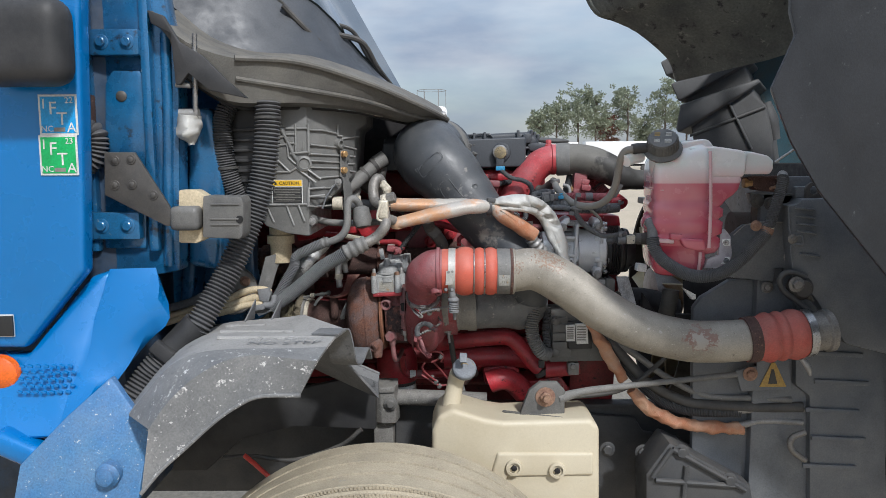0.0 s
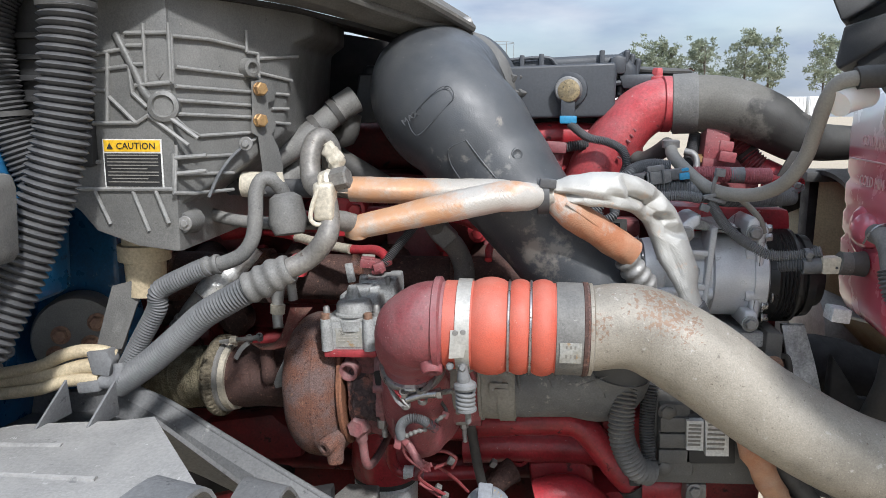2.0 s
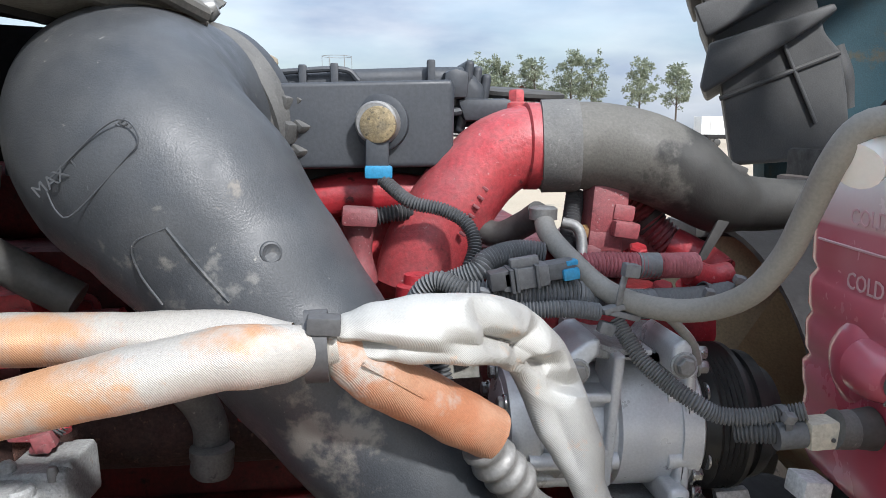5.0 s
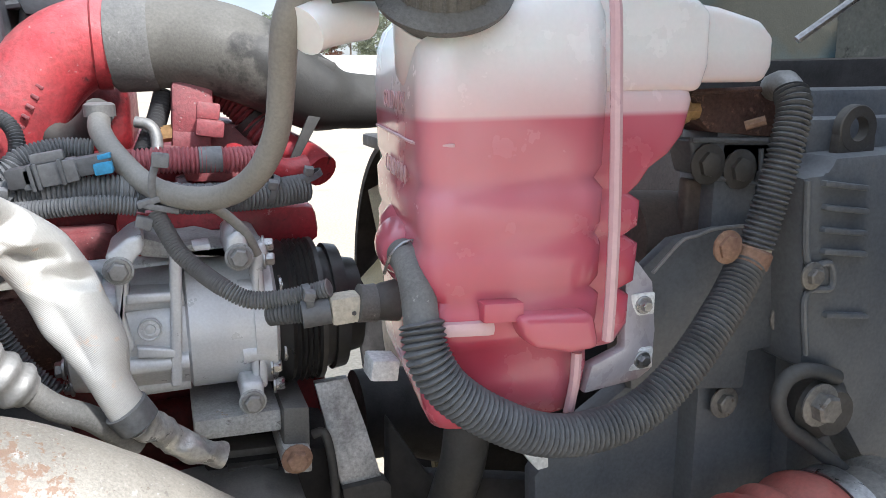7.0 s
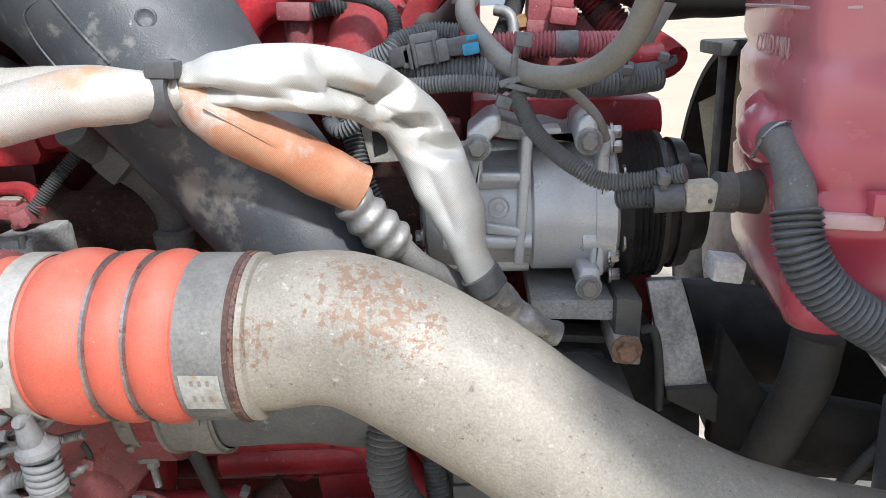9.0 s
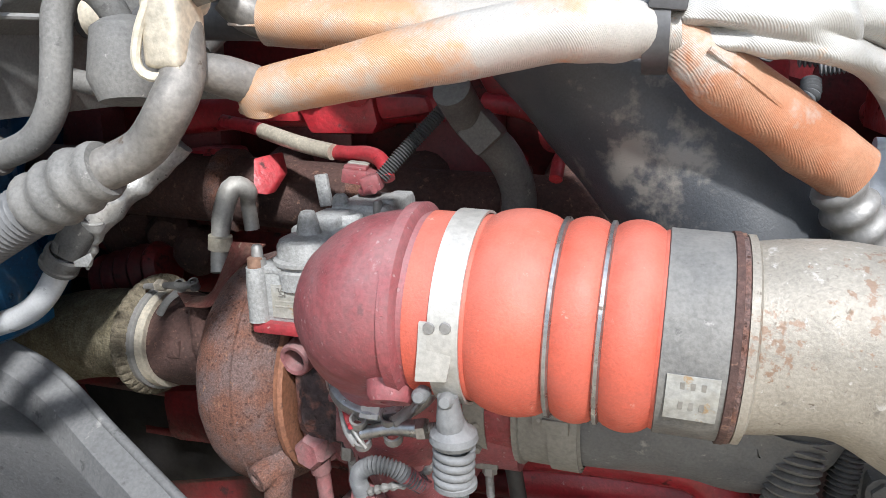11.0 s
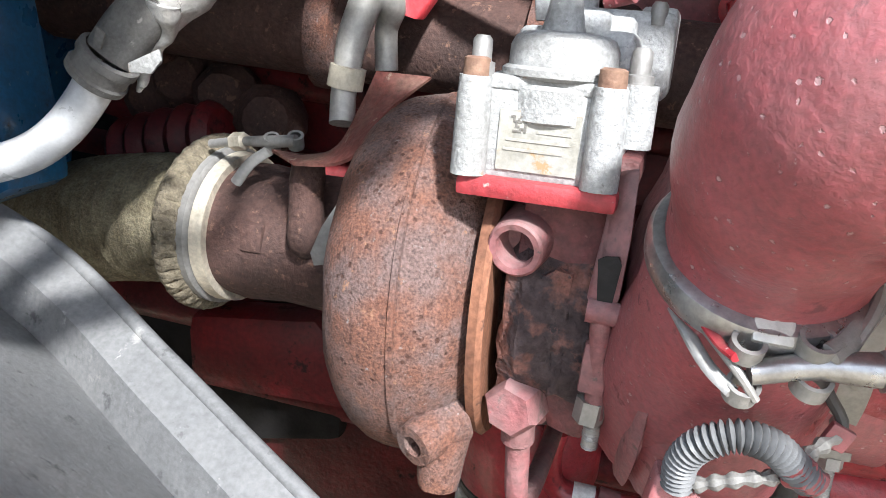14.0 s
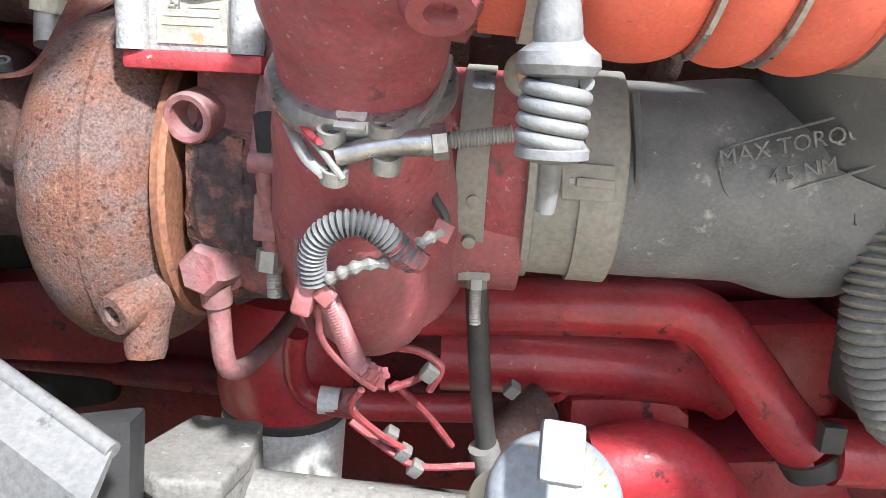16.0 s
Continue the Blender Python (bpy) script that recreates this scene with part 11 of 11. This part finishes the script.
part("clip_foot", box(B(), (0.3450, 2.0420, 1.4980), (0.013, 0.010, 0.010), (0, 18, 0), 0.0018), loom_grey, hc2)
lp = thing("level_sensor_plug", (0.489, 1.960, 1.438), "white and grey plug on the tank's level sensor", "plug")
part("body", tube(B(), [(0.4520, 1.9660, 1.4330), (0.4730, 1.9640, 1.4350)], 0.0110, 18), conduit, lp)
part("white_collar", box(B(), (0.4840, 1.9620, 1.4360), (0.023, 0.020, 0.0215), (0, -3, 0), 0.003), ivory, lp, "ivory collar")
part("collar_pip", lathe(B(), (0.4890, 1.9510, 1.4340), (0, -1, 0), [(0, 0.0018), (0.001, 0.0015)], 10), conduit_dark, lp)
part("grey_socket", tube(B(), [(0.4940, 1.9600, 1.4390), (0.5000, 1.9600, 1.4380), (0.5080, 1.9600, 1.4380)], [0.0150, 0.0145, 0.0150], 18), plastic_dusty, lp)
part("seal", tube(B(), [(0.5060, 1.9600, 1.4380), (0.5140, 1.9600, 1.4380), (0.5250, 1.9600, 1.4380)], [0.0125, 0.0150, 0.0165], 22), rubber, lp, "black rubber seal")

# red gear on top of the engine front
rg = thing("injector_gear", (0.422, 2.250, 1.554), "red painted injector plugs and lines on the cylinder head", "engine fittings")
part("side_block", prism(B(), [(0.382, 1.538), (0.413, 1.567), (0.445, 1.560), (0.477, 1.525), (0.477, 1.496), (0.381, 1.502)], 2.23, 2.35, 0.01), red_dusty, rg)
part("plug", box(B(), (0.393, 2.200, 1.579), (0.038, 0.04, 0.05), (0, 4, 0), 0.005), red_dusty, rg)
part("plug_low", box(B(), (0.390, 2.200, 1.549), (0.036, 0.04, 0.022), (0, 4, 0), 0.004), red_dusty, rg)
part("bracket", tube(B(), [(0.342, 2.170, 1.569), (0.355, 2.165, 1.565), (0.359, 2.160, 1.550), (0.354, 2.150, 1.530), (0.340, 2.140, 1.522)], 0.0055, 10), steel_dull, rg)
part("brass_union", lathe(B(), (0.377, 2.190, 1.557), (1, 0, 0.1), [(-0.014, 0.008), (0.0, 0.008), (0.001, 0.011), (0.010, 0.011)], 6), zinc_gold, rg)
for q, w in (((0.407, 2.190, 1.577), 0.022), ((0.407, 2.180, 1.561), 0.026), ((0.368, 2.170, 1.538), 0.02)):
    part("red_plug", box(B(), q, (w, 0.025, 0.016), (0, 8, 0), 0.003), red_dusty, rg)
for q in [(0.338, 2.160, 1.510), (0.433, 2.140, 1.503), (0.466, 2.150, 1.507), (0.430, 2.200, 1.530)]:
    part("red_bolt", bolt(B(), q, (0, -0.4, 1), 0.010, 0.012, 1.4), red, rg)
part("loom", loom(B(), [(0.369, 2.220, 1.594), (0.360, 2.200, 1.568), (0.346, 2.170, 1.539)], 0.0085, 0.0055, 0.001, 14), conduit_dark, rg)
part("red_hose", loom(B(), [(0.422, 2.250, 1.594), (0.442, 2.240, 1.579), (0.461, 2.230, 1.555), (0.487, 2.220, 1.533), (0.509, 2.200, 1.520)], 0.016, 0.008, 0.0012, 16), red_dusty, rg)
part("hose_end", tube(B(), [(0.477, 2.220, 1.540), (0.502, 2.200, 1.526), (0.514, 2.180, 1.514)], 0.0175, 16), red, rg)
part("clip", band(B(), (0.453, 2.235, 1.564), (0.6, 0, -0.7), 0.0165, 0.014, 0.002, 20), rubber, rg)
part("thin_hose", tube(B(), [(0.264, 2.200, 1.560), (0.284, 2.190, 1.555), (0.304, 2.170, 1.568), (0.314, 2.150, 1.580)], 0.013, 14), rubber, rg)
part("dark_clip", slab(B(), [(0.503, 2.170, 1.575), (0.518, 2.170, 1.577), (0.491, 2.170, 1.531), (0.479, 2.170, 1.526)], (0, 0.004, 0), 0.001), rubber, rg)
part("left_rail", tube(B(), [(0.070, 2.240, 1.552), (0.092, 2.240, 1.578), (0.127, 2.240, 1.590), (0.172, 2.240, 1.592), (0.216, 2.240, 1.588)], 0.022, 16), red, rg)
part("left_panel", prism(B(), [(0.066, 1.539), (0.092, 1.565), (0.212, 1.572), (0.206, 1.472), (0.060, 1.483)], 2.26, 2.34, 0.01), red, rg)
part("sensor", tube(B(), [(0.147, 2.200, 1.570), (0.146, 2.200, 1.539), (0.147, 2.200, 1.507)], [0.016, 0.013, 0.018], 14), red_dusty, rg)
part("sensor_head", box(B(), (0.147, 2.190, 1.574), (0.034, 0.03, 0.018), (0, 3, 0), 0.004), red_dusty, rg)
part("sensor_lead", loom(B(), [(0.157, 2.190, 1.573), (0.184, 2.190, 1.577), (0.213, 2.200, 1.578)], 0.0075, 0.005, 0.0009, 12), conduit_dark, rg)
part("bolt_boss", lathe(B(), (0.198, 2.120, 1.520), (0, 0, 1), [(-0.03, 0.022), (0.0, 0.020), (0.002, 0.014), (0.010, 0.013)], 18), red, rg)
part("lower_block", prism(B(), [(0.317, 1.488), (0.502, 1.483), (0.506, 1.448), (0.467, 1.429), (0.316, 1.443)], 2.16, 2.3, 0.01), red, rg)
